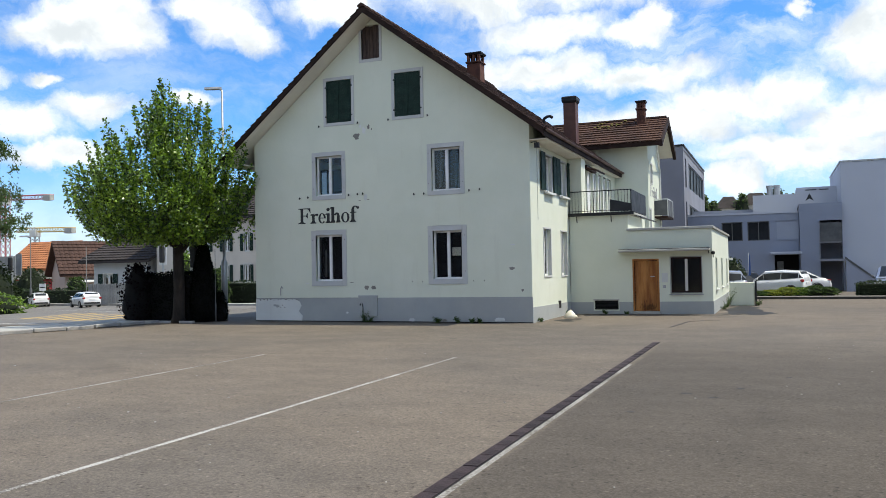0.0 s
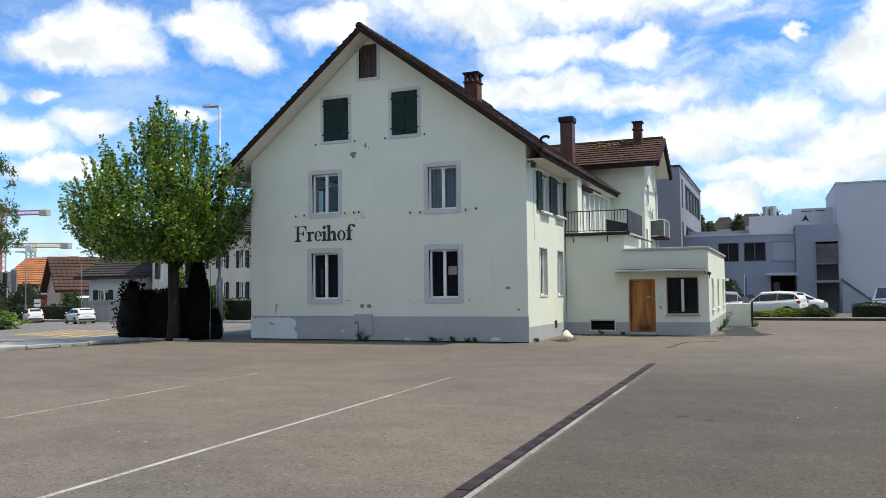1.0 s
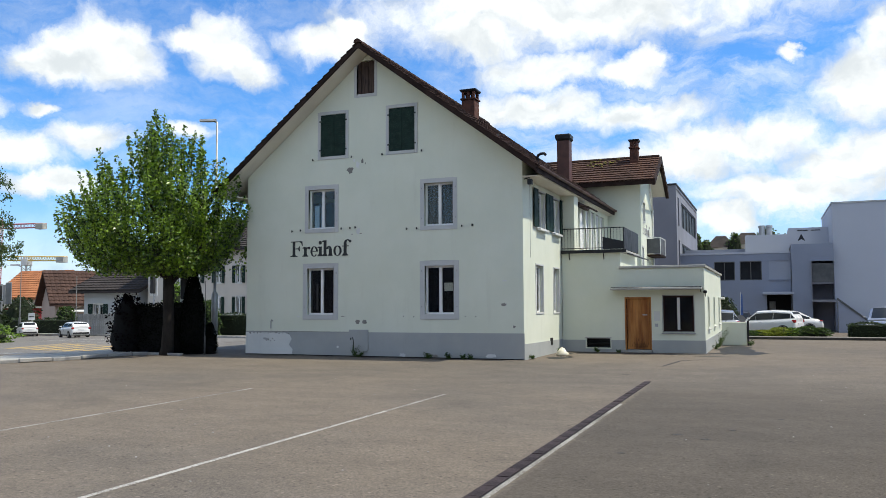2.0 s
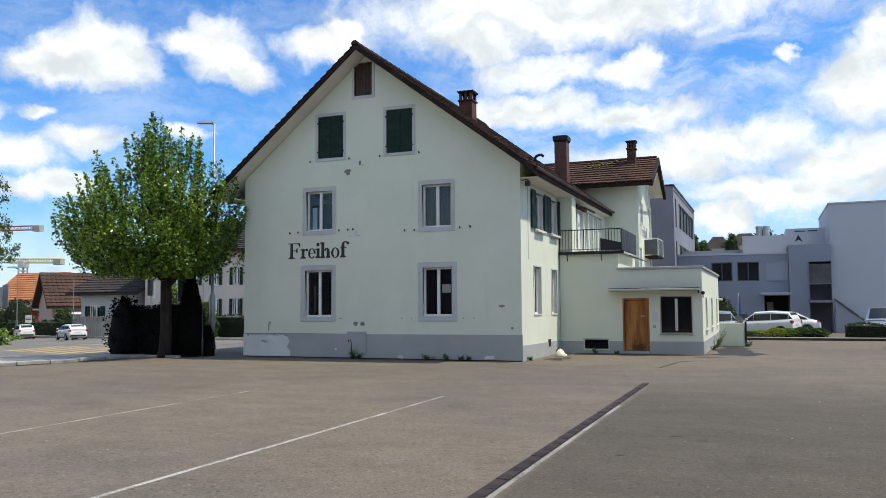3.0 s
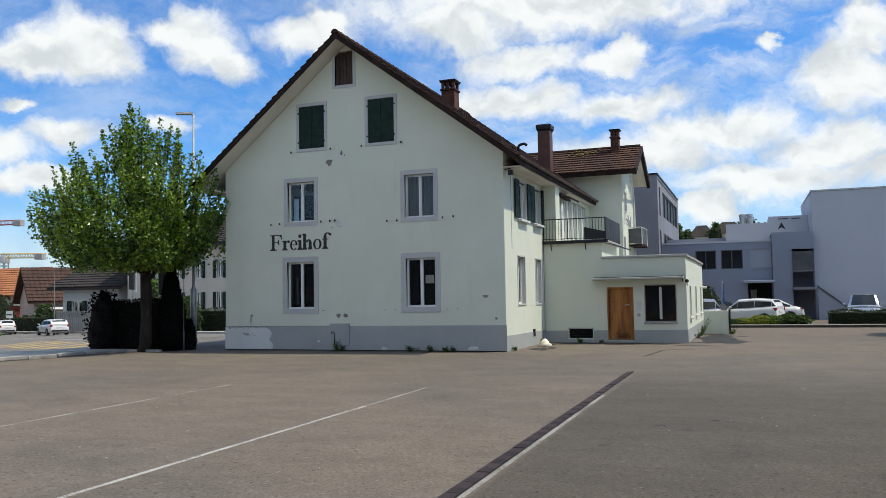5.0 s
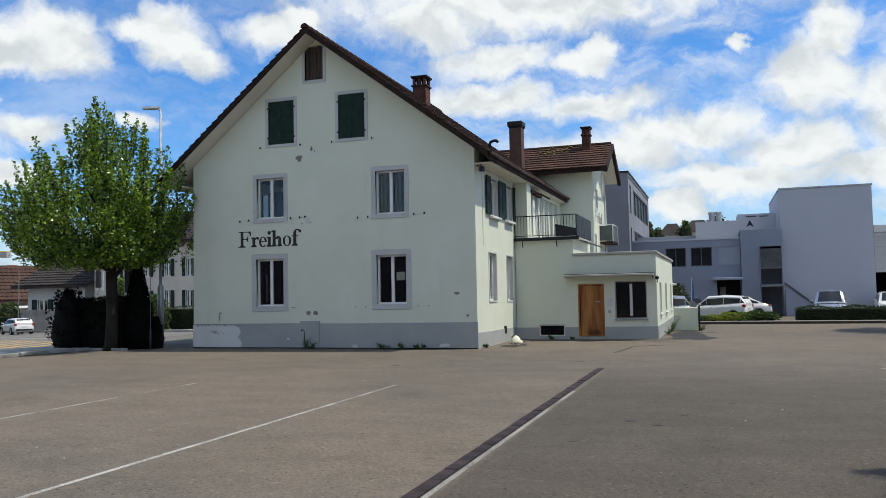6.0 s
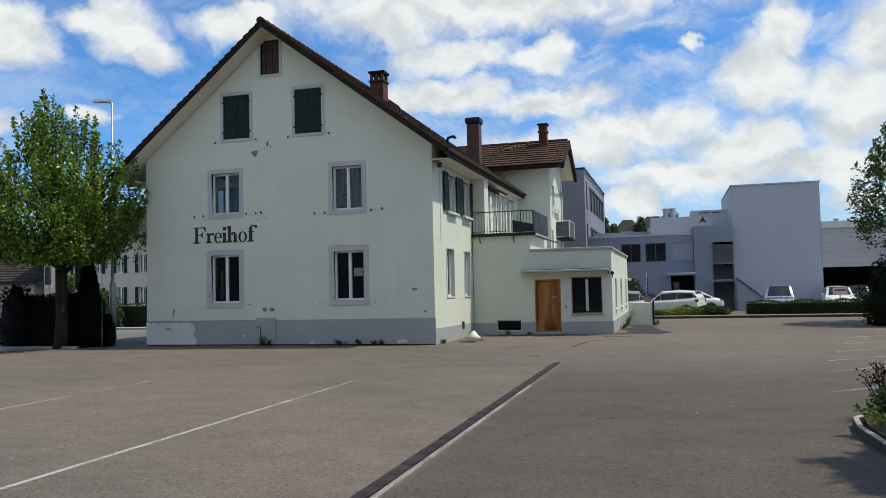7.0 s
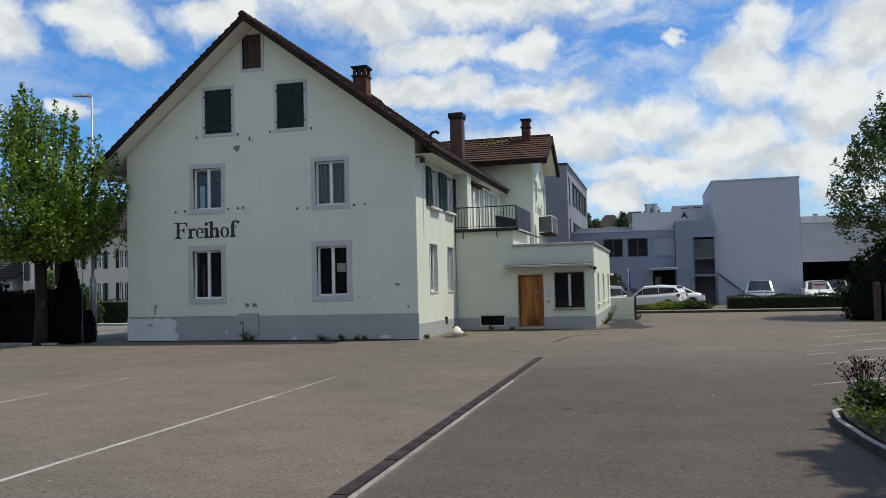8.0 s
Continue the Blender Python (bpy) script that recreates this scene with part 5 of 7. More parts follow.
M_STAIN = mat("stained_dark_asphalt", (0.022, 0.021, 0.020), (0.036, 0.034, 0.031), 6, 0.7, 50, 0.3, 0.3)
r = random.Random(77)
# dark blots and strips along the wall feet
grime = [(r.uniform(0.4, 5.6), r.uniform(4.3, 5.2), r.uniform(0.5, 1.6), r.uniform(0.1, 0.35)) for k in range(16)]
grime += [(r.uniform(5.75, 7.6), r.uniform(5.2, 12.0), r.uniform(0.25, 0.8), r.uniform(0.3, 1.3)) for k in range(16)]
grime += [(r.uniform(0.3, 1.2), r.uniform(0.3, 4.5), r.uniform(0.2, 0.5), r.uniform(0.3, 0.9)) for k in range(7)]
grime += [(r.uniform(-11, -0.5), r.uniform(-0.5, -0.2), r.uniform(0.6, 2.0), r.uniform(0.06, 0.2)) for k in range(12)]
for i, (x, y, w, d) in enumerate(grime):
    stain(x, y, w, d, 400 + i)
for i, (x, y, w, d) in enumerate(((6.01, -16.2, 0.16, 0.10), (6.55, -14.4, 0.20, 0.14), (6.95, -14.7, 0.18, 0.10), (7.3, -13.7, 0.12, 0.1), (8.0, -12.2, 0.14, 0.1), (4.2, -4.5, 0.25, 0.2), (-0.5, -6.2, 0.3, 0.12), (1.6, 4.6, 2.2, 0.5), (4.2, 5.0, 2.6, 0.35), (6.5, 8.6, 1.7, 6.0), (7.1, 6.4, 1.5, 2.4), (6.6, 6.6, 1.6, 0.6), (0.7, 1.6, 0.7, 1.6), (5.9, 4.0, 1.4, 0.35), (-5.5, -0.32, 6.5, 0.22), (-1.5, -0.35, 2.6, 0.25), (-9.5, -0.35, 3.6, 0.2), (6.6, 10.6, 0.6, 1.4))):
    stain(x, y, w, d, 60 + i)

# ---- planting ----


def tree(name, x, y, h, crown, leaves, size, seed, label, material, trunk=0.17, fork=2.6, limbs=16, group="", droop=0.0, top_twigs=True, fill=0):
    """A trunk with limbs and twigs, and a crown of single leaves. crown: rows of (height, radius)."""
    rng = np.random.default_rng(seed)
    t = thing(name, label, "tree", pose(x, y, 0), group)
    g = Geo()
    lean = rng.normal(size=2) * 0.12
    axis = lambda z: np.array([lean[0] * z / h + 0.06 * math.sin(z * 1.3), lean[1] * z / h + 0.05 * math.cos(z * 1.1), z])
    zs = np.linspace(0, h * 0.88, 10)
    g.tube([axis(z) for z in zs], [trunk * (1.35 if z == 0 else 1.0) * max(0.08, 1 - z / h) for z in zs], 10)
    part("trunk", g, M_BARK, t, "grey-brown trunk", smooth=True)

    def radius(z):
        return float(np.interp(z, [c[0] for c in crown], [c[1] for c in crown]))

    branches, tips = Geo(), []
    z_lo, z_hi = crown[0][0], crown[-1][0]
    for i in range(limbs):
        a = i * 2.4 + rng.uniform(-0.4, 0.4)
        z0 = fork + (h * 0.72 - fork) * (i / limbs) ** 1.1
        rise = rng.uniform(0.5, 1.3)
        z1 = min(z0 + rise * 1.6, z_hi * 0.97)
        rr = radius(z1) * rng.uniform(0.78, 1.02)
        p0 = axis(z0)
        p3 = np.array([math.cos(a) * rr, math.sin(a) * rr, z1])
        p1 = p0 + (p3 - p0) * 0.35 + np.array([0, 0, 0.25])
        p2 = p0 + (p3 - p0) * 0.7 + np.array([0, 0, 0.25]) + rng.normal(size=3) * 0.12
        r0 = trunk * 0.42 * (1 - 0.6 * i / limbs)
        branches.tube([p0, p1, p2, p3], [r0, r0 * 0.7, r0 * 0.4, 0.012], 6)
        line = [p0, p1, p2, p3]
        for j in range(11):
            f = rng.uniform(0.25, 1.0) * 3
            k = min(int(f), 2)
            b0 = line[k] + (line[k + 1] - line[k]) * (f - k)
            d = rng.normal(size=3)
            d[2] = abs(d[2]) * 0.7 + 0.15 - droop
            d /= np.linalg.norm(d)
            length = rng.uniform(0.5, 1.35)
            b1 = b0 + d * length
            rad = radius(np.clip(b1[2], z_lo, z_hi))
            q = math.hypot(b1[0], b1[1])
            if q > rad:
                b1[:2] = b1[:2] * rad / q
            branches.tube([b0, (b0 + b1) / 2 + rng.normal(size=3) * 0.05, b1], [0.016, 0.011, 0.005], 4)
            tips.append((b0, b1))
    # upright shoots on the outline
    for i in range(170 if top_twigs else 25):
        z = z_lo + (z_hi - z_lo) * rng.uniform(0.05, 1.0) ** 0.7
        a = rng.uniform(0, 2 * math.pi)
        q = radius(z) * rng.uniform(0.55, 0.98)
        b0 = np.array([math.cos(a) * q, math.sin(a) * q, z])
        b1 = b0 + np.array([math.cos(a) * 0.16, math.sin(a) * 0.16, rng.uniform(0.5, 1.25) * (1 - droop)])
        branches.tube([b0, b1], [0.010, 0.004], 4)
        tips.append((b0, b1))
    if top_twigs:
        for i in range(46):
            z = z_lo + (z_hi - z_lo) * rng.uniform(0.45, 0.98)
            a = rng.uniform(0, 2 * math.pi)
            q = radius(z) * rng.uniform(0.3, 0.95)
            b0 = np.array([math.cos(a) * q, math.sin(a) * q, z])
            b1 = b0 + np.array([math.cos(a) * 0.2, math.sin(a) * 0.2, rng.uniform(0.8, 1.4)])
            branches.tube([b0, b1], [0.012, 0.004], 4)
            tips += [(b0, b1), (b0 * 0.45 + b1 * 0.55, b1)]
    for i in range(fill):
        z = z_lo + (z_hi - z_lo) * rng.uniform(0.02, 0.86)
        a = rng.uniform(0, 2 * math.pi)
        q = radius(z) * rng.uniform(0.35, 1.0) ** 0.5
        b0 = np.array([math.cos(a) * q, math.sin(a) * q, z])
        b1 = b0 + np.array([math.cos(a) * 0.25, math.sin(a) * 0.25, rng.uniform(0.2, 0.7)])
        branches.tube([b0 - (b1 - b0) * 0.5, b1], [0.012, 0.004], 4)
        tips.append((b0, b1))
    part("limb_work", branches, M_BARK, t, kind="stuff")
    seg = np.array(tips)
    pick = rng.integers(0, len(seg), leaves)
    f = rng.uniform(0.05, 1.05, leaves)[:, None]
    pts = seg[pick, 0] * (1 - f) + seg[pick, 1] * f
    thick = 0.20 * (1.1 - 0.75 * f)
    pts = pts + rng.normal(size=pts.shape) * thick
    pts = pts[pts[:, 2] > z_lo * 0.82]
    part("crown", scatter_leaves(pts, size, rng, droop * 1.5 + 0.15), material, t, "many small leaves", fix=False)
    return t



def shoot_tree(name, x, y, crown, shoots, size, seed, label, material, trunk, fork):
    """A broad tree of long upright leafy shoots. crown: rows of (height, radius, shift of the middle)."""
    rng = np.random.default_rng(seed)
    t = thing(name, label, "tree", pose(x, y, 0))
    zs, rs, cs = [np.array(c) for c in zip(*crown)]
    g = Geo()
    line = [(0, 0, 0), (0.02, 0, 0.25), (0.05, 0.02, 1.2), (0.0, 0.03, fork), (-0.05, 0.0, fork + 1.6), (0.05, 0.05, fork + 3.4), (0.0, 0.0, zs[-1] * 0.86)]
    g.tube(line, [trunk * f for f in (1.35, 1.05, 0.95, 0.9, 0.6, 0.35, 0.08)], 12)
    part("trunk", g, M_BARK, t, "grey-brown trunk", smooth=True)
    g = Geo()
    for i in range(15):
        a = i * 2.4 + rng.uniform(-0.3, 0.3)
        z0 = fork - 0.2 + 2.6 * (i / 15)
        z1 = z0 + rng.uniform(1.0, 2.6)
        r = float(np.interp(z1, zs, rs)) * rng.uniform(0.6, 0.85)
        end = np.array([float(np.interp(z1, zs, cs)) + r * math.cos(a), r * math.sin(a), z1])
        mid = np.array([end[0] * 0.45, end[1] * 0.45, z0 + (z1 - z0) * 0.4 + 0.15]) + rng.normal(size=3) * 0.08
        g.tube([(0, 0, z0), mid, end], [trunk * 0.38, trunk * 0.2, 0.015], 6)
    bases, tips = [], []
    heart = np.array([0.0, 0.0, fork - 0.4])
    weight = rs * np.gradient(zs)
    for i in range(shoots):
        z = float(np.interp(rng.uniform(), np.cumsum(weight) / weight.sum(), zs))
        a = rng.uniform(0, 2 * math.pi)
        reach = rng.uniform(0.05, 1.0) ** 0.42
        wob = 1 + 0.10 * math.sin(3 * a + z) + 0.07 * math.sin(7 * a - 2 * z)
        r = float(np.interp(z, zs, rs)) * reach * wob
        tip = np.array([float(np.interp(z, zs, cs)) + r * math.cos(a), r * math.sin(a), z + rng.uniform(-0.15, 0.2)])
        d = tip - heart
        d = d / np.linalg.norm(d) * 0.75 + np.array([0, 0, 0.65]) + rng.normal(size=3) * 0.16
        base = tip - d / np.linalg.norm(d) * rng.uniform(0.9, 1.9)
        base[2] = max(base[2], zs[0] - 0.1)
        g.tube([base, (base + tip) / 2 + rng.normal(size=3) * 0.03, tip], [0.014, 0.010, 0.004], 4)
        bases.append(base)
        tips.append(tip)
    part("limb_work", g, M_BARK, t, kind="stuff")
    per = 84
    b, e = np.repeat(np.array(bases), per, 0), np.repeat(np.array(tips), per, 0)
    f = rng.uniform(0.0, 1.03, len(b))[:, None]
    pts = b + (e - b) * f + rng.normal(size=b.shape) * (0.13 - 0.085 * f)
    part("crown", scatter_leaves(pts, size, rng, 0.1, aspect=0.68), material, t, "many small fresh leaves on upright shoots", fix=False)
    return t


shoot_tree("street_tree", -14.05, -1.55, [(3.4, 1.6, -0.3), (3.9, 2.6, -0.6), (4.6, 3.5, -0.85), (5.3, 3.95, -0.9), (6.1, 3.55, -0.65), (7.1, 2.85, -0.35), (8.0, 2.1, -0.15), (8.9, 1.25, -0.1), (9.75, 0.4, -0.1)],
           660, 0.13, 5, "broad leafy tree with fresh green leaves by the kerb", M_LEAF, 0.23, 2.8)
tree("yard_tree", 19.0, 12.3, 10.0, [(2.5, 1.6), (3.5, 3.3), (5.0, 3.6), (6.5, 3.0), (8.0, 1.7), (9.3, 0.4)], 22000, 0.16, 9, "leafy green tree at the edge of the car park", M_LEAF_D, 0.15, 2.0, 16, fill=220)
# out of view; added and sized for the shade it casts on the asphalt
tree("bed_tree", 17.4, -17.8, 8.6, [(2.6, 3.2), (3.4, 4.8), (5.0, 5.2), (7.0, 4.0), (8.4, 0.9)], 110000, 0.21, 19, "unseen leafy tree added to shade the asphalt", M_LEAF_D, 0.14, 2.0, 16, fill=420)


def bush(name, x, y, w, d, h, seed, label, leaf, core, n, size, category="bush", cone=False, group="", rag=0.12, base=0.0):
    """A bumpy inner body under many leaves."""
    rng = np.random.default_rng(seed)
    t = thing(name, label, category, pose(x, y, base), group)
    g = Geo()
    rings = []
    for i in range(9):
        f = i / 8
        k = (1 - f) ** 0.75 * (0.55 + 0.45 * min(1, f * 5)) if cone else math.sqrt(max(0.02, 1 - (max(0, f - 0.25) / 0.78) ** 2)) * (0.8 + 0.2 * min(1, f * 4))
        rings.append([(0.86 * k * w / 2 * math.cos(a) * rng.uniform(0.9, 1.08), 0.86 * k * d / 2 * math.sin(a) * rng.uniform(0.9, 1.08), f * h * 0.94) for a in (2 * math.pi * q / 16 for q in range(16))])
    g.loft(rings)
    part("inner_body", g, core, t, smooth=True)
    f = rng.uniform(0.0, 1.0, n)
    a = rng.uniform(0, 2 * math.pi, n)
    k = (1 - f) ** 0.75 * (0.55 + 0.45 * np.minimum(1, f * 5)) if cone else np.sqrt(np.maximum(0.02, 1 - (np.maximum(0, f - 0.25) / 0.78) ** 2)) * (0.8 + 0.2 * np.minimum(1, f * 4))
    lump = 1 + rag * np.sin(a * 3 + f * 7 + seed) * np.cos(f * 9 + a)
    q = rng.uniform(0.82, 1.06, n) * lump
    pts = np.stack([k * w / 2 * np.cos(a) * q, k * d / 2 * np.sin(a) * q, f * h * (1 + rng.normal(size=n) * 0.02) + 0.03], 1)
    cap = shell_points(rng, n // 6, (0, 0, h * 0.9), (w * 0.16, d * 0.16, h * 0.1))
    part("leaves", scatter_leaves(np.concatenate([pts, cap]) if not cone else pts, size, rng), leaf, t, fix=False)
    return t


def hedge(name, x0, x1, y0, y1, h, seed, label, leaf, core, per=260, size=0.06, z0=0.0, rag=0.04, group=""):
    """A clipped hedge: an inner body and leaves over all its faces."""
    rng = np.random.default_rng(seed)
    t = thing(name, label, "hedge", pose((x0 + x1) / 2, (y0 + y1) / 2, z0), group)
    w, d = x1 - x0, y1 - y0
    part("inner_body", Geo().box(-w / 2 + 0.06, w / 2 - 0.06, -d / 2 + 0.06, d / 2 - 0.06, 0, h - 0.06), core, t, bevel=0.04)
    out = []
    for area, make in ((w * h, lambda k: np.stack([rng.uniform(-w / 2, w / 2, k), np.full(k, -d / 2), rng.uniform(0, h, k)], 1)), (w * h * 0.4, lambda k: np.stack([rng.uniform(-w / 2, w / 2, k), np.full(k, d / 2), rng.uniform(0, h, k)], 1)),
                       (d * h, lambda k: np.stack([np.full(k, -w / 2), rng.uniform(-d / 2, d / 2, k), rng.uniform(0, h, k)], 1)), (d * h, lambda k: np.stack([np.full(k, w / 2), rng.uniform(-d / 2, d / 2, k), rng.uniform(0, h, k)], 1)),
                       (w * d, lambda k: np.stack([rng.uniform(-w / 2, w / 2, k), rng.uniform(-d / 2, d / 2, k), np.full(k, h)], 1))):
        out.append(make(max(30, int(area * per))))
    pts = np.concatenate(out)
    pts += rng.normal(size=pts.shape) * rag + 0.06 * np.sin(pts[:, [1, 2, 0]] * 3.1)
    pts[:, 2] = np.abs(pts[:, 2])
    part("leaves", scatter_leaves(pts, size, rng), leaf, t, fix=False)
    return t


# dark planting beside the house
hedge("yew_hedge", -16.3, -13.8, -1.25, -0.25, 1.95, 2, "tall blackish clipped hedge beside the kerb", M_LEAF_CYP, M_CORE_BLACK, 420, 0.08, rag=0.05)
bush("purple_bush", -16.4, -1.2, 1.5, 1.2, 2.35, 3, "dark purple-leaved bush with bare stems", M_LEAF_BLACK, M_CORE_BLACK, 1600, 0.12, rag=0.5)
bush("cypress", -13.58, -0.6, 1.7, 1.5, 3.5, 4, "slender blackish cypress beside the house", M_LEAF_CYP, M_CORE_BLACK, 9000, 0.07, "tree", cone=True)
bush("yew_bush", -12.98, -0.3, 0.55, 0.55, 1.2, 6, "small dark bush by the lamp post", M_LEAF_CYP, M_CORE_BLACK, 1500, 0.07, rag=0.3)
g = Geo().box(-16.4, -13.2, -1.75, -1.60, 0, 0.10)
single("bed_edging", g, M_KERB, "low granite edging below the dark hedge", "kerb", bevel=0.015)

# ---- kerb, pavement and road on the street side ----
KP = [(-19.6, -15.0), (-17.9, -11.0), (-16.5, -7.6), (-15.6, -5.6), (-15.1, -2.3), (-14.9, -1.7)]
g = Geo()
outer = [(x - 3.0, y + 0.9) for x, y in KP]
for (a, b), (c, d) in zip(zip(KP, outer), zip(KP[1:], outer[1:])):
    g.prism([(*a, 0.0), (*c, 0.0), (*d, 0.0), (*b, 0.0)], (0, 0, 0.10))
single("pavement", g, M_CONCRETE, "pale concrete pavement behind the kerb", "pavement", kind="structure")
kerb = thing("kerb", "row of pale granite kerb stones", "kerb", kind="structure")
stone = Geo().box(-0.485, 0.485, -0.08, 0.08, 0.0, 0.135).mesh("kerb_stone", 0.018)
stone.materials.append(M_KERB)
run = 0.0
for (a, b) in zip(KP, KP[1:]):
    va, vb = Vector((*a, 0)), Vector((*b, 0))
    n = max(1, round((vb - va).length))
    for i in range(n):
        p = va.lerp(vb, (i + 0.5) / n)
        ob = new("kerb_stone", stone)
        ob.parent = kerb
        ob.matrix_basis = pose(p.x, p.y, -0.01 + 0.008 * ((i * 3) % 4), 0, 0, math.degrees(math.atan2(vb.y - va.y, vb.x - va.x)) + ((i * 5) % 3 - 1)) @ Matrix.Diagonal(((vb - va).length / n, 1, 1, 1))
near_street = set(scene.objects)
VIEWPOINT = Vector((7.7, -26.2, 1.9))


def sight_scale(x):
    """The street side is planned on level ground; this share scales it about the camera's viewpoint, out and down the
    falling street, to fit the view.
    """
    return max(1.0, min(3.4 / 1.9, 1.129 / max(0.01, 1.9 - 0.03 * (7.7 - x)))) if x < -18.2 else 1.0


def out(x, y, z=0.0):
    return tuple(VIEWPOINT + (Vector((x, y, z)) - VIEWPOINT) * sight_scale(x))


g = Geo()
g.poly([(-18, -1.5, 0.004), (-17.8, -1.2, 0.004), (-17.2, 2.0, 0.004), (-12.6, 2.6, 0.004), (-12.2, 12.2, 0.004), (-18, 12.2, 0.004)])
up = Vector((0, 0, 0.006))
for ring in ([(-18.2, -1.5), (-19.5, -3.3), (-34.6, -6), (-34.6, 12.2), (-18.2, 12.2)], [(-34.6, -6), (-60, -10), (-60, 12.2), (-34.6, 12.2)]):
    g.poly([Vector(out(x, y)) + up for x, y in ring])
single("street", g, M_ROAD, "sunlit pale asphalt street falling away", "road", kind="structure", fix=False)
for i in range(7):
    x = -18.4 - i * 1.0
    g = Geo()
    g.prism([(x, -1.4 + 0.22 * i, 0.004), (x + 0.5, -1.4 + 0.22 * i, 0.004), (x + 0.5 - 1.2, 3.2 + 0.22 * i, 0.004), (x - 1.2, 3.2 + 0.22 * i, 0.004)], (0, 0, 0.006))
    single("crossing_bar", g, M_YELLOW, "worn yellow pedestrian crossing bar", "marking", "crossing bars", kind="structure")
g = Geo().prism([(-21.5, -4.9, 0.008), (-18.0, -3.55, 0.008), (-18.1, -3.1, 0.008), (-21.7, -4.3, 0.008)], (0, 0, 0.005))
g.v = [(x, y, z + 0.095) for x, y, z in g.v]
single("edge_marking", g, M_LINE, "white painted strip on the pavement", "marking", kind="structure")
for x, y in ((-22, 5.0), (-25.5, 6.0), (-29, 6.6), (-27, 8.2)):
    single("lane_mark", Geo().box(x - 1.2, x + 1.2, y - 0.08, y + 0.08, 0.004, 0.01), M_LINE, "white lane marking on the street", "marking", "lane marks", kind="structure")

# ---- street furniture ----


def street_lamp(x, y, h, m, arm, rad, label, yaw=0):
    t = thing("street_lamp", label, "lamp", pose(x, y, 0, 0, 0, yaw))
    part("pole", Geo().lathe([(rad * 1.3, 0), (rad * 1.3, 0.25 * h), (rad * 0.6, 0.26 * h), (rad * 0.4, h)], (0, 0, 0), 12), m, t, smooth=True)
    if arm:
        part("arm", Geo().tube([(0, 0, h - 0.05), (-arm, 0, h + 0.04)], 0.03, 6), m, t)
        part("lamp_head", Geo().loft([[(x0, -w, h + 0.03), (x0, w, h + 0.03), (x0, w * 0.7, h + 0.12), (x0, -w * 0.7, h + 0.12)] for x0, w in ((-arm + 0.1, 0.1), (-arm - 0.2, 0.16), (-arm - 0.6, 0.10))]), M_STEEL, t)
    return t


street_lamp(-13.42, 0.55, 9.62, M_STEEL, 0.15, 0.10, "tall galvanised grey street lamp behind the dark hedge", 15)
street_lamp(-37.4, 12.0, 4.5, M_LAMPGREY, 0.3, 0.06, "slim grey street lamp by the far hedge")
street_lamp(-31.0, 10.4, 3.7, M_LAMPGREY, 0, 0.05, "bare grey pole beside the street")
street_lamp(-12.75, -0.9, 2.9, M_LAMPGREY, 0, 0.025, "slim sign pole beside the cypress")
t = thing("traffic_signal", "pedestrian signal on a pale post with a back board", "signal", pose(-34.85, 8.5, 0))
part("post", Geo().lathe([(0.07, 0), (0.06, 3.2)], (0, 0, 0), 10), M_STEEL, t)
part("signal_head", Geo().box(-0.13, 0.13, -0.22, -0.05, 2.3, 3.1), M_PLASTIC, t, bevel=0.03)
part("back_board", Geo().box(0.35, 0.85, -0.05, 0.0, 2.0, 3.3), M_FENCE, t, bevel=0.02)
part("push_button", Geo().box(-0.08, 0.08, -0.16, -0.05, 1.0, 1.25), M_CRANE, t, bevel=0.02)
for x, y, w, h, z in ((-35.4, 11.2, 0.55, 0.45, 1.0), (-35.1, 10.9, 0.35, 0.55, 0.15)):
    t = thing("street_sign", "white street sign on a thin post", "sign", pose(x, y, 0))
    part("post", Geo().lathe([(0.03, 0), (0.03, z + h)], (0, 0, 0), 8), M_STEEL, t)
    part("plate", Geo().box(-w / 2, w / 2, -0.06, -0.035, z, z + h), M_PLATE, t, bevel=0.01)
    part("bar", Geo().box(-w * 0.4, w * 0.4, -0.066, -0.061, z + h * 0.4, z + h * 0.55), M_IRON, t)
for x, y, z in ((-25.2, 10.4, 3.6), (-15.2, 0.9, 3.2)):
    t = thing("traffic_signal", "traffic signal with a white-edged back board", "signal", pose(x, y, 0))
    part("post", Geo().lathe([(0.06, 0), (0.06, z)], (0, 0, 0), 10), M_STEEL, t)
    part("back_board", Geo().box(-0.28, 0.28, -0.03, 0.0, z - 1.15, z + 0.1), M_CREAMPOST, t, bevel=0.1)
    part("signal_head", Geo().box(-0.16, 0.16, -0.2, -0.035, z - 1.0, z - 0.02), M_PLASTIC, t, bevel=0.05)

# ---- far street side: houses, hedge, fence ----


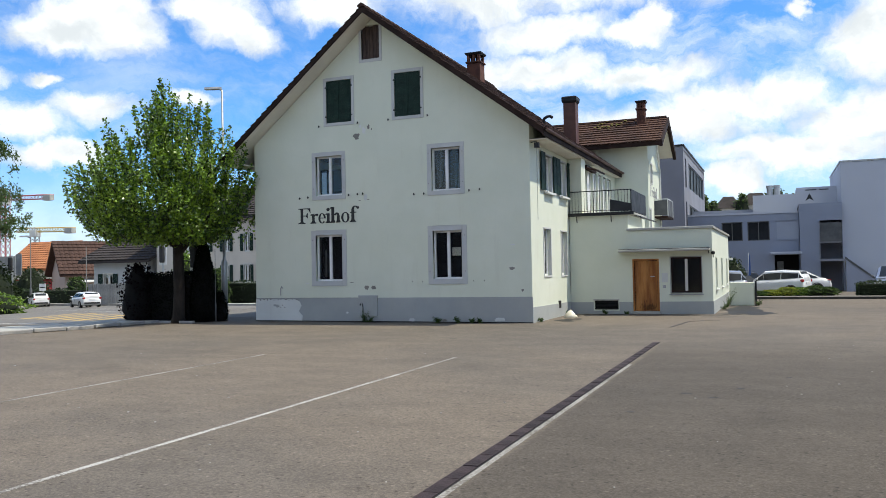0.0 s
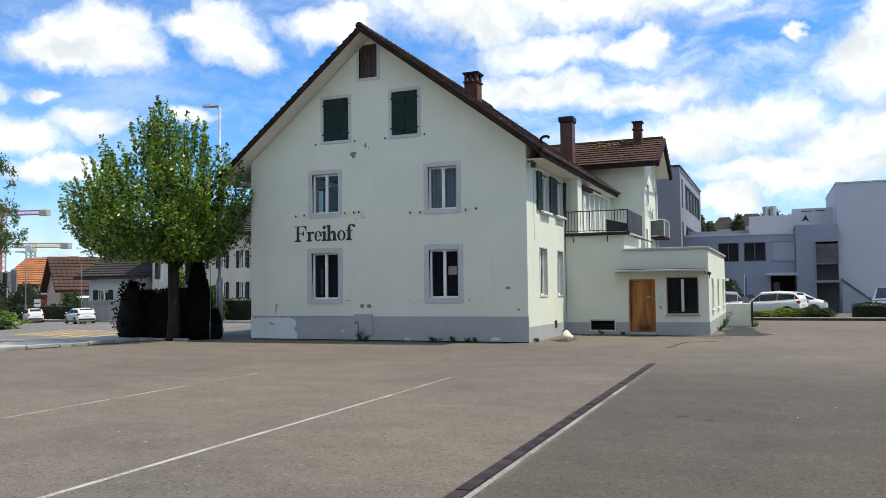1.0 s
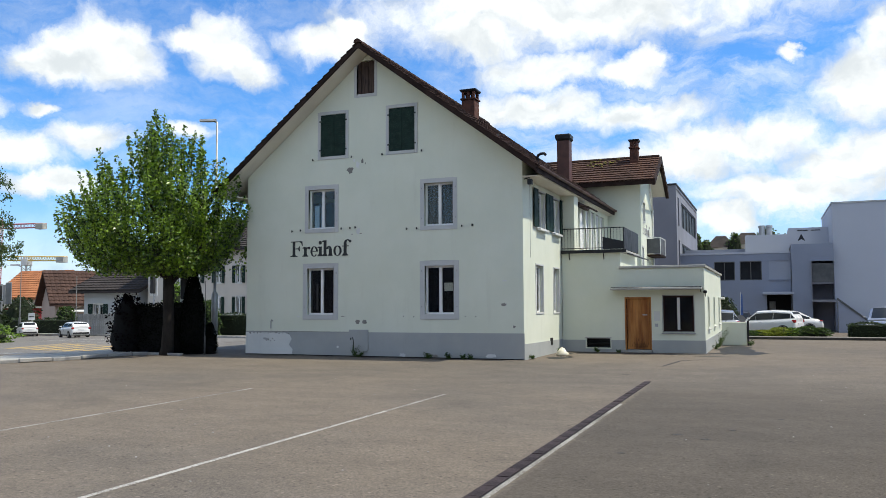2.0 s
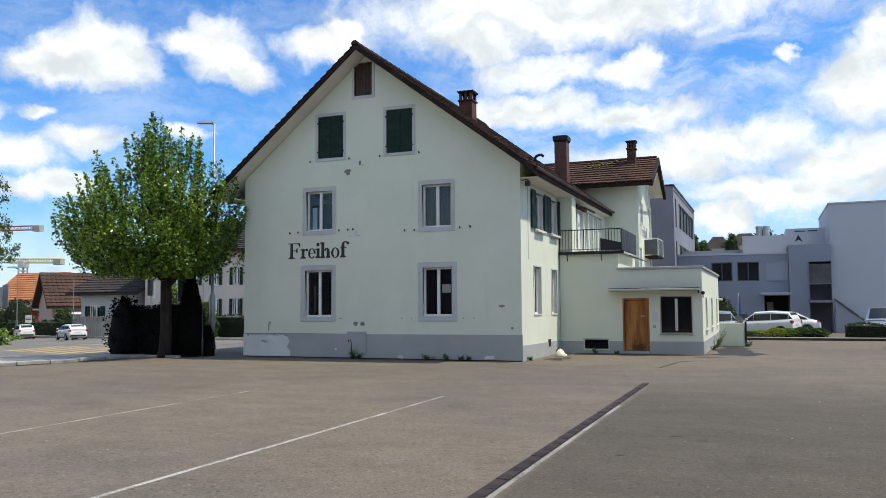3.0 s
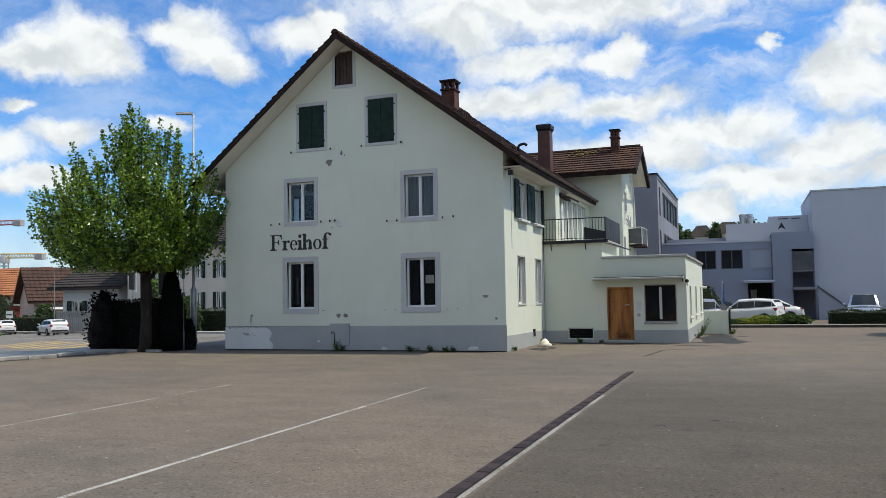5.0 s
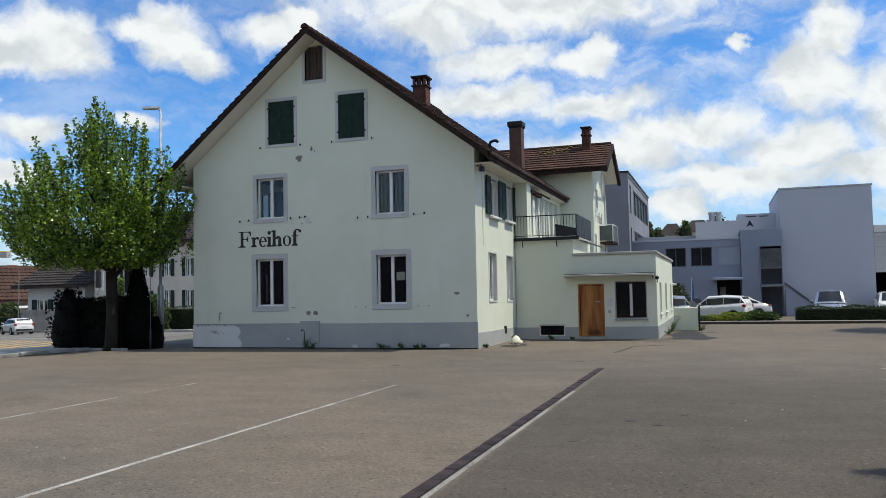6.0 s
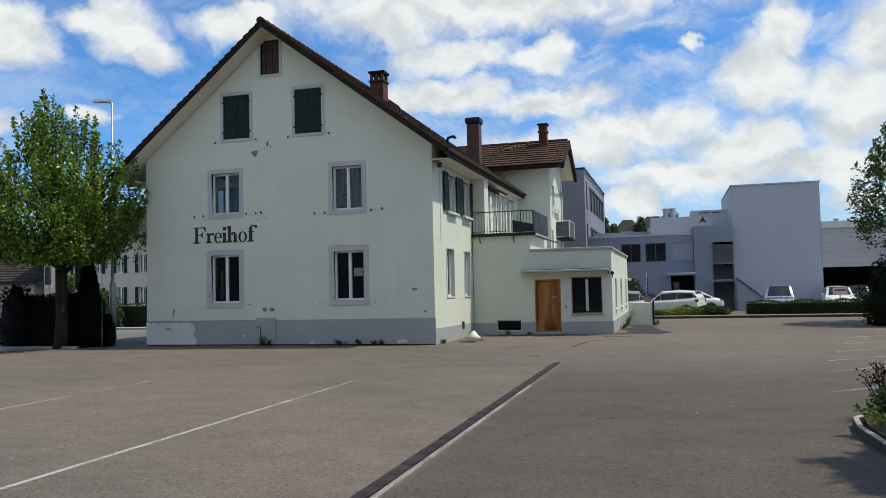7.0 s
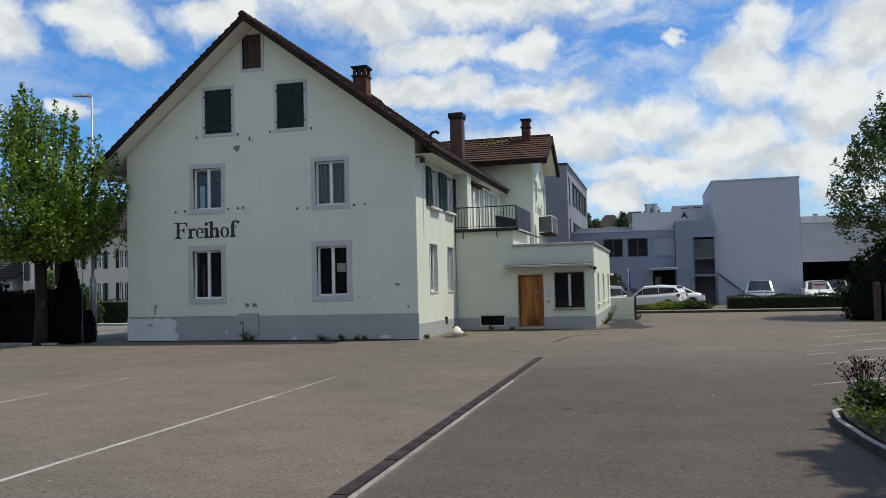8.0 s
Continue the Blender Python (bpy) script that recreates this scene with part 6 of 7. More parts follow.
def cottage(name, label, x0, x1, y0, y1, eave, ridge, wallm, roofm, wins=(), along="x", over=0.5, chim=None, shutters=False, gable_x=None):
    """A house with walls, tiled roof, windows with frames and an optional chimney."""
    t = thing(name, label, "house")
    xm, ym = (x0 + x1) / 2, (y0 + y1) / 2
    if along == "x":
        tops = [(x0, eave), (x1, eave)]
        stops = [(y0 + 0.25, eave), (ym, ridge - 0.25), (y1, eave)]
    else:
        tops = [(x0, eave), (xm, ridge - 0.25), (x1, eave)]
        stops = [(y0 + 0.25, eave), (y1, eave)]
    front = [w[1:] for w in wins if w[0] == "y"]
    sidew = [w[1:] for w in wins if w[0] == "x"]
    part("wall", wall_geo(("y", y0), x0, x1, 0, tops, front, 0.25), wallm, t)
    part("wall", wall_geo(("x", x1), y0 + 0.25, y1, 0, stops, sidew, 0.25), wallm, t)
    part("wall", wall_geo(("x", x0 + 0.25), y0 + 0.25, y1, 0, stops, [], 0.25), wallm, t)
    part("wall", Geo().box(x0, x1, y1, y1 + 0.25, 0, eave), wallm, t)
    slopes = (((x0 - over, y0 - over), (1, 0, 0), (0, ym - y0 + over), x1 - x0 + 2 * over), ((x0 - over, y1 + over), (1, 0, 0), (0, ym - y1 - over), x1 - x0 + 2 * over)) if along == "x" else \
        (((x0 - over, y0 - over), (0, 1, 0), (xm - x0 + over, 0), y1 - y0 + 2 * over), ((x1 + over, y0 - over), (0, 1, 0), (xm - x1 - over, 0), y1 - y0 + 2 * over))
    half = (ym - y0) if along == "x" else (xm - x0)
    drop = (ridge - eave) / half * over
    g = Geo()
    for (px, py), al, (dx, dy), length in slopes:
        a = Vector((px, py, eave - drop))
        b = a + Vector((dx, dy, ridge - eave + drop))
        L = Vector(al) * length
        g.loft([[a, b, b - Vector((0, 0, 0.16)), a - Vector((0, 0, 0.16))], [a + L, b + L, b + L - Vector((0, 0, 0.16)), a + L - Vector((0, 0, 0.16))]])
    rf = part("roof", g, roofm, t)
    for (px, py), al, (dx, dy), length in slopes:
        run = Vector((dx, dy, ridge - eave + drop))
        nv = max(4, int(run.length / 0.36))
        nu = max(4, int(length / 0.33))
        part("roof_tiles", tiles_geo((px, py, eave - drop + 0.01), al, run, nu, nv, length / nu, run.length / nv), roofm, rf, kind="stuff", fix=False)
    for w in wins:
        face = ("y", y0) if w[0] == "y" else ("x", x1)
        win = window(t, face, *w[1:], band=0.07, surround=M_CREAMPOST, depth=0.08)
        # dark sheet standing for the unlit room behind the pane
        part("blind", Geo().fbox(face, w[1], w[2], -0.3, -0.25, w[3], w[4]), M_DARKROOM, win)
        if shutters:
            u = (w[2] - w[1]) * 0.5
            for a, b in ((w[1] - u - 0.06, w[1] - 0.06), (w[2] + 0.06, w[2] + u + 0.06)):
                shutter(t, face, a, b, w[3], w[4], 0.03, 12)
    if chim:
        part("chimney", Geo().box(chim[0] - 0.35, chim[0] + 0.35, chim[1] - 0.3, chim[1] + 0.3, chim[2] - 1.6, chim[2]).box(chim[0] - 0.42, chim[0] + 0.42, chim[1] - 0.37, chim[1] + 0.37, chim[2], chim[2] + 0.1), M_DARKTILE, t)
    return t


cottage("house", "grey-white house with a dark tiled roof behind the fence", -35.05, -30.4, 15.0, 20.0, 3.2, 4.4, M_GREYR, M_DARKTILE, [("y", -34.2, -33.4, 0.95, 2.0)], "x", 0.7, None, True)
TURNED = pose(-42.9, 22.4, 0, 0, 0, 60)
pink = cottage("house", "pale pink house with a brown tiled roof", -2.4, 2.7, -2.1, 2.1, 2.5, 4.6, M_PINK, M_BROWNTILE, [("y", -1.5, -0.8, 0.4, 1.4), ("y", 0.0, 0.9, 0.3, 1.4)], "x", 0.5, (2.3, 0.2, 5.2))
pink.matrix_basis = TURNED
cottage("house", "house with a bright orange tiled roof", -61.4, -55.4, 30.0, 36.0, 3.0, 5.3, M_PALE, M_ORANGETILE, [("y", -59.5, -58.3, 1.2, 2.4)], "x", 0.5)
cottage("house", "pale two-storey house with dark green shutters", -36.0, -24.2, 22.0, 31.0, 6.3, 8.6, M_PALE, M_DARKTILE,
        [("y", x, x + 0.5, z, z + 1.25) for x in (-33.35, -31.55, -29.75, -27.95, -26.15) for z in (1.25, 3.5)], "x", 0.6, None, True)
t = thing("garage", "low red and grey shed behind the shrubs", "shed")
part("wall", Geo().box(-52.5, -48.6, 20, 24, 0, 1.7), M_REDSIGN, t, "red painted front")
part("roof", Geo().box(-52.9, -48.2, 19.6, 24.4, 1.7, 2.0).box(-52.6, -49.6, 21, 21.6, 2.0, 3.6), M_FENCE, t)
t = single("awning", Geo().box(-1.5, 1.4, -2.2, -2.11, 1.55, 1.65), M_GREYFRAME, "white awning on the pink house", "awning", m=TURNED)
part("awning_cloth", Geo().loft([[(x, -3.1, 1.40), (x, -2.2, 1.58), (x, -2.2, 1.63), (x, -3.1, 1.46)] for x in (-1.5, 1.4)]), M_CREAMPOST, t, "white awning cloth")
t = thing("dormer", "dark tiled dormer on the brown roof", "dormer", TURNED)
part("dormer_wall", Geo().box(0.7, 1.8, -1.9, -0.6, 2.4, 3.3), M_DARKTILE, t)
part("dormer_roof", Geo().loft([[(0.5, y, 3.2), (1.25, y, 3.7), (2.0, y, 3.2), (1.25, y, 3.35)] for y in (-2.15, -0.4)]), M_BROWNTILE, t)
hedge("far_hedge", -52.0, -34.6, 13.2, 14.4, 1.0, 11, "dark clipped hedge along the far pavement", M_HEDGE, M_CORE, 60, 0.14)
hedge("far_hedge", -30.0, -20.0, 13.6, 14.8, 1.35, 12, "dark clipped hedge in front of the pale house", M_HEDGE, M_CORE, 60, 0.12)
fence = thing("board_fence", "grey weathered board fence by the street", "fence")
board = Geo().box(-0.07, 0.07, -0.012, 0.012, 0.0, 1.35).mesh("board", 0.006)
board.materials.append(M_FENCE)
for i in range(34):
    ob = new("board", board)
    ob.parent = fence
    ob.matrix_basis = pose(-33.4 + i * 0.16, 12.9, 0.0 + 0.02 * ((i * 7) % 3))
part("fence_rail", Geo().box(-33.5, -28.0, 12.92, 12.97, 0.3, 0.38).box(-33.5, -28.0, 12.92, 12.97, 1.0, 1.08), M_FENCE, fence)
g = Geo()
for i in range(24):
    g.box(-60 + i * 2.0, -58 + i * 2.0, 12.2, 12.36, 0.0, 0.12)
single("far_kerb", g, M_KERB, "granite kerb of the far pavement", "kerb", kind="structure")
g = Geo()
for i in range(24):
    g.box(-60 + i * 2.0, -58 + i * 2.0, 12.36, 13.0, 0.0, 0.11)
single("far_pavement", g, M_CONCRETE, "pale far pavement", "pavement", kind="structure")
for i, (x, y, w, h, m) in enumerate(((-46.0, 14.8, 3.2, 3.4, M_LEAF_D), (-41.6, 15.6, 2.6, 2.5, M_HEDGE), (-44.2, 15.8, 2.2, 2.0, M_HEDGE), (-36.4, 14.8, 1.7, 1.8, M_LEAF_D), (-26.6, 13.9, 2.0, 3.2, M_LEAF), (-24.0, 13.8, 1.6, 2.2, M_LEAF_D))):
    bush("garden_bush", x, y, w, w * 0.8, h, 70 + i, "leafy green garden bush by the far pavement", m, M_CORE, 900, 0.18, group="far bushes", rag=0.3)
for i, (x, y, w, h, m) in enumerate(((-32.0, 3.8, 5.0, 2.9, M_LEAF_SHADE), (-29.9, 2.6, 4.4, 1.15, M_LEAF), (-35.4, 6.0, 4.8, 3.6, M_LEAF_SHADE))):
    bush("verge_bush", x, y, w, w * 0.8, h, 80 + i, "green bush on the grass verge", m, M_CORE, 2600, 0.15, group="verge bushes", rag=0.3)
tree("birch_tree", -31.6, 3.6, 11.6, [(3.2, 2.0), (4.5, 2.6), (6.5, 2.6), (9.0, 1.8), (11.3, 0.4)], 15000, 0.13, 14, "drooping birch at the edge of the street", M_LEAF_BIRCH, 0.14, 3.0, 14, droop=0.9, top_twigs=False)

# scale everything across the street about the camera's viewpoint, down to the falling ground
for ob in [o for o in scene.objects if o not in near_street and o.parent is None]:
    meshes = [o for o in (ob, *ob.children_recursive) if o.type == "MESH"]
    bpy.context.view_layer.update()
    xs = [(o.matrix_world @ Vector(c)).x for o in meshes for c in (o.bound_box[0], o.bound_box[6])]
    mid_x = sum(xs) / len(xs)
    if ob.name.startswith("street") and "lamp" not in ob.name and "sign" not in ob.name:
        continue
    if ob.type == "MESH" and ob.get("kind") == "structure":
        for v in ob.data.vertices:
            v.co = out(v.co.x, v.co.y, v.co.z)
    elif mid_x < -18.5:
        ob.matrix_basis = Matrix.Translation(VIEWPOINT) @ Matrix.Scale(sight_scale(mid_x), 4) @ Matrix.Translation(-VIEWPOINT) @ ob.matrix_basis

# ---- tower cranes on the horizon ----


def lattice(g, a, b, s, bays, r):
    """A square lattice beam from a to b."""
    a, b = Vector(a), Vector(b)
    d = (b - a).normalized()
    u = d.cross(Vector((0, 0, 1)) if abs(d.z) < 0.9 else Vector((1, 0, 0))).normalized() * s / 2
    v = d.cross(u).normalized() * s / 2
    corners = [u + v, u - v, -u - v, -u + v]
    for c in corners:
        g.tube([a + c, b + c], r, 4)
    for i in range(bays):
        p, q = a.lerp(b, i / bays), a.lerp(b, (i + 1) / bays)
        for c, e in zip(corners, corners[1:] + corners[:1]):
            g.tube([p + c, q + e], r * 0.6, 3)


for label, m, x, y, z, j0, j1, cab in (("red lattice tower crane far behind the houses", M_RED, -172.5, 120, 24.0, -9, 16, 22.0), ("yellow tower crane far behind the houses", M_CRANE, -163.5, 121, 14.2, -6, 13, 13.7)):
    t = thing("tower_crane", label, "crane", pose(x, y, 0))
    g = Geo()
    lattice(g, (0, 0, 0), (0, 0, z), 1.5, 16, 0.14)
    part("mast", g, m if m is M_RED else M_STEEL, t)
    g = Geo()
    lattice(g, (j0, 0, cab), (j1, 0, cab - 0.5), 1.0, 22, 0.11)
    part("jib", g, m, t)
    part("cabin", Geo().box(-0.9, 1.2, -0.9, 0.9, cab - 1.9, cab - 0.2), M_CREAMPOST, t, bevel=0.1)
    part("counterweight", Geo().box(j1 - 2.4, j1, -0.7, 0.7, cab - 1.4, cab), M_CONCRETE, t, bevel=0.05)

# ---- vehicles ----


def car(name, x, y, yaw, L, W, H, paint, label, stance, group="", z=0.0):
    """A passenger car, front towards local -x. stance: hood end, roof start, roof end, tail start as shares of the length, belt and hood heights."""
    hood_end, roof_a, roof_b, tail, belt, hood_h, tail_h = stance
    t = thing(name, label, "car", pose(x, y, z, 0, 0, yaw), group)
    hw = W / 2
    st = [0.0, 0.012, 0.04, 0.10, 0.2, hood_end, (hood_end + roof_a) / 2, roof_a, (roof_a * 2 + roof_b) / 3, (roof_a + 2 * roof_b) / 3, roof_b, (roof_b + tail) / 2, tail, 0.965, 0.99, 1.0]
    st = sorted(set(st))

    def shoulder(s):
        return float(np.interp(s, [0, 0.02, 0.06, 0.2, hood_end, 0.6, tail, 0.985, 1.0], [0.52, 0.60, 0.70, hood_h - 0.04, hood_h, belt, tail_h, tail_h - 0.12, 0.62]))

    def roof(s):
        return float(np.interp(s, [hood_end, roof_a, (roof_a + roof_b) / 2, roof_b, tail], [hood_h, H - 0.05, H, H - 0.07, tail_h]))

    def half(s):
        return hw * float(np.interp(s, [0, 0.02, 0.06, 0.16, 0.3, 0.8, 0.94, 0.985, 1.0], [0.62, 0.78, 0.90, 0.985, 1.0, 1.0, 0.95, 0.88, 0.78]))

    def bottom(s):
        return float(np.interp(s, [0, 0.06, 0.12, 0.9, 1.0], [0.30, 0.2, 0.19, 0.2, 0.34]))

    rings = []
    for s in st:
        X, h, zs, zb = (s - 0.5) * L, half(s), shoulder(s), bottom(s)
        pts = [(0.80 * h, zb), (0.97 * h, zb + 0.08), (1.0 * h, zb + 0.30 * (zs - zb)), (0.995 * h, zb + 0.7 * (zs - zb)), (0.95 * h, zs - 0.02), (0.80 * h, zs + 0.012), (0.0, zs + 0.03)]
        rings.append([(X, -a, b) for a, b in pts[:-1]] + [(X, 0, pts[-1][1])] + [(X, a, b) for a, b in reversed(pts[:-1])])
    body = part("body", Geo().loft(rings), paint, t, smooth=True, label="")
    # cabin
    cs = sorted({hood_end, (hood_end + roof_a) / 2, roof_a, roof_a + 0.06, (roof_a + roof_b) / 2, roof_b - 0.04, roof_b, (roof_b + tail) / 2, tail})

    def cab(s, o=0.0):
        X, h, zr, zs = (s - 0.5) * L, half(s), roof(s), shoulder(s) - 0.01
        f = (zr - zs) / max(0.05, H - belt)
        top = 0.93 * h - 0.20 * h * min(1, f)
        return X, 0.93 * h + o, top + o, zs, max(zr, zs + 0.01)

    rings = []
    for s in cs:
        X, lo, hi, z0, z1 = cab(s)
        rings.append([(X, -lo, z0), (X, -hi, z1 - 0.07 * min(1, (z1 - z0) / 0.3)), (X, -hi * 0.82, z1 - 0.01), (X, 0, z1 + 0.015), (X, hi * 0.82, z1 - 0.01), (X, hi, z1 - 0.07 * min(1, (z1 - z0) / 0.3)), (X, lo, z0)])
    part("cabin", Geo().loft(rings), paint, t, smooth=False)
    spans = [(hood_end + 0.06, roof_a - 0.006, 0.0), (roof_a - 0.002, (roof_a + roof_b) / 2 - 0.004, 0.0), ((roof_a + roof_b) / 2 + 0.004, roof_b - 0.004, 0.0), (roof_b + 0.004, (roof_b + tail) / 2 + 0.03, 0.0)]
    for side in (-1, 1):
        for a, b, _ in spans:
            n = 5
            g = Geo()
            lo_r, hi_r = [], []
            for i in range(n + 1):
                s = a + (b - a) * i / n
                X, lo, hi, z0, z1 = cab(s, 0.006)
                f0, f1 = 0.08, 0.84
                zt = z1 - 0.07 * min(1, (z1 - z0) / 0.3)
                lo_r.append((X, side * (lo + (hi - lo) * f0), z0 + (zt - z0) * f0))
                hi_r.append((X, side * (lo + (hi - lo) * f1), z0 + (zt - z0) * f1))
            part("side_window", g.loft([lo_r, hi_r], caps=False, closed=False), M_CARGLASS, t)
    for nm, a, b in (("windscreen", hood_end + 0.02, roof_a - 0.004), ("rear_window", roof_b + 0.006, tail - 0.035)):
        g = Geo()
        r0, r1 = [], []
        for s, ring in ((a, r0), (b, r1)):
            X, lo, hi, z0, z1 = cab(s)
            for f in (-0.80, -0.4, 0.0, 0.4, 0.80):
                ring.append((X, hi * f, z1 + 0.020 - 0.012 * abs(f)))
        part(nm, g.loft([r0, r1], caps=False, closed=False), M_CARGLASS, t)
    # wheels
    for sx in (0.185, 0.815):
        for side in (-1, 1):
            X, Yw, R = (sx - 0.5) * L, side * (hw - 0.10), 0.315
            tyre = Geo().loft([[(X + r * math.cos(q), Yw + side * o, R + r * math.sin(q)) for q in (2 * math.pi * k / 24 for k in range(24))] for r, o in ((R * 0.62, -0.10), (R * 0.96, -0.10), (R, -0.06), (R, 0.07), (R * 0.96, 0.105), (R * 0.66, 0.11), (R * 0.64, 0.07))], caps=True)
            wh = part("wheel", tyre, M_TYRE, t, smooth=False)
            g = Geo()
            for k in range(8):
                q = 2 * math.pi * k / 8
                c, s_ = math.cos(q), math.sin(q)
                p = [(0.04, -0.035), (R * 0.63, -0.05), (R * 0.63, 0.05), (0.04, 0.035)]
                g.prism([(X + c * a - s_ * b, Yw + side * 0.085, R + s_ * a + c * b) for a, b in p], (0, side * 0.02, 0))
            g.loft([[(X + r * math.cos(q), Yw + side * o, R + r * math.sin(q)) for q in (2 * math.pi * k / 24 for k in range(24))] for r, o in ((R * 0.66, 0.08), (R * 0.66, 0.115), (R * 0.60, 0.115), (R * 0.60, 0.08))], caps=False)
            part("rim", g, M_RIM, wh)
            arch = Geo().loft([[(X + r * math.cos(q), side * (hw + o), R + r * math.sin(q)) for q in (math.pi * k / 16 for k in range(17))] for r, o in ((R + 0.045, -0.06), (R + 0.045, 0.004), (R + 0.005, 0.004), (R + 0.005, -0.06))], caps=False, closed=False)
            part("wheel_arch", arch, M_PLASTIC, t)
    for side in (-1, 1):
        X = -L / 2
        g = Geo().loft([[(X + 0.06, side * hw * 0.52, 0.62), (X + 0.28, side * hw * 0.93, 0.70), (X + 0.50, side * hw * 0.965, 0.78), (X + 0.30, side * hw * 0.80, 0.775), (X + 0.12, side * hw * 0.55, 0.72)],
                        [(X - 0.0, side * hw * 0.52, 0.60), (X + 0.20, side * hw * 0.97, 0.68), (X + 0.50, side * hw * 0.99, 0.80), (X + 0.30, side * hw * 0.82, 0.80), (X + 0.08, side * hw * 0.55, 0.74)]])
        part("headlight", g, M_HEADLAMP, t)
        X = L / 2
        g = Geo().box(X - 0.26, X - 0.02, side * hw * 0.80 - 0.09, side * hw * 0.80 + 0.13 * 1.0, 0.80, tail_h - 0.08)
        part("tail_light", g, M_REDLAMP, t, bevel=0.03)
        g = Geo().loft([[(-L / 2 + L * (hood_end + 0.07), side * (hw - 0.02), belt + 0.02), (-L / 2 + L * (hood_end + 0.07), side * (hw + 0.16), belt + 0.03), (-L / 2 + L * (hood_end + 0.07), side * (hw + 0.16), belt + 0.14), (-L / 2 + L * (hood_end + 0.07), side * (hw - 0.02), belt + 0.10)],
                        [(-L / 2 + L * (hood_end + 0.10), side * (hw - 0.02), belt + 0.03), (-L / 2 + L * (hood_end + 0.10), side * (hw + 0.13), belt + 0.04), (-L / 2 + L * (hood_end + 0.10), side * (hw + 0.13), belt + 0.13), (-L / 2 + L * (hood_end + 0.10), side * (hw - 0.02), belt + 0.10)]])
        part("mirror", g, paint, t, bevel=0.015)
        for s in (0.45, 0.64):
            part("door_handle", Geo().box((s - 0.5) * L, (s - 0.5) * L + 0.17, side * hw - 0.02, side * hw + 0.018, belt - 0.13, belt - 0.10), paint, t, bevel=0.006)
        part("sill_strip", Geo().box(-L * 0.27, L * 0.27, side * hw - 0.035, side * hw + 0.006, 0.20, 0.30), M_PLASTIC, t, bevel=0.01)
    part("grille", Geo().box(-L / 2 - 0.012, -L / 2 + 0.05, -hw * 0.45, hw * 0.45, 0.40, 0.56), M_PLASTIC, t, bevel=0.02)
    part("number_plate", Geo().box(-L / 2 - 0.02, -L / 2 + 0.01, -0.25, 0.25, 0.42, 0.52), M_PLATE, t)
    part("number_plate", Geo().box(L / 2 - 0.03, L / 2 + 0.012, -0.25, 0.25, 0.70, 0.81), M_PLATE, t)
    part("rear_bumper", Geo().box(L / 2 - 0.12, L / 2 + 0.02, -hw * 0.78, hw * 0.78, 0.36, 0.54), M_PLASTIC, t, bevel=0.03)
    return t


HATCH = (0.22, 0.40, 0.925, 0.99, 0.94, 0.89, 1.06)
SALOON = (0.27, 0.46, 0.70, 0.88, 0.92, 0.86, 0.94)
VAN = (0.17, 0.34, 0.90, 0.985, 1.0, 0.95, 1.06)
car("silver_hatchback", 4.3, 17.95, 4, 4.27, 1.76, 1.60, M_SILVER, "silver compact hatchback half hidden behind the annex", HATCH)
car("white_hatchback", 7.75, 23.2, -20, 3.65, 1.68, 1.50, M_CARWHITE, "white hatchback parked behind the low hedge", HATCH)
car("white_saloon", 8.65, 27.2, 4, 4.4, 1.74, 1.42, M_CARWHITE, "white saloon parked beside the works entrance", SALOON)
car("dark_hatchback", 4.9, 25.4, 6, 4.1, 1.72, 1.45, M_CARDARK, "dark car parked behind the white hatchback", HATCH)
car("silver_van", 14.0, 25.6, 82, 4.5, 1.80, 1.66, M_SILVER, "silver people carrier parked nose out before the blank wall", VAN)
car("dark_hatchback", 19.4, 31.2, 70, 4.2, 1.75, 1.55, M_CARDARK, "dark car parked in the loading bay", HATCH)
car("white_van", 17.9, 29.6, 85, 4.2, 1.75, 1.5, M_CARWHITE, "white car parked in the loading bay", HATCH)
# both cars are moved out along the camera's sight line, at their own size
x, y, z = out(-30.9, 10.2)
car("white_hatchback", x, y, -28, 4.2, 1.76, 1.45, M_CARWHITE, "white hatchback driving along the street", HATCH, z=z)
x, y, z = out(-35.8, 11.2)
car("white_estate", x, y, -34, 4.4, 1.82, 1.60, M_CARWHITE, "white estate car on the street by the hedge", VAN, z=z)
t = thing("parking_board", "small red and white board in the loading bay", "sign", pose(17.6, 27.2, 0))
part("board", Geo().box(-0.4, 0.4, -0.02, 0.02, 1.0, 1.42), M_PLATE, t)
part("bar", Geo().box(-0.32, 0.32, -0.03, -0.021, 1.22, 1.32), M_REDSIGN, t)
part("post", Geo().lathe([(0.03, 0), (0.03, 1.0)], (0, 0.0, 0), 8), M_STEEL, t)

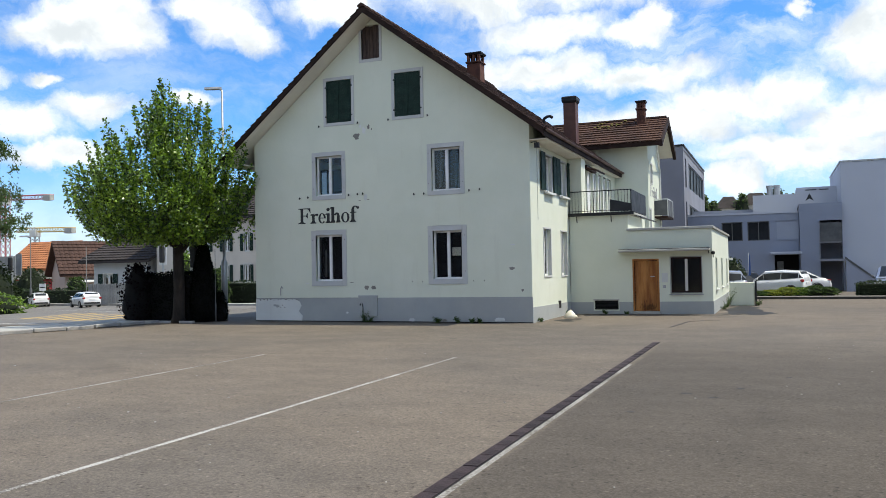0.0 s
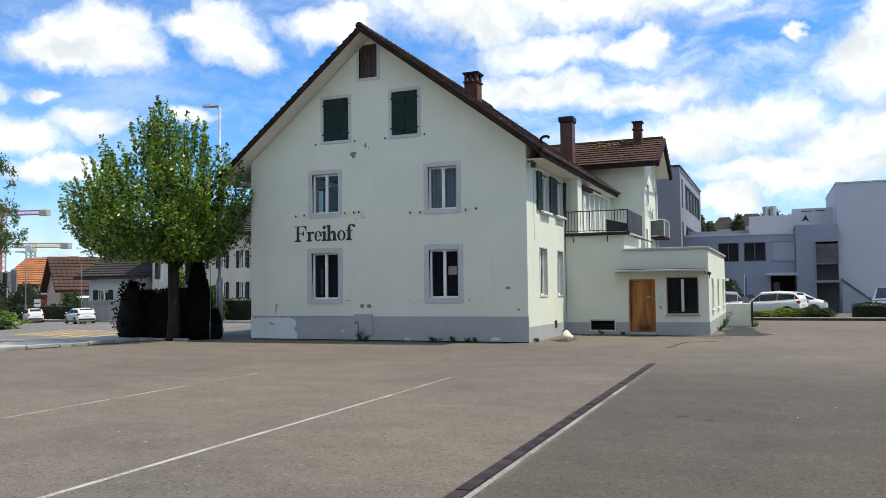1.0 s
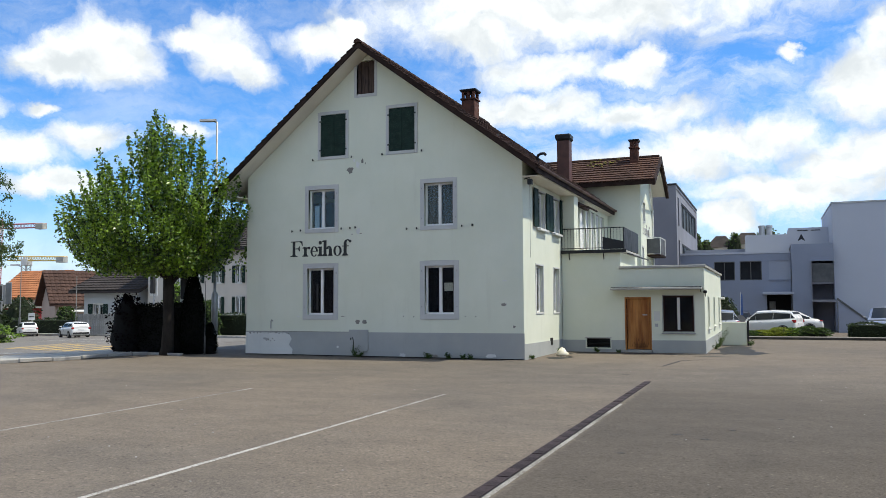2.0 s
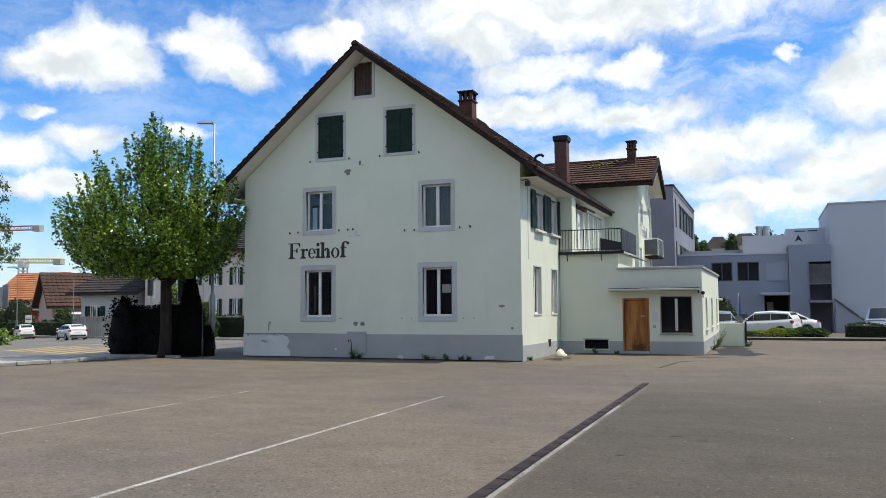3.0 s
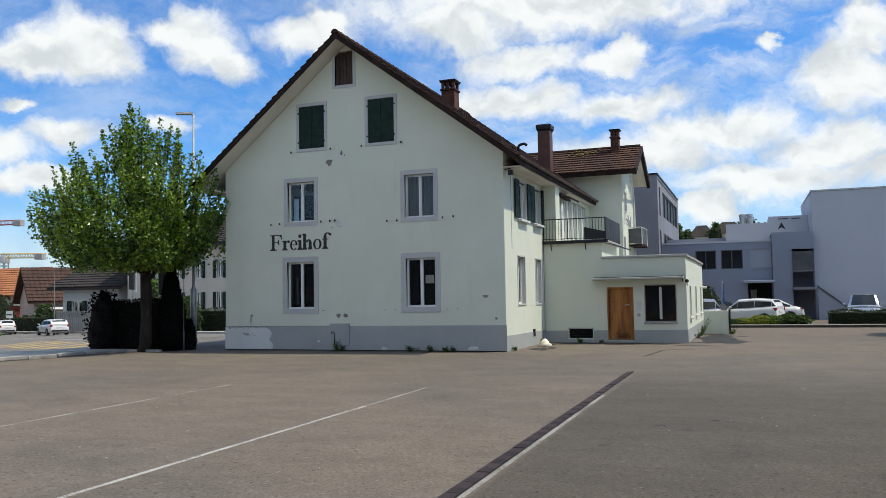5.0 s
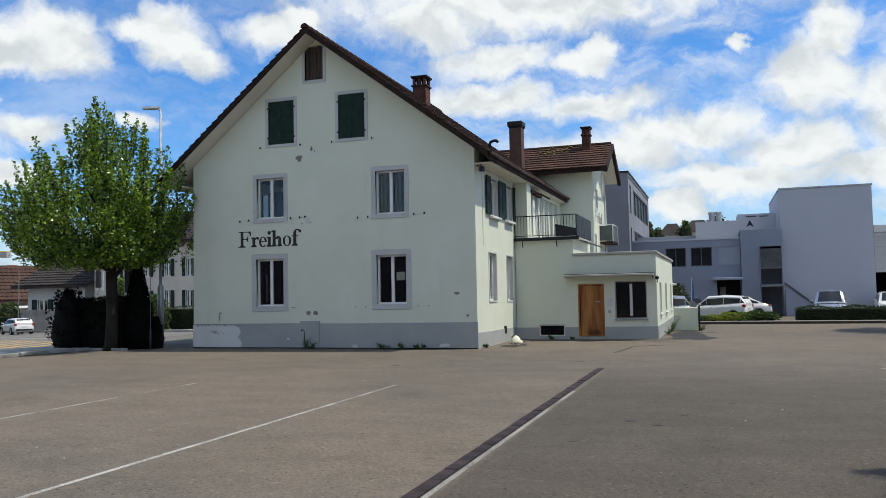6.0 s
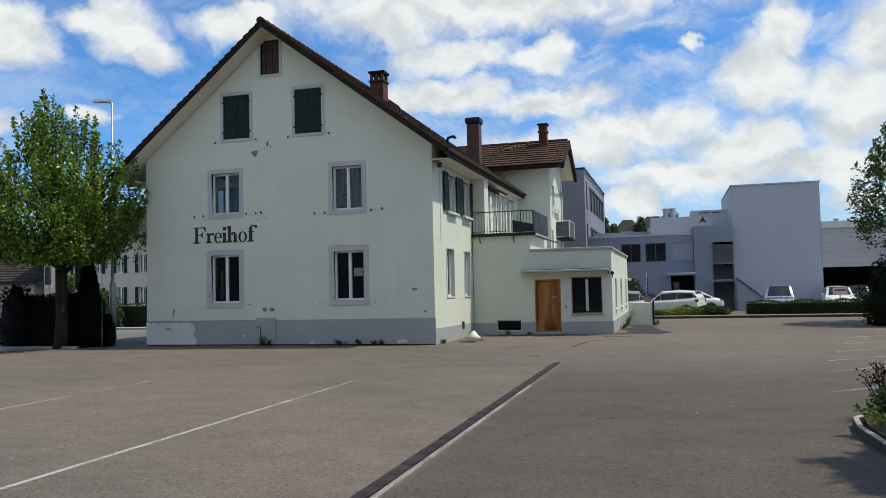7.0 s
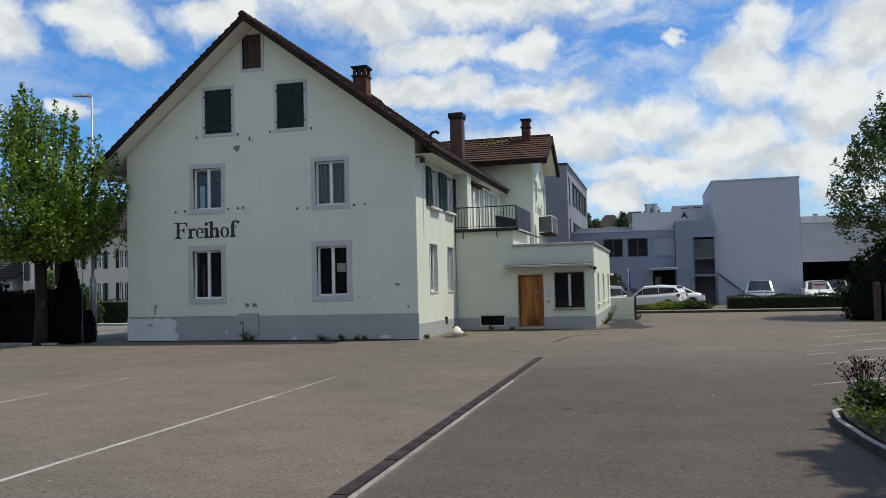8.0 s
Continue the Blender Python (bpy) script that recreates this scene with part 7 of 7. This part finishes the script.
# ---- road, kerb and hedges behind ----
g = Geo().box(5.9, 40, 18.9, 19.06, 0.0, 0.13)
single("rear_kerb", g, M_KERB_DARK, "granite kerb of the road behind", "kerb", kind="structure", bevel=0.015)
g = Geo().box(5.9, 40, 19.06, 20.4, 0.0, 0.12)
single("rear_pavement", g, M_ROAD, "narrow asphalt pavement under the hedge", "pavement", kind="structure")
hedge("clipped_hedge", 11.8, 20.6, 20.5, 21.7, 0.68, 21, "low dark clipped hedge along the works yard", M_HEDGE, M_CORE, 300, 0.09, z0=0.1)
for k, (x, w, h, m) in enumerate(((6.75, 1.3, 0.26, M_LEAF_D), (7.6, 1.3, 0.30, M_LEAF_YEL), (8.35, 1.2, 0.44, M_LEAF_YEL), (9.05, 1.3, 0.42, M_LEAF), (9.75, 1.3, 0.52, M_LEAF_D), (10.4, 0.9, 0.44, M_LEAF_D))):
    bush("bay_bush", x, 20.95 + 0.1 * (k % 2), w, 1.0, h, 22 + k, "low yellow-green bush before the parked cars", m, M_CORE, 1500, 0.09, base=0.1, rag=0.45, group="bushes behind the annex")
bush("laurel_bush", 5.3, 23.0, 2.2, 1.8, 2.2, 25, "dark green bush behind the annex", M_HEDGE, M_CORE, 2200, 0.13, rag=0.3)
t = thing("banner_flag", "blue and white banner on a leaning pole", "flag", pose(6.35, 20.2, 0.1))
part("pole", Geo().tube([(0, 0, 0), (0.10, 0, 2.4)], 0.02, 6), M_CREAMPOST, t)
part("cloth", Geo().loft([[(0.02, -0.01, 1.1), (0.12, 0.03, 1.15), (0.20, 0.0, 1.2)], [(0.08, -0.01, 2.3), (0.14, 0.02, 2.3), (0.18, 0.0, 2.25)]], caps=False, closed=False), M_BLUESIGN, t)
part("sign_disc", Geo().loft([[(0.05 + 0.26 * math.cos(q), y0, 0.9 + 0.26 * math.sin(q)) for q in (2 * math.pi * k / 20 for k in range(20))] for y0 in (-0.05, -0.03)]), M_FENCE, t)

# ---- works buildings ----


def dark_window(parent, face, u0, u1, z0, z1, parts=2, m=None):
    """A recessed dark window with its metal frame."""
    g = Geo()
    t = 0.06
    g.fbox(face, u0, u0 + t, -0.18, -0.08, z0, z1).fbox(face, u1 - t, u1, -0.18, -0.08, z0, z1)
    g.fbox(face, u0 + t, u1 - t, -0.18, -0.08, z1 - t, z1).fbox(face, u0 + t, u1 - t, -0.18, -0.08, z0, z0 + t)
    for i in range(1, parts):
        u = u0 + (u1 - u0) * i / parts
        g.fbox(face, u - 0.03, u + 0.03, -0.18, -0.08, z0 + t, z1 - t)
    w = part("window", g, M_LAMPGREY, parent, "dark metal-framed window")
    part("pane", Geo().fbox(face, u0 + t, u1 - t, -0.15, -0.14, z0 + t, z1 - t), m or M_WINDARK, w)
    return w


works = thing("works_building", "two-storey blue-grey works building with dark windows", "building")
WF = ("y", 32.0)
holes = [(4.40, 5.76, 3.45, 4.75), (6.08, 7.48, 3.45, 4.75), (7.93, 9.28, 3.5, 4.76), (7.75, 9.28, 0.0, 2.45)]
part("front_wall", wall_geo(WF, -6.0, 9.3, 0.0, [(-6.0, 5.3), (9.3, 5.25)], holes, 0.3), M_GREYBLUE_D, works)
for h in holes[:2]:
    dark_window(works, WF, *h)
part("panel", Geo().fbox(WF, 7.93, 9.28, -0.12, -0.06, 3.5, 4.76), M_GREYBLUE, works)
part("panel_sill", Geo().fbox(WF, 7.9, 9.3, -0.02, 0.06, 3.42, 3.5), M_GREYBLUE_D, works)
part("entrance_recess", Geo().fbox(WF, 7.75, 9.28, -1.6, -1.5, 0.0, 2.45), M_BLACKHOLE, works, "dark entrance recess")
part("door_leaf", Geo().fbox(WF, 7.9, 8.3, -1.4, -1.35, 0.0, 2.0), M_GREYFRAME, works)
part("entrance_canopy", Geo().fbox(WF, 7.5, 9.42, 0.0, 0.9, 2.45, 2.62), M_GREYBLUE, works, bevel=0.02)
part("roof_edge", Geo().box(-6.0, 9.3, 31.95, 32.3, 5.25, 5.38), M_BLOCK, works)
part("flat_roof", Geo().box(-6.0, 9.3, 32.3, 46, 5.1, 5.2), M_CONCRETE, works)
part("upper_storey", Geo().box(6.4, 9.3, 35.0, 46, 5.2, 6.75), M_BLOCK, works)
part("upper_storey", Geo().box(-4.0, 6.4, 37.0, 46, 5.2, 5.9), M_GREYBLUE, works)
part("plant_room", Geo().box(9.3, 11.9, 36.0, 46, 5.6, 7.25), M_BLOCK, works)
part("roof_mark", Geo().box(9.9, 10.6, 35.97, 36.0, 7.02, 7.08).box(10.8, 11.4, 35.97, 36.0, 7.02, 7.08), M_IRON, works)
g = Geo().prism([(9.75, 31.9, 6.0), (10.0, 31.9, 6.5), (10.25, 31.9, 6.0), (10.0, 31.9, 6.15)], (0, 0.05, 0))
tower = thing("stair_tower", "blue-grey stair tower with an outside stair", "building")
part("front_wall", wall_geo(("y", 31.6), 9.34, 11.9, 0.0, [(9.34, 5.8), (11.9, 5.8)], [(10.55, 11.88, 0.0, 4.65)], 0.3), M_GREYBLUE_D, tower)
part("side_wall", Geo().box(9.34, 9.6, 31.9, 36, 0, 5.8), M_GREYBLUE_D, tower)
part("flat_roof", Geo().box(9.34, 11.9, 31.9, 36, 5.6, 5.72), M_CONCRETE, tower)
part("roof_mark", g, M_IRON, tower)
part("recess_wall", Geo().box(10.4, 11.9, 33.2, 33.3, 0, 5.5), M_SLATE, tower)
part("landing", Geo().box(10.5, 12.0, 31.0, 33.2, 1.95, 2.1).box(10.5, 11.9, 31.7, 33.2, 3.15, 3.25), M_SLATE, tower)
part("glass_rail", Geo().box(10.55, 11.88, 31.66, 31.69, 3.25, 4.5), M_LAMPGREY, tower, "dark tinted glass balustrade")
part("rail_post", Geo().box(10.50, 10.56, 31.5, 31.6, 2.1, 4.6), M_SLATE, tower)
g = Geo()
for i in range(11):
    g.box(12.0 + i * 0.19, 12.2 + i * 0.19, 30.4, 31.5, 0, 1.95 - i * 0.17)
part("stair", g, M_CONCRETE, tower)
g = Geo().prism([(11.95, 30.35, 0.0), (11.95, 30.35, 2.15), (14.1, 30.35, 0.35), (14.1, 30.35, 0.0)], (0, -0.12, 0))
part("stair_wall", g, M_GREYBLUE, tower, "solid grey stair parapet")
part("stair_cap", Geo().prism([(11.9, 30.18, 2.08), (14.15, 30.18, 0.26), (14.15, 30.18, 0.40), (11.9, 30.18, 2.24)], (0, 0.22, 0)), M_LAMPGREY, tower, "dark sloping stair rail")
block = thing("blank_block", "tall windowless pale blue-grey block", "building")
bw = part("wall", Geo().box(11.9, 17.5, 32.0, 43.0, 0, 8.45), M_BLOCK, block, bevel=0.02)
part("roof_edge", Geo().box(11.86, 17.54, 31.96, 43.04, 8.45, 8.55), M_STEEL, block)
hall = thing("loading_hall", "grey corrugated loading hall with an open dark bay", "building")
part("bay_back", Geo().box(17.5, 26, 38.0, 38.2, 0, 5.5), M_BLACKHOLE, hall)
part("bay_floor", Geo().box(17.5, 26, 32.0, 38.0, 0, 0.02), M_SLATE, hall)
part("bay_roof", Geo().box(17.5, 34, 32.1, 38.0, 5.3, 5.4), M_SLATE, hall)
part("bay_side", Geo().box(25.6, 26.0, 32.0, 38.0, 0, 5.4), M_SLATE, hall)
part("parapet", Geo().box(17.5, 34, 31.9, 32.1, 5.35, 5.8), M_CREAMPOST, hall, "white roof edge")
for i in range(18):
    z = 2.74 + i * 0.145
    part("cladding_panel", Geo().loft([[(x, 32.1, z), (x, 31.988, z + 0.004), (x, 31.975, z + 0.07), (x, 31.988, z + 0.141), (x, 32.1, z + 0.145)] for x in (17.5, 34)]), M_CLAD, hall)
part("wall", Geo().box(26, 34, 32.0, 32.3, 0, 2.74), M_CLAD, hall)
for x in (18.6, 22.0):
    part("roof_vent", Geo().lathe([(0.12, 0), (0.12, 0.16), (0.2, 0.2), (0.2, 0.25), (0.06, 0.3)], (x, 33.0, 5.75), 10), M_STEEL, hall)
slate = thing("office_block", "purple-grey three-storey office block with ribbon windows", "building")
SX = 2.17
part("front_wall", Geo().box(-8, SX, 30.0, 30.3, 0, 10.0), M_SLATE, slate)
ribbons = [(33.5, 46.0, z, z + 1.8) for z in (1.2, 4.4, 7.4)] + [(31.0, 31.9, z, z + 2.0) for z in (4.3, 7.3)]
part("side_wall", wall_geo(("x", SX), 30.3, 47.2, 0.0, [(30.3, 10.0), (47.2, 10.0)], ribbons, 0.3), M_SLATE, slate)
for h in ribbons:
    dark_window(slate, ("x", SX), *h, parts=5 if h[1] - h[0] > 3 else 1)
part("flat_roof", Geo().box(-8, SX, 30.3, 47.2, 9.7, 9.8), M_CONCRETE, slate)
part("roof_edge", Geo().box(-8, SX + 0.06, 29.94, 47.2, 10.0, 10.12), M_IRON, slate)
part("mast", Geo().tube([(1.2, 31, 10), (1.2, 31, 10.7)], 0.05, 6), M_IRON, slate)
part("equipment_box", Geo().box(SX + 0.02, SX + 0.5, 34.5, 35.2, 3.6, 4.3), M_CREAMPOST, slate, bevel=0.03)
stacks = thing("exhaust_stacks", "pair of steel exhaust stacks on the works roof", "chimney")
for x in (7.5, 8.05):
    part("stack", Geo().lathe([(0.24, 0), (0.24, 2.4), (0.27, 2.42), (0.27, 2.6), (0.2, 2.6)], (x, 44, 5.6), 14), M_STEEL, stacks)

# ---- hill on the skyline ----
g = Geo()
rings = []
for f, z in ((1.0, 0), (0.85, 9), (0.6, 15), (0.35, 18.5), (0.1, 20)):
    rings.append([(12 + 52 * f * math.cos(q), 290 + 40 * f * math.sin(q), z) for q in (2 * math.pi * k / 28 for k in range(28))])
single("hill", g.loft(rings), M_HILL, "distant wooded hill behind the works", "hill", kind="structure", smooth=True)
for i, (x, w, z0, z1) in enumerate(((-6.5, 8, 17.5, 21.0), (2.0, 10, 18.0, 21.8))):
    t = thing("hill_house", "old pale house with a dark hipped roof on the hill", "house", pose(x, 255, 0))
    part("wall", Geo().box(-w / 2, w / 2, 0, 8, 8, z1 - 1), M_PALE, t)
    part("roof", Geo().loft([[(-w / 2 - 0.6, -0.6, z1 - 1), (w / 2 + 0.6, -0.6, z1 - 1), (w / 2 + 0.6, 8.6, z1 - 1), (-w / 2 - 0.6, 8.6, z1 - 1)], [(-w / 5, 3, z1 + 3), (w / 5, 3, z1 + 3), (w / 5, 5, z1 + 3), (-w / 5, 5, z1 + 3)]]), M_DARKTILE, t)
    for k in (-0.25, 0.25):
        part("window", Geo().box(k * w - 0.5, k * w + 0.5, -0.06, 0.0, z1 - 3.2, z1 - 1.8), M_WINDARK, t)
for i, (x, h, w) in enumerate(((-14, 9, 5), (-11, 7, 5), (8, 11, 9), (14, 8, 9), (-2, 9, 5), (20, 7, 9), (27, 6, 10), (-20, 6, 7))):
    bush("hill_tree", x, 252 + (i % 3) * 3, w, w, h, 200 + i, "distant dark green tree on the hill", M_LEAF_D, M_CORE, 260, 0.9, "tree", group="hill trees", rag=0.4, base=15.5)

# ---- planted bed and fence at the edge of the car park ----
BX, BY = 0.06, -0.45
bed = thing("planted_bed", "raised planted bed with a granite kerb", "bed", pose(BX, BY, 0))
KB = [(11.6, -13.2), (10.5, -13.9), (10.05, -14.5), (9.97, -15.2), (10.0, -16.2), (10.1, -17.4), (10.3, -19.5), (10.6, -23.0)]
g = Geo().prism([(x + 0.1, y, 0.0) for x, y in KB] + [(20, -23, 0), (20, -10.5, 0)], (0, 0, 0.12))
part("soil", g, M_SOIL, bed)
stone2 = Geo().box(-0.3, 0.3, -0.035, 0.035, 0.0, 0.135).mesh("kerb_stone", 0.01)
stone2.materials.append(M_KERB_DARK)
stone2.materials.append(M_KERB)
# dark faces and pale tops: side shade and sunlight put into the colour
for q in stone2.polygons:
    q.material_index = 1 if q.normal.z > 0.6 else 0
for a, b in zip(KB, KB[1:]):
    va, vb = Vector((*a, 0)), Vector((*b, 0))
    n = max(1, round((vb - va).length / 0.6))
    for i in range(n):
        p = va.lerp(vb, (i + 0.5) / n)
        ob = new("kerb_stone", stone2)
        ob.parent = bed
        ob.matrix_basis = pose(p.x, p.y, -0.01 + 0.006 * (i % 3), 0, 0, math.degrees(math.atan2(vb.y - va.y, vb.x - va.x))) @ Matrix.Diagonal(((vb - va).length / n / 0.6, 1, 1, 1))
rng = np.random.default_rng(31)
pts = np.stack([rng.uniform(10.15, 14.0, 9000), rng.uniform(-22, -13.2, 9000), 0.12 + np.abs(rng.normal(size=9000)) * 0.05], 1)
pts = pts[(pts[:, 0] - 10.1) * 0.55 + (-13.8 - pts[:, 1]) > 0.0]
part("ground_cover", scatter_leaves(pts, 0.09, rng), M_GRASS, bed, "low green ground cover", kind="stuff", fix=False)
for i, (x, y, w, h, m) in enumerate(((10.55, -14.35, 0.5, 0.35, M_LEAF_D), (11.0, -14.6, 0.7, 0.4, M_LEAF_D), (10.9, -15.6, 0.8, 0.35, M_LEAF), (11.6, -15.4, 0.9, 0.5, M_LEAF_D), (11.2, -16.6, 0.7, 0.3, M_LEAF_YEL))):
    bush("bed_plant", x + BX, y + BY, w, w, h, 300 + i, "low leafy plant in the raised bed", m, M_CORE, 420, 0.07, group="bed plants", rag=0.4, base=0.12)


def stalk_shrub(x, y, seed, h):
    """Bare stems with dark seed heads."""
    rng = np.random.default_rng(seed)
    t = thing("seed_shrub", "sparse shrub of thin stems with dark seed heads", "shrub", pose(x, y, 0.12), "shrubs in the bed")
    st, hd = Geo(), Geo()
    for i in range(26):
        a = rng.uniform(0, 2 * math.pi)
        q = rng.uniform(0.05, 0.30)
        top = Vector((q * math.cos(a), q * math.sin(a), h * rng.uniform(0.6, 1.0)))
        st.tube([(top.x * 0.25, top.y * 0.25, 0), (top.x * 0.6, top.y * 0.6, top.z * 0.5), top], [0.006, 0.005, 0.003], 4)
        for k in range(6):
            p = top + Vector(rng.normal(size=3) * 0.05)
            st.tube([top * 0.86, p], 0.003, 3)
            s = rng.uniform(0.007, 0.014)
            hd.lathe([(s * 0.3, -s), (s, -s * 0.3), (s, s * 0.4), (s * 0.2, s)], p, 6)
    part("stems", st, M_BARK, t)
    part("seed_heads", hd, M_LEAF_BLACK, t, kind="stuff")
    part("leaves", scatter_leaves(shell_points(rng, 160, (0, 0, h * 0.35), (0.25, 0.25, h * 0.3), 0.2), 0.06, rng), M_LEAF_D, t, fix=False)


stalk_shrub(10.55 + BX, -14.0 + BY, 1, 0.62)
stalk_shrub(11.05 + BX, -14.2 + BY, 2, 0.55)
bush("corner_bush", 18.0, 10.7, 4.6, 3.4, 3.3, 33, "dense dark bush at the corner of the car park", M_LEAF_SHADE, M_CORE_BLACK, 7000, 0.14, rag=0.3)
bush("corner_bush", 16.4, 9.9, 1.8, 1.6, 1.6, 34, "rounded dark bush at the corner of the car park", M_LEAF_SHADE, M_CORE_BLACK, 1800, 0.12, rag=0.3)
bush("yellow_bush", 18.3, 9.3, 2.0, 1.6, 2.6, 35, "yellow-green shrub beneath the tree", M_LEAF_YEL, M_CORE, 1500, 0.13, rag=0.5, base=1.6)
for i, (dx, h) in enumerate(((0.0, 1.55), (0.42, 1.48))):
    single("timber_post", Geo().box(16.22 + dx, 16.45 + dx, 8.5, 8.75, 0, h), M_OLDWOOD, "weathered dark timber post", "post", "timber posts", bevel=0.02)

# ---- unseen plain walls, added behind the camera to close the place and darken reflections ----
single("wall_rear", Geo().box(-45, 48, -42.4, -42.0, 0, 8.5), M_SLATE, "unseen plain dark wall added to close the car park", "wall", kind="structure")
single("wall_side", Geo().box(34.0, 34.4, -42.0, 18.0, 0, 6.0), M_SLATE, "unseen plain dark wall added to close the car park", "wall", kind="structure")
